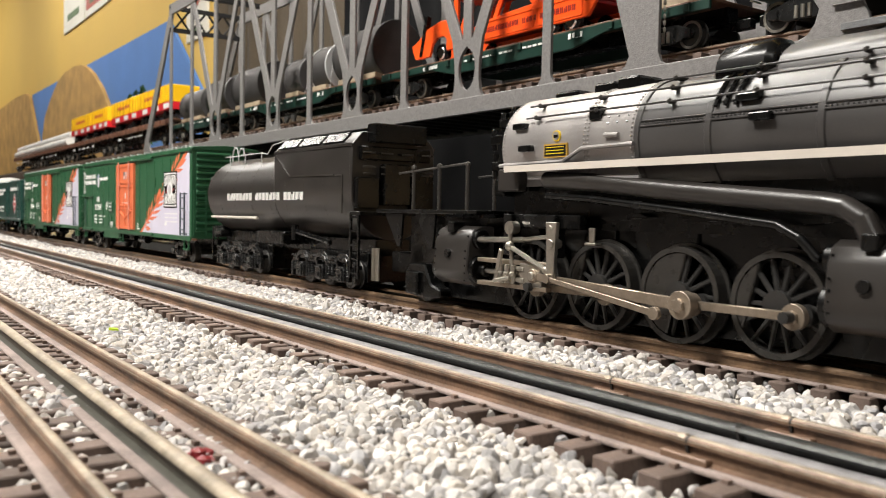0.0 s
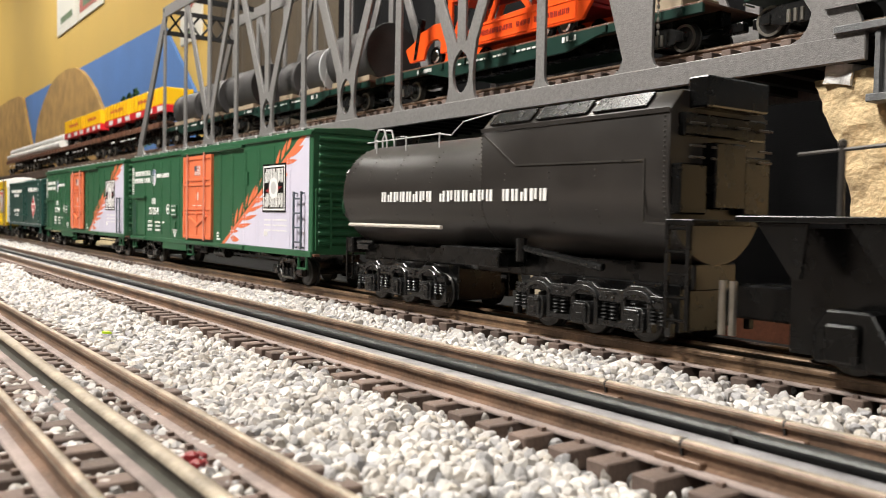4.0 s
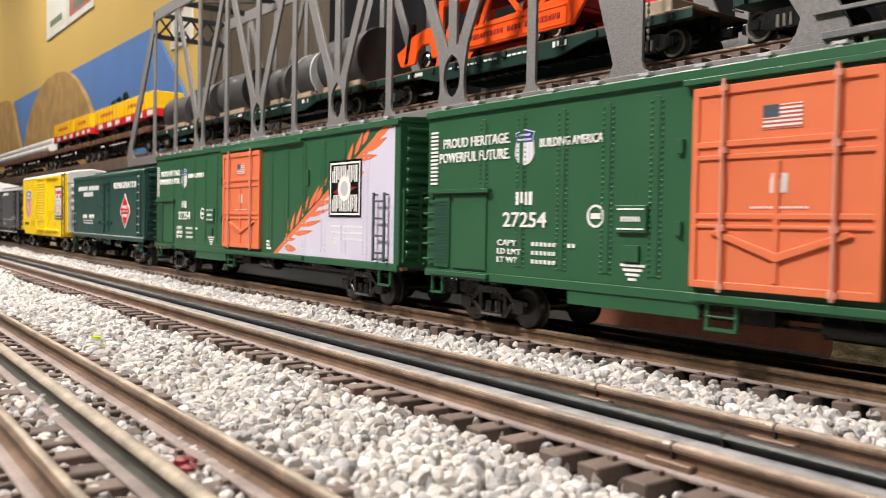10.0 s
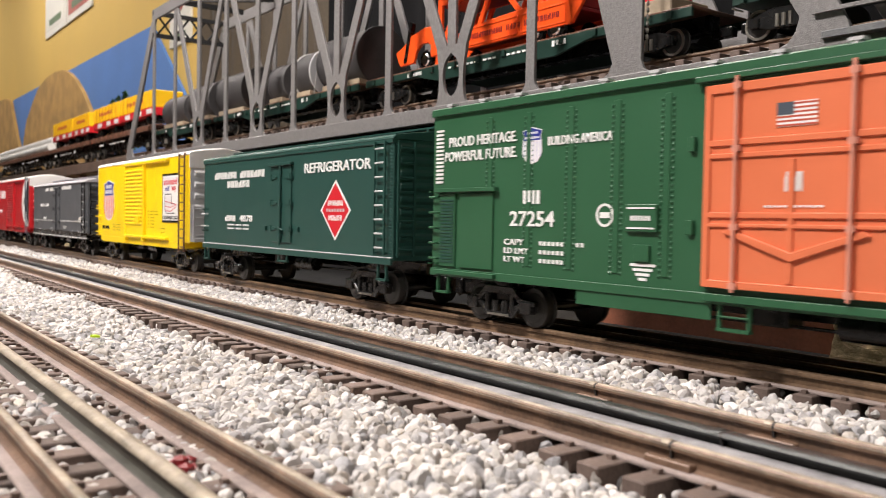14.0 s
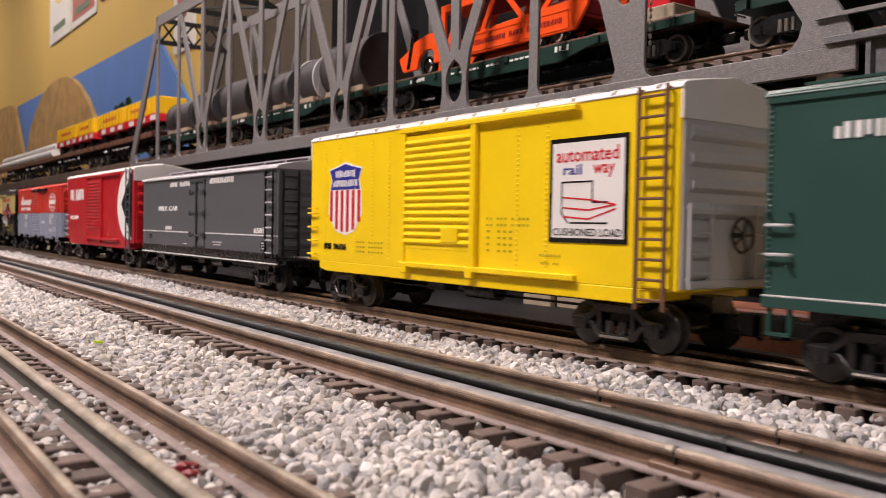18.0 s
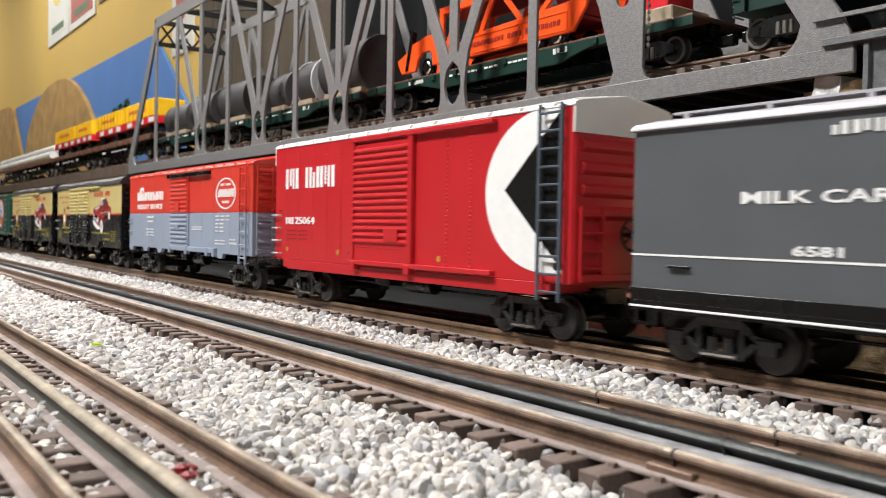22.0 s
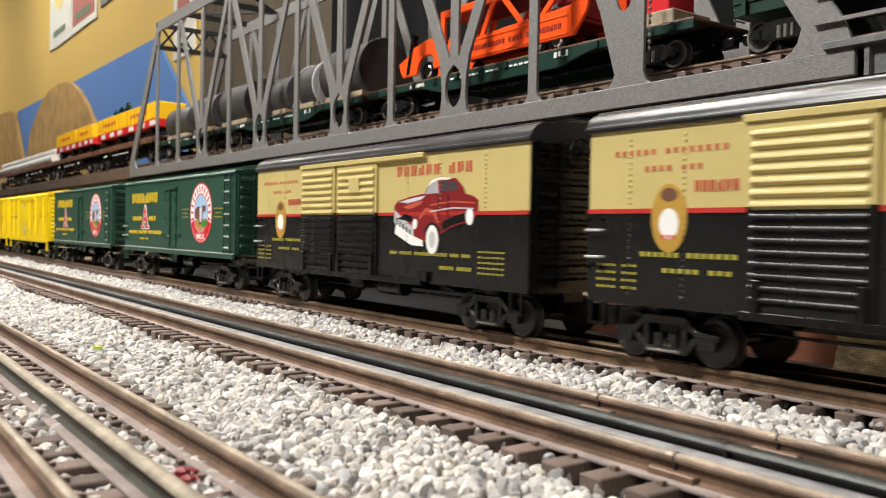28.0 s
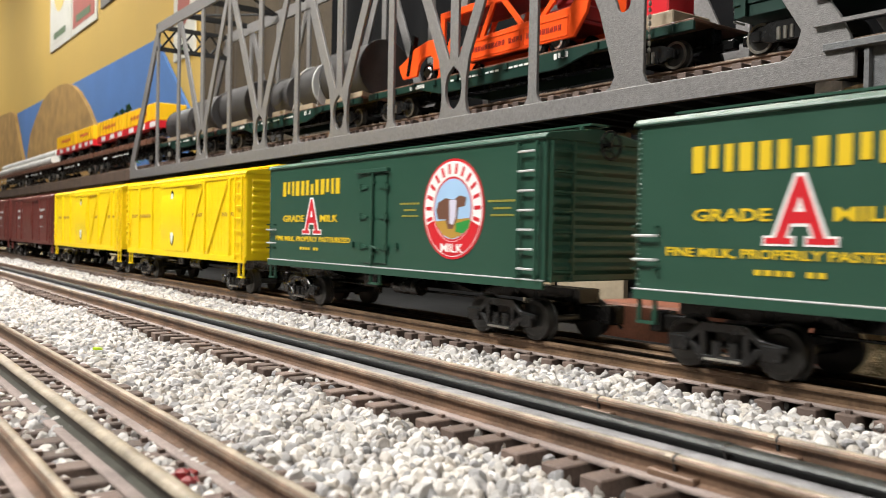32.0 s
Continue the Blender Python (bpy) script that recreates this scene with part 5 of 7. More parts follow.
def dairy_reefer(x0, x1, label):
    ob, h = car("dairy_reefer", label, x0, x1)
    body(ob, "hood_green", h, 26, 86)
    roof(ob, "hood_green", h, 86, 5.0, 0, 1.2, "hood_green")
    plate("side_sill", ob, "hood_green", -h, h, 23, 26.5, 1.2)
    plate("sill_edge", ob, "light_grey", -h, h, 26.4, 27, 1.3)
    plate("eave_line", ob, "light_grey", -h, h, 85.2, 85.8, 1.0)
    hinged_doors(ob, "hood_green", 0, 12.5, 29, 76, "hood_green", "hood_green")
    plate("door_cap", ob, "hood_green", -18, 14.5, 77, 79, 2.4)
    bars(ob, (6,), -113, -37, 67, 76, "print_yellow", 0.3, 0.3)
    letters(ob, "GRADE", -111, -82, 50.8, 55, "print_yellow", 0.3, 0.02)
    letters(ob, "MILK", -61.5, -40, 50.8, 55, "print_yellow", 0.3, 0.02)
    letters(ob, "A", -82.5, -62, 43.8, 65.5, "white", 0.28, 0.06)
    for x in (-79.2, -65.2):
        plate("letter_foot", ob, "white", x - 5.4, x + 5.4, 43.2, 46.4, 0.3, "", 0)
        plate("letter_foot", ob, "print_red", x - 4.6, x + 4.6, 43.9, 45.7, 0.38, "", 0)
    letters(ob, "A", -80.6, -63.8, 44.8, 64.4, "print_red", 0.36, 0.02)
    letters(ob, "FINE MILK, PROPERLY PASTEURIZED", -122, -26, 38.4, 42, "print_yellow", 0.3, 0.02)
    bars(ob, (4, 2), -88, -63, 33.4, 36, "print_yellow", 0.3)
    lg = disc("round_emblem", ob, "print_red", 69.2, 56.8, 23.6, 0.25, None, 0, "round red and white milk emblem with a cow")
    disc("emblem_ring", lg, "white", 69.2, 56.8, 22.4, 0.32, None, 15.2)
    disc("emblem_sky", lg, "print_sky", 69.2, 56.8, 14.2, 0.34)
    decal("emblem_band", lg, "print_red", [(69.2 + r * math.cos(a), 56.8 + r * math.sin(a)) for r, aa in ((22.0, np.linspace(3.5, 5.92, 16)), (15.4, np.linspace(5.92, 3.5, 16))) for a in aa], 0.36)
    decal("emblem_field", lg, "print_green", [(72, 50), (83, 52), (82, 48), (78, 45.6), (72, 46)], 0.4)
    decal("emblem_earth", lg, "print_gold", [(56, 51), (82.6, 52.6), (81, 48.5), (76, 44.4), (69, 42.8), (62, 44.6), (57, 49)], 0.37)
    decal("cow_body", lg, "dull_brown", [(58, 60), (64, 62), (70, 61), (75, 63), (80, 62), (79, 58), (74, 57.5), (73, 52), (70, 47.6), (66, 47.4), (64, 52), (58, 52), (56.5, 56)], 0.44)
    decal("cow_face", lg, "lilac", [(67, 61), (72.5, 61), (72, 53), (70, 49.4), (67.4, 50)], 0.5)
    for k in range(14):
        a = radians(-15 + k * 210 / 13)
        r = 18.8
        x, z = 69.2 + r * math.cos(a), 56.8 + r * math.sin(a)
        c, s = math.cos(a), math.sin(a)
        decal("emblem_stroke", lg, "print_red", [(x + c * u - s * v, z + s * u + c * v) for u, v in ((-2.4, -0.9), (2.4, -0.9), (2.4, 0.9), (-2.4, 0.9))], 0.38)
    letters(lg, "MILK", 60.5, 78, 36.5, 40.6, "white", 0.45, 0.02)
    for z, a, b in ((59.2, 24, 42), (56, 28, 39), (53, 26, 41)):
        bars(ob, (6,), a, b, z, z + 1.4, "olive_print", 0.25)
        bars(ob, (7,), a + 71, b + 72, z, z + 1.4, "olive_print", 0.25)
    ladder(ob, "hood_green", h - 15, h - 3.5, 27, 84, 7, True, "light_grey")
    ladder(ob, "hood_green", -h + 0.5, -h + 10, 33, 50, 2, False, "light_grey")
    rivets(ob, "hood_green", [(-h + 1.5, 28, 85, 1.8)], [])
    step(ob, "hood_green", -4, 5, 18, 24)
    step(ob, "hood_green", -h + 2, -h + 9, 15, 24)
    for x in (-22, 22):
        plate("door_stop", ob, "hood_green", x - 1, x + 1, 37, 40, 1.6)
    end_ribs(ob, "hood_green", h, HALF, 28, 84, 8, 1.4)
    end_ladder(ob, "hood_green", h, -27, -15, 26, 84, 7)
    brake_wheel(ob, h, 4, 84, "black", 6)
    running_gear(ob, h, h - 34, 22)


def wood_boxcar(x0, x1, mat, label, name, braced=True):
    ob, h = car(name, label, x0, x1)
    body(ob, mat, h, 24, 85)
    n = 44
    bm = B()
    box(bm, 0.25, 2 * h / n - 0.25, -HALF - 0.3, -HALF + 0.2, 26, 83)
    me = finish(bm, "plank", mat)
    for k in range(n):
        r = part("plank", me, mat, ob)
        r.location[0] = (-h + k * 2 * h / n) * MM
    plate("side_sill", ob, mat, -h, h, 22, 26.5, 1.2)
    plate("top_plate", ob, mat, -h, h, 82, 85.5, 1.2)
    roof(ob, mat, h, 85.6, 5.0, 0, 1.6, mat)
    louvred_door(ob, mat, -38, 18, 27, 80, 1, 1.6)
    plate("door_rail", ob, mat, -40, 60, 80, 82.6, 2.6)
    for x in (-h + 4, -104, -66, 18, 62, 112):
        plate("post", ob, mat, x - 1.6, x + 1.6, 26, 82, 1.8, "", 0.3)
    if braced:
        for a, b in ((24, 58), (68, 108)):
            bm = B()
            prism(bm, [(a - 2, 27), (a + 2.4, 27), (b + 2, 81), (b - 2.4, 81)], -HALF - 1.7, -HALF)
            part("brace", bm, mat, ob, "", 0.3)
        em = disc("oval_emblem", ob, "print_black", -10, 54, 6.4, 1.9, 23, 0, "white oval emblem with a black edge")
        disc("oval_face", em, "white", -10, 54, 4.6, 2.1, 21)
        plate("emblem_bar", em, "print_black", -20, 0, 54, 57.5, 2.2, "", 0)
        bars(em, (9,), -19, -1, 54.8, 56.6, "white", 2.4)
        bars(ob, (4, 6), -128, -72, 55, 58, "print_gold", 0.5)
        bars(ob, (5,), 34, 62, 55, 58, "print_gold", 0.5)
        bars(ob, (5,), 96, 122, 55, 58, "print_gold", 0.5)
    else:
        for x in (-96, 60):
            bars(ob, (6,), x, x + 34, 66, 69, "light_grey", 0.6)
            bars(ob, (4,), x, x + 22, 56, 60, "light_grey", 0.6)
            bars(ob, (3, 3), x, x + 26, 44, 46, "light_grey", 0.6)
    ladder(ob, mat, h - 15, h - 3, 24, 83, 7, True)
    ladder(ob, mat, -h + 2, -h + 10, 30, 54, 3, False)
    step(ob, mat, h - 13, h - 5, 12, 23)
    step(ob, mat, -h + 3, -h + 11, 12, 23)
    end_ribs(ob, mat, h, HALF, 28, 82, 10, 1.2)
    brake_wheel(ob, h, 2, 60, mat)
    running_gear(ob, h, h - 34, 22)


mechanical_reefer(-1085, -699, "long dark green refrigerator car with an orange door and lilac end")
mechanical_reefer(-1496, -1110, "long dark green refrigerator car with an orange door and lilac end")
express_reefer(-1796, -1531)
steel_boxcar("yellow_boxcar", "bright yellow steel box car with a striped shield and silver end", -2101.5, -1829, "yellow", "roof_white", "light_grey", yellow_emblem)
milk_car(-2434, -2148)
steel_boxcar("red_boxcar", "bright red steel box car with a white half-round emblem", -2734, -2465, "red", "roof_white", "red", red_emblem)
two_tone_boxcar(-3056, -2771)
auto_boxcar(-3363, -3086, "tan and black double-door box car with a printed red car")
auto_boxcar(-3671, -3397, "tan and black double-door box car with a printed red car")
dairy_reefer(-3982, -3710, "dark green milk refrigerator car with yellow lettering")
dairy_reefer(-4294, -4030, "dark green milk refrigerator car with yellow lettering")
wood_boxcar(-4613, -4332, "wood_yellow", "yellow outside-braced wooden box car with an oval emblem", "wooden_boxcar")
wood_boxcar(-4931, -4636, "wood_yellow", "yellow outside-braced wooden box car with an oval emblem", "wooden_boxcar")
wood_boxcar(-5241, -4941, "brown", "dull brown wooden box car with pale lettering", "brown_boxcar", False)
wood_boxcar(-5558, -5263, "brown", "dull brown wooden box car with pale lettering", "brown_boxcar", False)


paint("edge_white", "c6beb4", 0.35)
M["tyre_black"] = surface("dark_driver_tyre", (0.06, 0.057, 0.053), 0.28, 0.6, vary=0.25, size=150)
M["spoke_black"] = surface("satin_spoke_black", (0.03, 0.029, 0.028), 0.3, 0.2, vary=0.25, size=150)


# ---- tender and locomotive ----
def six_wheel_truck(ob, x, r=8.0, pitch=27.0):
    """A cast three-axle truck: pierced side frames, hooded journal boxes with lids, coil springs, brake hangers."""
    bm = B()
    # big black block added as dark fill between the side frames
    box(bm, x - 38, x + 38, -14, 14, 4, 22)
    box(bm, x - 34, x + 34, -19, 19, 9, 14)
    bol = part("truck_bolster", bm, "black", ob, "", 0.5)
    for s in (-1, 1):
        y = s * 23.5
        bm = B()
        top = [(x - 42, 12), (x - 41, 16.5), (x - 35, 19)]
        for q in (-1, 0, 1):
            top += [(x + q * pitch - 7, 19.2), (x + q * pitch - 4, 21.2), (x + q * pitch + 4, 21.2), (x + q * pitch + 7, 19.2)]
        top += [(x + 35, 19), (x + 41, 16.5), (x + 42, 12), (x + 37, 12)]
        low = []
        for q in (1, 0, -1):
            low += [(x + q * pitch + 6.4, 15.6), (x + q * pitch - 6.4, 15.6)]
            if q > -1:
                low += [(x + (q - 0.5) * pitch + 5.4, 14.0), (x + (q - 0.5) * pitch - 5.4, 14.0)]
        prism(bm, [*top, *low, (x - 37, 12)], y - 1.3, y + 1.3)
        # lower tie bar between the pedestals
        for q in (-0.5, 0.5):
            prism(bm, [(x + q * pitch - 8, 7.2), (x + q * pitch + 8, 7.2), (x + q * pitch + 6.5, 4.6), (x + q * pitch - 6.5, 4.6)], y - 1.1, y + 1.1)
        for q in (-1, 0, 1):
            for e in (-1, 1):
                u = x + q * pitch + e * 6.3
                box(bm, u - 1.1, u + 1.1, y - 1.7, y + 1.7, 4.4, 17)
        part("truck_frame", bm, "truck_black", bol, "", 0.3)
        bm = B()
        for q in (-1, 0, 1):
            u = x + q * pitch
            arch = [(u + 7.6 * math.cos(a), 15.4 + 4.4 * math.sin(a)) for a in np.linspace(0, math.pi, 9)]
            inner = [(u + 5.8 * math.cos(a), 15.2 + 2.8 * math.sin(a)) for a in np.linspace(math.pi, 0, 9)]
            a, b = sorted((y + s * 1.2, y + s * 2.4))
            prism(bm, [*arch, *inner], a, b)
        part("equalizer_arch", bm, "truck_black", bol, "", 0.2)
        for q in (-1, 0, 1):
            u = x + q * pitch
            bm = B()
            a, b = sorted((y - s * 2, y + s * 3.2))
            prism(bm, [(u - 4.2, 4.2), (u + 4.2, 4.2), (u + 4.8, 6), (u + 4.8, 11.6), (u + 3.6, 13.4), (u - 3.6, 13.4), (u - 4.8, 11.6), (u - 4.8, 6)], a, b)
            a, b = sorted((y + s * 3.0, y + s * 4.2))
            prism(bm, [(u - 3.2, 5), (u + 3.2, 5), (u + 3.6, 10.6), (u + 2.6, 12), (u - 2.6, 12), (u - 3.6, 10.6)], a, b)
            rod(bm, (u - 3.4, y + s * 3.9, 12), (u + 3.4, y + s * 3.9, 12), 0.8, seg=8)
            box(bm, u - 1.4, u + 1.4, min(y + s * 4.1, y + s * 4.7), max(y + s * 4.1, y + s * 4.7), 6.2, 9)
            part("journal_box", bm, "truck_black", bol, "", 0.35)
        for q in (-1.38, -0.5, 0.5, 1.38):
            u = x + q * pitch
            for e in (-2.2, 2.2):
                bm = B()
                rings = [(1.1 if k % 2 else 1.9, 8 + k * 0.72) for k in range(9)]
                loops = [[bm.verts.new(Vector((u + e + q * math.cos(0.7854 * n), y + s * 1.2 + q * math.sin(0.7854 * n), z)) * MM) for n in range(8)] for q, z in rings]
                for la, lb in zip(loops, loops[1:]):
                    for n in range(8):
                        bm.faces.new((la[n], la[(n + 1) % 8], lb[(n + 1) % 8], lb[n]))
                bm.faces.new(loops[0][::-1])
                bm.faces.new(loops[-1])
                part("spring", bm, "truck_black", bol)
            bm = B()
            box(bm, u - 2.8, u + 2.8, min(y + s, y + s * 2.6), max(y + s, y + s * 2.6), 17, 18.2)
            ball(bm, (u - 1.8, y + s * 1.5, 16), 0.7, 1)
            ball(bm, (u + 1.8, y + s * 1.5, 16), 0.7, 1)
            part("frame_pad", bm, "truck_black", bol, "", 0.25)
        for e in (-1, 1):
            bm = B()
            u = x + e * 40.5
            rod(bm, (u, y + s * 0.5, 14), (u + e * 2, y + s * 0.5, 4.5), 0.8, seg=6)
            box(bm, u + e * 1 - 1.4, u + e * 1 + 1.4, y - 1.6, y + 1.6, 4, 9)
            part("brake_hanger", bm, "truck_black", bol, "", 0.3)
    for q in (-1, 0, 1):
        wheelset(ob, x + q * pitch, r)


def tender():
    ob, h = car("tender", "black oil tender with a round tank, white lettering, behind the locomotive", -666, -427.5, "tender")
    zc, r = 57.5, 28.6
    n = 40
    circ = [(r * math.sin(a), zc + r * math.cos(a)) for a in [6.2832 * k / n for k in range(n)]]
    bm = B()
    prism(bm, circ, -h + 4, 14, "x")
    part("round_tank", bm, "tank", ob, "satin black cylindrical tank", 1.2, True)
    bm = B()
    prism(bm, [(-r * 0.9, zc - 14), (r * 0.9, zc - 14), (r * 0.9, zc + 14), (0, zc + r * 0.9), (-r * 0.9, zc + 14)], -h + 1, -h + 5, "x")
    part("tank_end", bm, "tank", ob, "", 1.5)
    low = [(r * math.sin(a), zc + r * math.cos(a)) for a in np.linspace(math.pi / 2, 1.5 * math.pi, 20)]
    bm = B()
    prism(bm, [*low, (-r, 85), (-r + 7, 92.5), (r - 7, 92.5), (r, 85)], 13, h, "x")
    part("fuel_bunker", bm, "tank", ob, "", 0.5, True)
    for s in (-1, 1):
        bm = B()
        box(bm, 13, h, min(s * (r - 0.4), s * (r + 0.5)), max(s * (r - 0.4), s * (r + 0.5)), 83.8, 85.4)
        part("bunker_rim", bm, "tank", ob)
    for a, b in ((18, 45), (48, 78), (81, 108)):
        bm = B()
        prism(bm, [(-r + 1.2, 86.4), (-r + 6.2, 91.8), (-r + 5.6, 92.8), (-r + 0.2, 87)], a, b, "x")
        part("bunker_hatch", bm, "black", ob, "", 0.3)
    for pts in ([(14, 82.5), (36, 68), (36.4, 68.8), (14.4, 83.3)], [(36, 68), (108, 67), (108, 67.8), (36, 68.8)], [(108, 44.6), (108.7, 44.6), (108.7, 67.8), (108, 67.8)], [(108, 44.6), (h, 44), (h, 44.7), (108, 45.2)]):
        bm = B()
        prism(bm, pts, -r - 0.45, -r + 0.2)
        part("seam_bead", bm, "bead", ob)
    bm = B()

    def stud(x, z):
        y = -math.sqrt(max(0.0, r * r - (z - zc) ** 2)) if (z < zc or x < 13) else -r
        ball(bm, (x, y, z), 0.5, 1)
    for x in (-108, -88, -60, -28, 4, 12, 30, 58, 84):
        for z in np.arange(44, 78 if x < 13 else 66, 2.6):
            if not 51 < z < 60:
                stud(x, z)
    for z in np.arange(34, 84, 1.8):
        stud(-h + 5.2, z)
        stud(13.4, z)
        stud(h - 2, z)
    tagged(part("rivets", bm, "bead", ob), "", "", "", "stuff")
    bars(ob, (8, 7, 5), -72.5, 58, 53, 58.2, "white", 0.5, 0.45, -r)
    bm = B()
    rod(bm, (-110, -r + 2.2, 40.5), (-20, -r + 2.2, 40.5), 1.0, seg=8)
    part("side_step_rail", bm, "edge_white", ob, "off-white step rail")
    bm = B()
    box(bm, -h + 2, h, -12, 12, 20, 30)
    part("underframe", bm, "black", ob, "", 0.5)
    bm = B()
    prism(bm, [(-18, 23.5), (25, 23.5), (25, 30), (26.5, 30), (26.5, 32), (-19.5, 32), (-19.5, 30), (-18, 30)], -27.5, -12)
    part("under_tank", bm, "black", ob, "", 0.6)
    bm = B()
    rod(bm, (38, -25, 33), (84, -23, 27), 1.6, seg=8)
    rod(bm, (38, -25, 27), (38, -25, 37), 2.4, seg=10)
    part("side_pipe", bm, "black", ob)
    six_wheel_truck(ob, -60)
    six_wheel_truck(ob, 76)
    # ladders and steps at the front corner
    for y in (-r - 0.5,):
        bm = B()
        for x in (h + 1, h + 10):
            box(bm, x - 0.8, x + 0.8, y - 0.6, y + 0.6, 8, 45)
        la = part("ladder", bm, "black", ob)
        bm = B()
        rod(bm, (h + 1, y, 0), (h + 10, y, 0), 0.6, seg=6)
        me = finish(bm, "rung", "black")
        for k in range(5):
            part("rung", me, "black", la).location[2] = (11 + k * 8) * MM
    bm = B()
    box(bm, h, h + 12, -r - 1, r + 1, 44, 46.2)
    part("front_platform", bm, "black", ob, "", 0.3)
    for y0, y1, z0, z1, d in ((-27, -12, 48, 66, 4), (-10, 8, 50, 74, 6), (10, 26, 48, 70, 4), (-24, 24, 76, 84, 3), (-18, 18, 86, 97, 8)):
        bm = B()
        box(bm, h - 1, h + d, y0, y1, z0, z1)
        part("front_locker", bm, "black", ob, "", 0.6)
    for y in (-20, -8, 6, 20):
        for z in (68, 72, 80):
            bm = B()
            rod(bm, (h + 5.5, y - 4, z), (h + 5.5, y + 4, z), 0.5, seg=6)
            part("grab_iron", bm, "bead", ob)
    # rear fittings
    for y in (-9, -4):
        bm = B()
        pts = [(-h + 8, y, 80), (-h + 7, y, 90), (-h + 11, y, 95.5), (-h + 17, y, 95), (-h + 20, y, 88), (-h + 20, y, 84)]
        for p, q in zip(pts, pts[1:]):
            rod(bm, p, q, 0.55, seg=6)
        part("grab_rail", bm, "light_grey", ob)
    bm = B()
    for x in (-98, -68, -37):
        rod(bm, (x, -16.4, 80), (x, -16.4, 87.8), 0.45, seg=6)
        ball(bm, (x, -16.4, 87.8), 0.9, 1)
    path = [(-108, -16.4, 87.4), (-37, -16.4, 87.8), (-27, -16.4, 86.4), (-17, -16.4, 92.3), (8, -16.4, 94.7), (14, -18, 94.9)]
    for p, q in zip(path, path[1:]):
        rod(bm, p, q, 0.36, seg=6)
    part("top_rail", bm, "light_grey", ob)
    bm = B()
    rod(bm, (-92, 0, 84), (-92, 0, 91), 7, seg=18)
    part("filler_hatch", bm, "black", ob, "", 0.8)
    bm = B()
    box(bm, -h - 3, -h + 3, -21, 21, 24, 33)
    part("rear_beam", bm, "black", ob, "", 0.6)
    for y in (-19, 19):
        bm = B()
        box(bm, -h - 4, -h - 2.6, y - 2.4, y - 1.4, 8, 33)
        box(bm, -h - 4, -h - 2.6, y + 1.4, y + 2.4, 8, 33)
        for z in (9, 17):
            box(bm, -h - 4, -h - 2.4, y - 2.4, y + 2.4, z - 0.5, z + 0.5)
        part("rear_step", bm, "black", ob, "", 0.2)
    bm = B()
    rod(bm, (-h + 18, -26, 31), (-h + 34, -26, 31), 1.2, seg=8)
    box(bm, -h + 20, -h + 32, -28, -22, 27, 30)
    part("side_valve", bm, "truck_black", ob, "", 0.4)
    bm = B()
    box(bm, -h - 14, -h - 4, -3, 3, 9, 16)
    part("coupler", bm, "black", ob, "", 0.5)
    bm = B()
    for x in (h + 22, h + 26):
        rod(bm, (x, -26, 8), (x, -26, 26), 1.3, seg=8)
    part("steam_hose", bm, "steel", ob, "bright steel hose pair")


CRANK, PHASE, DR = 9.6, radians(-14), 17.6
DRIVERS = (-153, -113, -73, -33, 66, 106, 146, 186)


def driver_meshes():
    """Axle, and for each side: tyre, spoked centre with crank pin, light and heavy counterweight."""
    bm = B()
    rod(bm, (0, -16, 0), (0, 16, 0), 3, seg=10)
    axle = finish(bm, "axle", "black", 0, True)
    n = 40
    sides = []
    for s in (-1, 1):
        bm = B()
        for r0, r1, y0, y1 in ((DR - 2.0, DR, s * 15, s * 20), (DR - 2.0, DR + 1.3, s * 14, s * 15)):
            a, b = sorted((y0, y1))
            for k in range(n):
                t0, t1 = 6.2832 * k / n, 6.2832 * (k + 1) / n
                prism(bm, [(r1 * math.cos(t0), r1 * math.sin(t0)), (r1 * math.cos(t1), r1 * math.sin(t1)), (r0 * math.cos(t1), r0 * math.sin(t1)), (r0 * math.cos(t0), r0 * math.sin(t0))], a, b)
        bmesh.ops.remove_doubles(bm, verts=bm.verts, dist=1e-6)
        tyre = finish(bm, "tyre", "tyre_black", 0, True)
        bm = B()
        rod(bm, (3, s * 18, 0), (DR - 1.6, s * 17.6, 0), 1.0, 0.8, 6)
        spoke = finish(bm, "spoke", "spoke_black", 0, True)
        bm = B()
        rod(bm, (0, s * 16, 0), (0, s * 20.5, 0), 5, seg=16)
        c, d = CRANK * math.cos(PHASE), CRANK * math.sin(PHASE)
        rod(bm, (c, s * 16.5, d), (c, s * 20.3, d), 3.6, seg=14)
        rod(bm, (c, s * 20, d), (c, s * 31, d), 1.9, seg=10)
        made = [tyre, finish(bm, "wheel_centre", "spoke_black", 0, True)]
        for half in (0.85, 1.5):
            arc = [(-(DR - 1.9) * math.cos(a), (DR - 1.9) * math.sin(a)) for a in np.linspace(-half, half, 18)]
            bm = B()
            a, b = sorted((s * 16.4, s * 19.6))
            prism(bm, [(u * math.cos(PHASE) - v * math.sin(PHASE), u * math.sin(PHASE) + v * math.cos(PHASE)) for u, v in arc], a, b)
            made.append(finish(bm, "counterweight", "tyre_black", 0.4))
        made.append(spoke)
        sides.append(made)
    return axle, sides


def ring_at(bm, x0, x1, r, zc, seg=40):
    prism(bm, [(r * math.sin(6.2832 * k / seg), zc + r * math.cos(6.2832 * k / seg)) for k in range(seg)], x0, x1, "x")


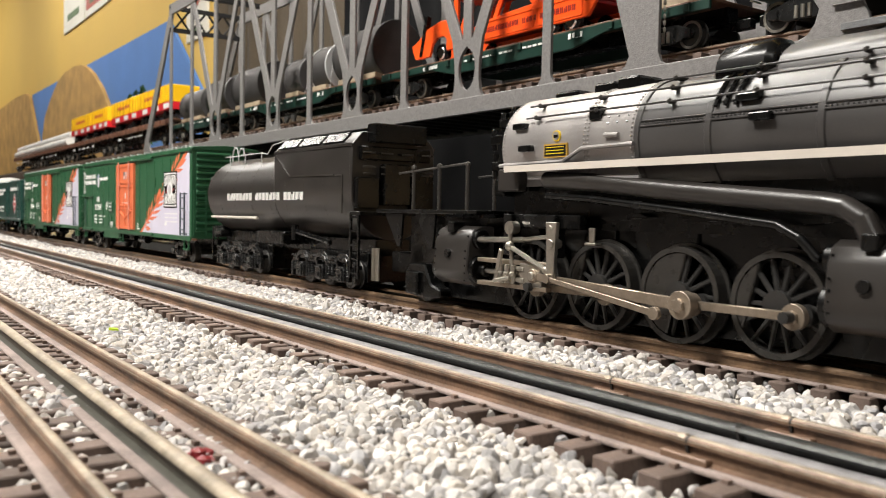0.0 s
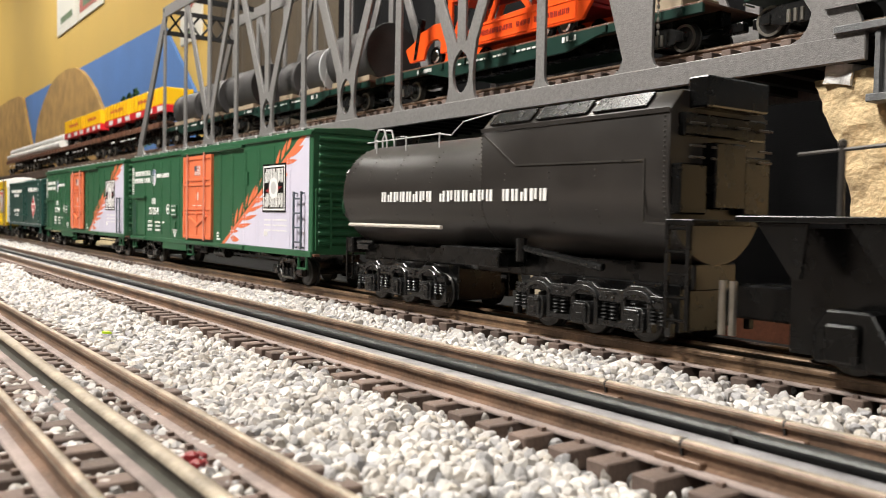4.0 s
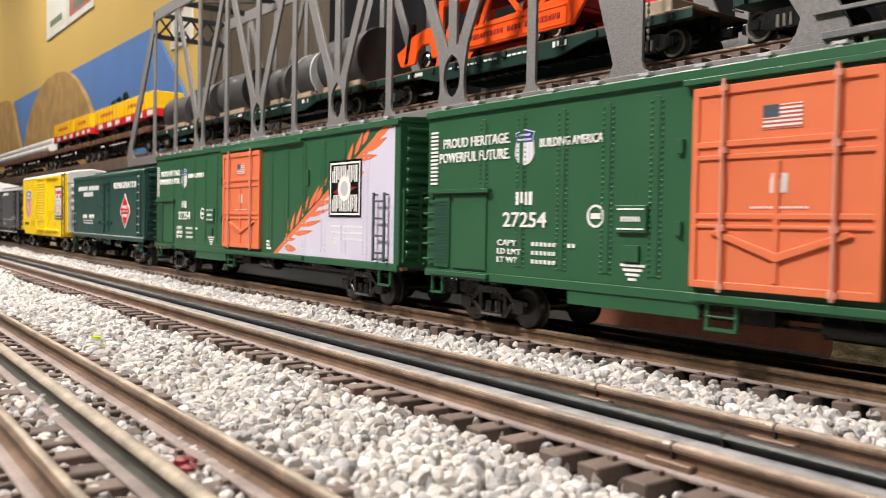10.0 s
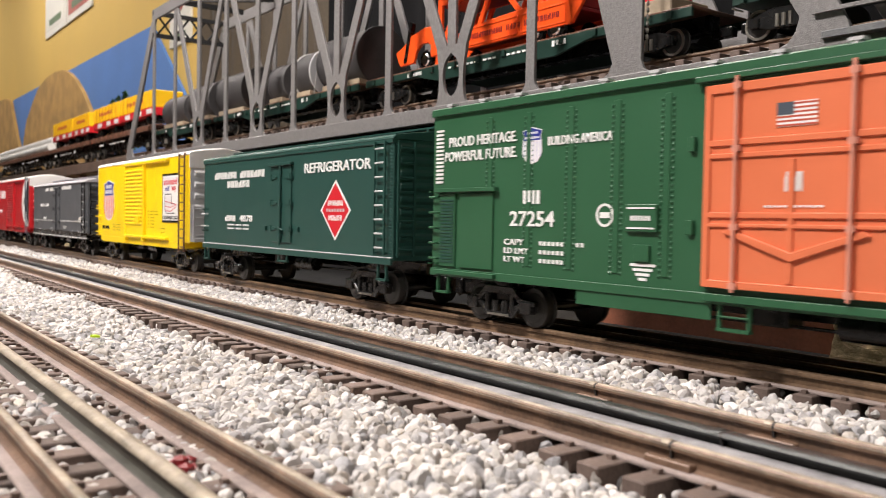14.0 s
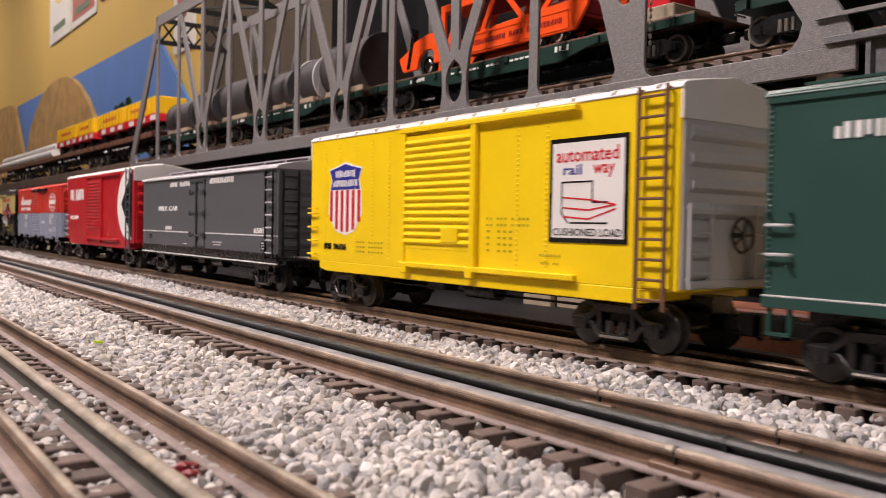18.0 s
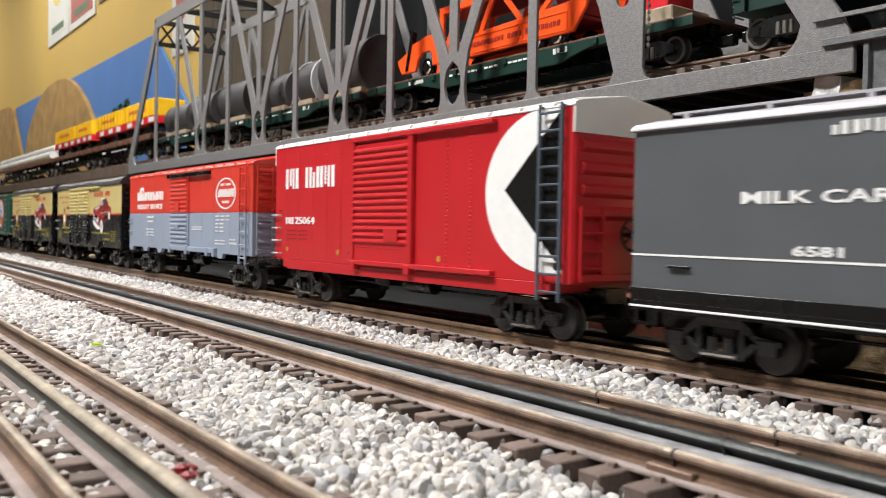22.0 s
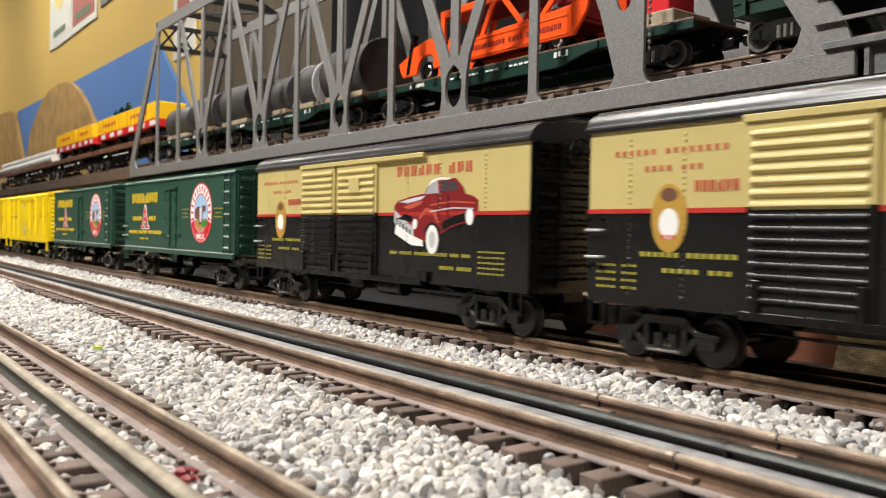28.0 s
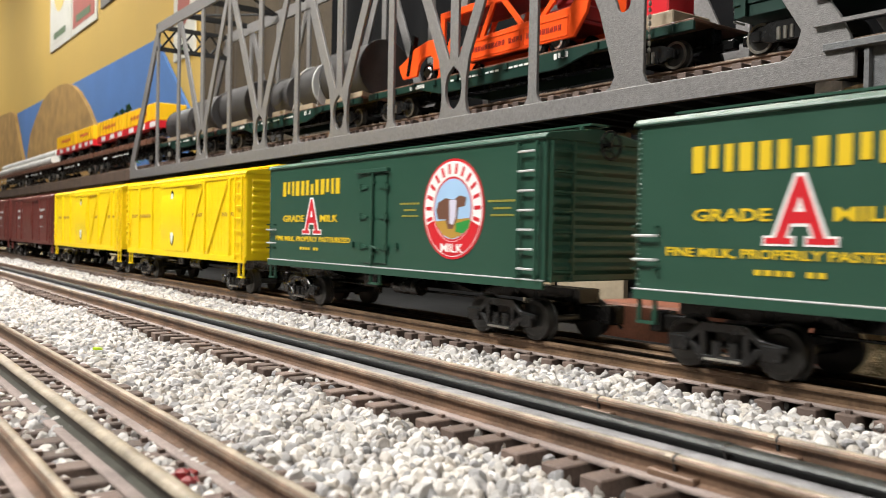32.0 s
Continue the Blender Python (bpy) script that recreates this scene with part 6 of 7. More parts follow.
def locomotive():
    ob, h = car("steam_locomotive", "large black articulated steam locomotive with a silver smokebox", -405, 150, "locomotive")
    extra = CARS[-1][3]
    zc, R = 75.5, 23.5

    def skin(x, z, lift=0.0):
        return (x, -math.sqrt((R + lift) ** 2 - (z - zc) ** 2), z)
    bm = B()
    ring_at(bm, -171.5, -91.5, R, zc)
    part("smokebox", bm, "smokebox", ob, "dull silver graphite smokebox", 1.0, True)
    bm = B()
    ring_at(bm, -91.5, 215, R - 0.2, zc)
    part("boiler_shell", bm, "boiler", ob, "satin black boiler shell", 0.3, True)
    for x in (-91.5, -59.5, -18, 30, 80, 130):
        bm = B()
        ring_at(bm, x - 1.3, x + 1.3, R + 0.35, zc)
        part("boiler_band", bm, "boiler", ob, "", 0.2, True)
    bm = B()
    ring_at(bm, -174.5, -171.5, R - 3, zc)
    ring_at(bm, -177, -174.5, R - 11, zc)
    part("smokebox_door", bm, "smokebox", ob, "", 0.6, True)
    for y, z, a in ((-14, 88, 5), (-19, 80, 5), (-18, 68, 6), (-8, 92, 4), (0, 76, 8), (12, 88, 6), (14, 64, 6)):
        bm = B()
        rod(bm, (-181.5, y, z - a), (-181.5, y, z + a), 1.4, seg=8)
        box(bm, -182.5, -174, y - 2, y + 2, z - 2, z + 2)
        part("door_fitting", bm, "black", ob, "", 0.3)
    bm = B()
    box(bm, -178, -171, -22, 22, 54, 62)
    part("front_bracket", bm, "black", ob, "", 0.8)
    # rivets round the smokebox and along the seams
    bm = B()
    for x in (-169.5, -119, -117, -94):
        for a in np.linspace(-1.45, 0.6, 30):
            ball(bm, (x, -R * math.cos(a), zc - R * math.sin(a)), 0.55, 1)
    tagged(part("rivets", bm, "smokebox", ob), "", "", "", "stuff")
    bm = B()
    for z in (80.4,):
        for x in np.arange(-88, 60, 1.7):
            ball(bm, skin(x, z), 0.42, 1)
    tagged(part("seam_rivets", bm, "boiler", ob), "", "", "", "stuff")
    bm = B()
    for z in (79.4, 81.4):
        rod(bm, skin(-90, z), skin(60, z), 0.35, seg=6)
    part("seam_strip", bm, "boiler", ob)
    # plates on the smokebox
    bm = B()
    prism(bm, [(-142, 69.8), (-128, 69.8), (-128, 75.6), (-142, 75.6)], -R - 0.6, -R + 3)
    pl = part("builder_plate", bm, "print_gold", ob, "yellow edged black number plate")
    bm = B()
    prism(bm, [(-141.4, 70.5), (-128.6, 70.5), (-128.6, 74.9), (-141.4, 74.9)], -R - 0.8, -R)
    part("plate_face", bm, "print_black", pl)
    for z in (71.2, 72.5, 73.8):
        bars(pl, (9,), -140.5, -129.5, z, z + 0.6, "print_yellow", 1.0, 0.2, -R)
    bm = B()
    rod(bm, (-134.8, -R + 1, 78.8), (-134.8, -R - 0.4, 78.8), 2.3, seg=20)
    bd = part("round_badge", bm, "print_yellow", ob, "small round badge with a yellow rim")
    bm = B()
    rod(bm, (-134.8, -R + 1, 78.8), (-134.8, -R - 0.6, 78.8), 1.8, seg=20)
    part("badge_face", bm, "smokebox", bd)
    bm = B()
    box(bm, -136, -133.6, -R - 0.8, -R, 78.0, 79.2)
    part("badge_mark", bm, "print_black", bd)
    # running board, its edge highlight painted off-white, and the pipe along the smokebox
    bm = B()
    box(bm, -161, 215, -29.5, -18, 64.8, 66.2)
    box(bm, -161, 215, 18, 29.5, 64.8, 66.2)
    part("running_board", bm, "black", ob)
    bm = B()
    # off-white strip paints the highlight along the dark board's edge
    box(bm, -161, 215, -30.2, -29.4, 64.1, 66.9)
    part("board_edge", bm, "edge_white", ob, "running board edge with its highlight painted in off-white")
    bm = B()
    pts = [(-171, -24.2, 67.6), (-130, -24.4, 68), (-119, -24.6, 72.8), (-92, -24.4, 73.2)]
    for a, b in zip(pts, pts[1:]):
        rod(bm, a, b, 0.9, seg=8)
    part("smokebox_pipe", bm, "smokebox", ob)
    bm = B()
    prism(bm, [(-171.5, 56), (-158, 56), (-157, 59), (-157, 66), (-171.5, 66)], -R - 1.5, -R + 4)
    part("saddle_plate", bm, "tank", ob, "", 0.6)
    bm = B()
    rod(bm, (-148, -27, 61.6), (-86, -27, 60.6), 0.8, seg=8)
    part("oil_pipe", bm, "light_grey", ob)
    # handrails
    for z, x0 in ((93.2, -157), (87.6, -155), (97.5, -88)):
        bm = B()
        rod(bm, skin(x0, z, 2.2), skin(60, z, 2.2), 0.42, seg=8)
        for x in range(x0 + 6, 60, 36):
            a, b = Vector(skin(x, z, 2.2)), Vector(skin(x, z, -0.5))
            rod(bm, a, b, 0.9, seg=6)
            ball(bm, skin(x, z, 2.2), 1.2, 1)
        part("handrail", bm, "tank", ob)
    for x, z in ((-159, 84.5), (-153, 74.5), (-44, 86), (-38, 79)):
        bm = B()
        q = skin(x, z, 0)
        box(bm, x - 4, x + 4, q[1] - 2.6, q[1] + 3, z - 1.4, z + 1.2)
        part("boiler_step", bm, "black", ob, "", 0.4)
    bm = B()
    for x in (-107, -102, -97):
        for z in (82, 84.5):
            ball(bm, skin(x, z), 0.6, 1)
    box(bm, -117, -111, -R + 0.6, -R + 6, 84, 89)
    part("rail_bracket", bm, "black", ob, "", 0.4)
    bm = B()
    rod(bm, skin(-107, 77.4, 0.6), skin(-100, 77, 0.6), 1.0, seg=8)
    part("smokebox_valve", bm, "smokebox", ob, "", 0, True)
    # pipe manifolds over the boiler
    for x in (-57, -53, -49):
        bm = B()
        pp = [skin(x, z, 0.8) for z in (98, 94, 89, 84)]
        for a, b in zip(pp, pp[1:]):
            rod(bm, a, b, 0.8, seg=6)
        part("sand_pipe", bm, "black", ob)
    for x0, x1, w, z in ((-155, -140, 7, 98.5), (-130, -117, 8, 99.5), (-117, -104, 8, 100.5)):
        bm = B()
        box(bm, x0, x1 - 1, -w, w, 92, z + 2)
        part("stack_box", bm, "black", ob, "", 1.2)
    bm = B()
    prism(bm, [(-13, 92), (-12, 101), (-9, 106), (-4, 108), (4, 108), (9, 106), (12, 101), (13, 92)], -67, -44, "x")
    part("sand_dome", bm, "black", ob, "glossy black sand dome", 2.0, True)
    bm = B()
    prism(bm, [(-12, 92), (-11, 99), (-7, 104), (0, 106), (7, 104), (11, 99), (12, 92)], -44, 40, "x")
    part("boiler_casing", bm, "boiler", ob, "", 3.0, True)
    # steam pipes to the rear cylinders
    for dz, r, x1 in ((0, 3.6, -14), (-6.6, 1.5, -30)):
        bm = B()
        pts = [(-139, -24.5, 60.5 + dz), (-112, -25.5, 59 + dz), (-70, -26, 55 + dz), (x1, -26, 50.5 + dz)]
        if dz == 0:
            pts += [(-8, -26, 49.5), (-2, -26, 46), (1, -26, 40), (1, -26, 34)]
        else:
            pts += [(-22, -26, 40), (-16, -26, 34)]
        for a, b in zip(pts, pts[1:]):
            rod(bm, a, b, r, seg=14)
            ball(bm, b, r, 2)
        part("steam_pipe", bm, "tank" if dz == 0 else "black", ob, "thick black steam pipe" if dz == 0 else "", 0, True)
    # silver sanding bracket over the second wheel
    bm = B()
    prism(bm, [(-114.4, 35), (-111.6, 35), (-111.4, 41), (-114.6, 41)], -24, -23)
    box(bm, -116, -110, -25, -21, 34, 35.1)
    part("sanding_bracket", bm, "steel", ob, "dull silver bracket", 0.3)
    # frames and ashpan fill the inside
    bm = B()
    box(bm, -262, 210, -12, 12, 3.2, 44)
    box(bm, -170, 210, -16, 16, 40, 60)
    part("main_frame", bm, "black", ob)
    for x in DRIVERS[:4]:
        bm = B()
        box(bm, x - 3, x + 3, -13.5, -11, 30, 42)
        box(bm, x - 9, x + 9, -14, -11, 40, 43)
        part("spring_hanger", bm, "black", ob, "", 0.4)
    bm = B()
    for x in (-100, -60, -20):
        prism(bm, [(x - 12, 45), (x + 8, 47), (x + 12, 45.6), (x - 8, 43.8)], -20, -16)
    part("equalizer_beam", bm, "black", ob)
    # cylinders
    for x0, x1 in ((-211, -184), (-10, 26)):
        bm = B()
        prof = [(-16, 12.5), (-27, 12.5), (-31, 15), (-32.5, 20), (-31.8, 27), (-31.2, 33), (-29, 38), (-25, 40), (-16, 40)]
        prism(bm, [(-y, z) for y, z in prof], x0, x1, "x")
        part("cylinder_block", bm, "black", ob, "satin black steam cylinder", 0.6, True)
        bm = B()
        prism(bm, prof, x0, x1, "x")
        cy = part("cylinder_block", bm, "tank", ob, "satin black steam cylinder", 0.6, True)
        for z, r in ((20, 6.6), (34, 4.6)):
            bm = B()
            rod(bm, (x0 - 2.5, -25, z), (x1 + 2.5, -25, z), r, seg=22)
            rod(bm, (x1 + 2, -25, z), (x1 + 6, -25, z), r * 0.45, seg=12)
            part("cylinder_head", bm, "black", cy, "", 0.4, True)
        bm = B()
        for x in (x0 + 1.5, x1 - 1.5):
            for z in np.arange(15, 38, 3.4):
                ball(bm, (x, -32.2 if z < 30 else -30.5, z), 0.55, 1)
        tagged(part("rivets", bm, "black", cy), "", "", "", "stuff")
        bm = B()
        box(bm, x0 + 10, x0 + 15, -31.5, -24, 37, 42)
        part("valve_cover", bm, "black", cy, "", 0.5)
        bm = B()
        rod(bm, (x0 + 12, -31, 27), (x0 + 12, -33.2, 27), 2.0, seg=14)
        part("drain_boss", bm, "black", cy)
    # crosshead guides and fixed valve gear
    for z in (25, 14.6):
        bm = B()
        box(bm, -181, -134, -28.5, -24, z - 1, z + 1)
        part("slide_bar", bm, "brass_rod", ob, "tan weathered slide bar", 0.3)
    bm = B()
    rod(bm, (-184, -27, 34), (-150, -27, 35), 1.3, seg=8)
    rod(bm, (-150, -27, 35), (-132, -28, 37), 1.0, seg=8)
    part("valve_rod", bm, "steel", ob)
    bm = B()
    for x in (-162, -134):
        prism(bm, [(x - 2.5, 28), (x + 2.5, 28), (x + 2.5, 46), (x - 2.5, 46)], -27, -20)
    box(bm, -166, -120, -24, -20, 40, 46)
    part("guide_yoke", bm, "black", ob, "", 0.5)
    bm = B()
    rod(bm, (-158, -29, 40), (-158, -25, 40), 3.0, seg=14)
    rod(bm, (-158, -28.5, 40), (-156, -28.5, 24), 1.0, seg=8)
    part("combination_lever", bm, "steel", ob)
    bm = B()
    rod(bm, (-156, -30, 32), (-132, -30, 23), 1.1, seg=8)
    ball(bm, (-156, -30, 32), 2.2, 2)
    ball(bm, (-132, -30, 23), 2.0, 2)
    part("radius_rod", bm, "steel", ob)
    # turning wheels
    axle, sides = driver_meshes()
    for x in DRIVERS:
        ax = part("driving_wheelset", axle, "black", ob, "spoked black driving wheels")
        for tyre, centre, weight, big, spoke in sides:
            part("tyre", tyre, "wheel", ax, "dark steel tyre")
            part("wheel_centre", centre, "black", ax)
            for k in range(14):
                part("spoke", spoke, "black", ax).rotation_euler[1] = 6.2832 * k / 14
            part("counterweight", big if x in (-73, 146) else weight, "black", ax)
        ax.location = Vector((x, 0, DR)) * MM
        CARS[-1][1].append((ax, x, DR))
    # rods: side rod, main rod, crosshead, eccentric rod, keyed in the engine's space
    def pin(t, k=1.0, ph=0.0):
        a = PHASE + ph - run(t) / (DR * MM)
        return CRANK * k * math.cos(a), CRANK * k * math.sin(a)
    rods = []
    rt = [0.1 * k for k in range(61)] + [6.0 + 0.08 * k for k in range(1, 326)]
    for first in (-153, 66):
        bm = B()
        for x in (0, 40, 80):
            prism(bm, [(x + 3, -1.5), (x + 37, -1.5), (x + 37, 1.5), (x + 3, 1.5)], -25.5, -23.4)
        for x in (0, 40, 80, 120):
            rod(bm, (x, -26, 0), (x, -23, 0), 4.2, seg=18)
            rod(bm, (x, -27.2, 0), (x, -25.5, 0), 2.3, seg=6)
        sr = part("side_rod", bm, "brass_rod", ob, "tan weathered side rod", 0.2, True)
        extra.append((sr, [(t, pose((first + pin(t)[0]) * MM, 0, (DR + pin(t)[1]) * MM)) for t in rt]))
        L = 78.0

        def head(t):
            px, pz = pin(t)
            return first + 80 + px - math.sqrt(L * L - (DR + pz - 20) ** 2), math.degrees(math.atan2(DR + pz - 20, math.sqrt(L * L - (DR + pz - 20) ** 2)))
        bm = B()
        prism(bm, [(2, -1.6), (L - 3, -2.2), (L - 3, 2.2), (2, 1.6)], -29.6, -27.6)
        rod(bm, (0, -30, 0), (0, -27, 0), 3.0, seg=16)
        rod(bm, (L, -30.5, 0), (L, -26.5, 0), 5.0, seg=20)
        rod(bm, (L, -32, 0), (L, -30, 0), 2.6, seg=6)
        mr = part("main_rod", bm, "brass_rod", ob, "tan weathered main rod", 0.2, True)
        extra.append((mr, [(t, pose(head(t)[0] * MM, 0, 20 * MM, 0, -head(t)[1], 0)) for t in rt]))
        bm = B()
        box(bm, -9, 5, -29, -24, -5, 5)
        rod(bm, (-42, -25, 0), (-8, -25, 0), 1.4, seg=10)
        rod(bm, (0, -31, 0), (0, -28, 0), 2.0, seg=10)
        ch = part("crosshead", bm, "steel", ob, "bright steel crosshead and piston rod", 0.4)
        extra.append((ch, [(t, pose(head(t)[0] * MM, 0, 20 * MM)) for t in rt]))
        bm = B()
        rod(bm, (-22, -28.5, 2.4), (-6, -28.5, 2.4), 1.2, seg=8)
        rod(bm, (-22, -28.5, -2.4), (-6, -28.5, -2.4), 1.2, seg=8)
        for u in (-20, -16, -12):
            rod(bm, (u, -30, -4), (u, -30, 4), 1.3, seg=8)
            ball(bm, (u, -30.4, 0), 1.7, 1)
        prism(bm, [(-24, -4), (-21.5, -4), (-18, 10), (-20, 11)], -31.6, -30.2)
        rod(bm, (-23, -31.8, -3.5), (-12, -31.8, -1.5), 0.9, seg=8)
        lk = tagged(part("crosshead_linkage", bm, "steel", ob, "", 0.2), "small steel bolts and links", "", "", "stuff")
        extra.append((lk, [(t, pose(head(t)[0] * MM, 0, 20 * MM)) for t in rt]))
        E = 57.0

        def ecc(t):
            px, pz = pin(t, 0.62, -1.3)
            return first + 80 + px, DR + pz

        def foot(t):
            x, z = ecc(t)
            return x - math.sqrt(E * E - (20 - z) ** 2), math.degrees(math.atan2(20 - z, E))
        bm = B()
        prism(bm, [(-E, -0.9), (0, -1.3), (0, 1.3), (-E, 0.9)], -33, -31.8)
        rod(bm, (0, -33.4, 0), (0, -31.4, 0), 2.4, seg=14)
        rod(bm, (-E, -33.4, 0), (-E, -30, 0), 2.0, seg=12)
        er = part("eccentric_rod", bm, "brass_rod", ob, "", 0.15)
        extra.append((er, [(t, pose(ecc(t)[0] * MM, 0, ecc(t)[1] * MM, 0, foot(t)[1], 0)) for t in rt]))
        bm = B()
        prism(bm, [(-3.2, 9), (3.2, 9), (2.6, 0), (2.2, -15.5), (-2.2, -15.5), (-2.6, 0)], -31.2, -29)
        rod(bm, (0, -31.8, 0), (0, -26, 0), 2.0, seg=12)
        rod(bm, (0, -31.8, 6.5), (0, -31, 6.5), 1.2, seg=8)
        el = part("expansion_link", bm, "steel", ob, "bright steel expansion link", 0.3)
        extra.append((el, [(t, pose((first + 24) * MM, 0, 34 * MM, 0, -math.degrees(math.asin(max(-0.8, min(0.8, (foot(t)[0] - first - 24) / 14.0)))), 0)) for t in rt]))
    # walkway in front of the smokebox
    bm = B()
    box(bm, -273, -183, -28, 28, 45.6, 47.6)
    part("rear_walkway", bm, "black", ob, "dark walkway deck", 0.3)
    for s in (-1, 1):
        bm = B()
        for x in (-238, -215, -192):
            rod(bm, (x, s * 26.5, 47), (x, s * 26.5, 69), 1.0, seg=8)
            ball(bm, (x, s * 26.5, 69), 1.6, 1)
        rod(bm, (-252, s * 26.5, 66.5), (-192, s * 26.5, 69.5), 0.6, seg=8)
        part("walkway_rail", bm, "bead", ob, "thin dark walkway railing")
        bm = B()
        for x in (-266, -236):
            prism(bm, [(x, 45.6), (x + 18, 45.6), (x + 16, 28), (x + 13, 28)], s * 26 - 0.8, s * 26 + 0.8)
        part("deck_bracket", bm, "black", ob, "", 0.3)
    bm = B()
    prism(bm, [(-246, 4), (-246, 14), (-242, 20), (-228, 20), (-222, 10), (-214, 8), (-214, 4), (-226, 2.5)], -26, -18)
    part("trailing_truck", bm, "black", ob, "", 0.8)
    bm = B()
    prism(bm, [(-246, 4), (-246, 14), (-242, 20), (-228, 20), (-222, 10), (-214, 8), (-214, 4), (-226, 2.5)], 18, 26)
    part("trailing_truck", bm, "black", ob, "", 0.8)
    bm = B()
    box(bm, -241, -231, -28.5, -25, 4.5, 16)
    part("journal_box", bm, "black", ob, "", 0.8)
    wheelset(ob, -236, 9.0)
    bm = B()
    box(bm, -285, -262, -10, 10, 12, 24)
    part("drawbar", bm, "black", ob, "", 0.8)
    # cab at the leading end
    bm = B()
    prism(bm, [(-28.5, 30), (28.5, 30), (28.5, 88), (20, 104), (-20, 104), (-28.5, 88)], 205, 262, "x")
    cb = part("cab", bm, "black", ob, "", 1.0)
    for x in (216, 238):
        bm = B()
        box(bm, x, x + 15, -29.2, -28, 70, 86)
        part("cab_window", bm, "light_grey", cb)
    bm = B()
    prism(bm, [(-26, 6), (26, 6), (22, 30), (-22, 30)], 258, 277, "x")
    part("pilot", bm, "black", ob, "", 0.8)


tender()
locomotive()


# ---- scenery under and behind the bridge ----
def lumpy(name, mat, label, category, x0, x1, y0, y1, height, nx, ny, amp, seed, kind="", base=-14.0, lean=0.0, grain=1.0):
    """A rough carved mass: a grid block whose sides and top are broken up."""
    bm = B()
    box(bm, x0, x1, y0, y1, base, height)
    bmesh.ops.subdivide_edges(bm, edges=bm.edges, cuts=nx, use_grid_fill=True)
    cx, cy = (x0 + x1) / 2 * MM, (y0 + y1) / 2 * MM
    for v in bm.verts:
        p = v.co * 24 + Vector((seed, 0, 0))
        d = Vector((noise.noise(p), noise.noise(p + Vector((9, 3, 1))), noise.noise(p + Vector((1, 8, 5))))) * amp * MM
        d += Vector((noise.noise(p * 4), noise.noise(p * 4 + Vector((4, 2, 7))), 0)) * amp * 0.35 * MM
        d += Vector((noise.noise(p * 9), noise.noise(p * 9 + Vector((2, 6, 3))), noise.noise(p * 9 + Vector((5, 1, 4))))) * amp * 0.16 * grain * MM
        if v.co.z > -10 * MM:
            v.co += d
        v.co.x -= lean * MM * max(0.0, v.co.z / (height * MM)) * max(0.0, (x1 * MM - v.co.x) / ((x1 - x0) * MM))
    return tagged(part(name, bm, mat, None), label, category, "", kind)


lumpy("rock_pier", "rock", "rough cream and ochre plaster rock pier under the bridge end", "rock", -204, -40, 404, 520, 119, 40, 16, 6.0, 3.0, lean=36.0)
M["foil"] = surface("crumpled_pad", (0.66, 0.64, 0.62), 0.45, 0.2, vary=0.2, size=200, bump=0.6, grain=700)
lumpy("crumpled_pad", "foil", "crumpled pale padding between pier and bridge", "padding", -234, -219, 400, 425, 122.5, 10, 8, 6.0, 8.0, base=113.0)
M["red_wood"] = surface("red_brown_wood", (0.23, 0.08, 0.042), 0.6, vary=0.35, size=60, bump=0.3, grain=500)
tagged(solid("wood_block", "red_wood", [(-340, -192, 352, 390, -11, 9)], bevel=1.2), "red-brown stained wood block at the pier's foot", "wood block")
M["pale_wood"] = surface("pale_pine", (0.34, 0.275, 0.19), 0.6, vary=0.25, size=40, bump=0.3, grain=300)
for a, b, y in ((-466, -437, 414), (-436, -374, 419)):
    tagged(solid("pine_support", "pale_wood", [(a, b, y, y + 5, -11, 113)], bevel=0.6), "pale pine board standing under the bridge", "support board")
lumpy("boulder", "rock", "rough pale plaster boulder at the pier's foot", "rock", -188, -30, 346, 408, 13, 24, 12, 5.0, 6.0, base=-13.0, grain=2.0)
M["black_cloth"] = surface("black_cloth", (0.006, 0.006, 0.0065), 0.95, vary=0.3, size=20, bump=0.3, spec=0.1)
M["curtain"] = surface("tan_curtain", (0.06, 0.045, 0.028), 0.85, vary=0.25, size=14, bump=0.5, grain=220)


def drape(name, mat, label, category, x0, x1, y, z0, z1, depth, folds):
    """A hanging cloth in upright folds, with thickness."""
    n = folds * 8
    bm = B()
    pts = [(x0 + (x1 - x0) * k / n, y + depth * math.sin(k / 8 * 6.2832) * (0.6 + 0.4 * math.sin(k * 0.37))) for k in range(n + 1)]
    prism(bm, [*pts, *[(u, v + 3) for u, v in pts[::-1]]], z0, z1, "z")
    return tagged(part(name, bm, mat, None, "", 0, True), label, category)


drape("black_backcloth", "black_cloth", "black cloth hung behind the bridge", "curtain", -1180, 1400, 640, -11, 900, 5, 26)
drape("tan_curtain", "curtain", "brown tan curtain hung in folds against the wall", "curtain", -1900, -1150, 700, -11, 1100, 9, 14)

# painted boards and posters on the wall
board = thing("sky_board", "flat plywood backdrop painted as blue sky", "backdrop board", "", "", (0, 0, 0))
bm = B()
prism(bm, [(-4430, 577), (-2368, 567), (-2105, 350), (-2105, -11), (-4430, -11)], 738, 746)
part("sky_panel", bm, "sky_blue", board)
hill = thing("hill_board", "mottled tan plywood cutout of round hills", "backdrop board")
bm = B()
prism(bm, [(-4110, -11), (-4095, 360), (-4035, 440), (-3915, 503), (-3780, 558), (-3640, 580), (-3480, 584), (-3350, 574), (-3260, 552), (-3180, 522), (-3060, 459), (-2985, 404), (-2940, 372), (-2920, -11)], 722, 736)
part("hill_cutout", bm, "plywood", hill)
hill = thing("hill_board", "mottled tan plywood cutout of a low hill", "backdrop board")
bm = B()
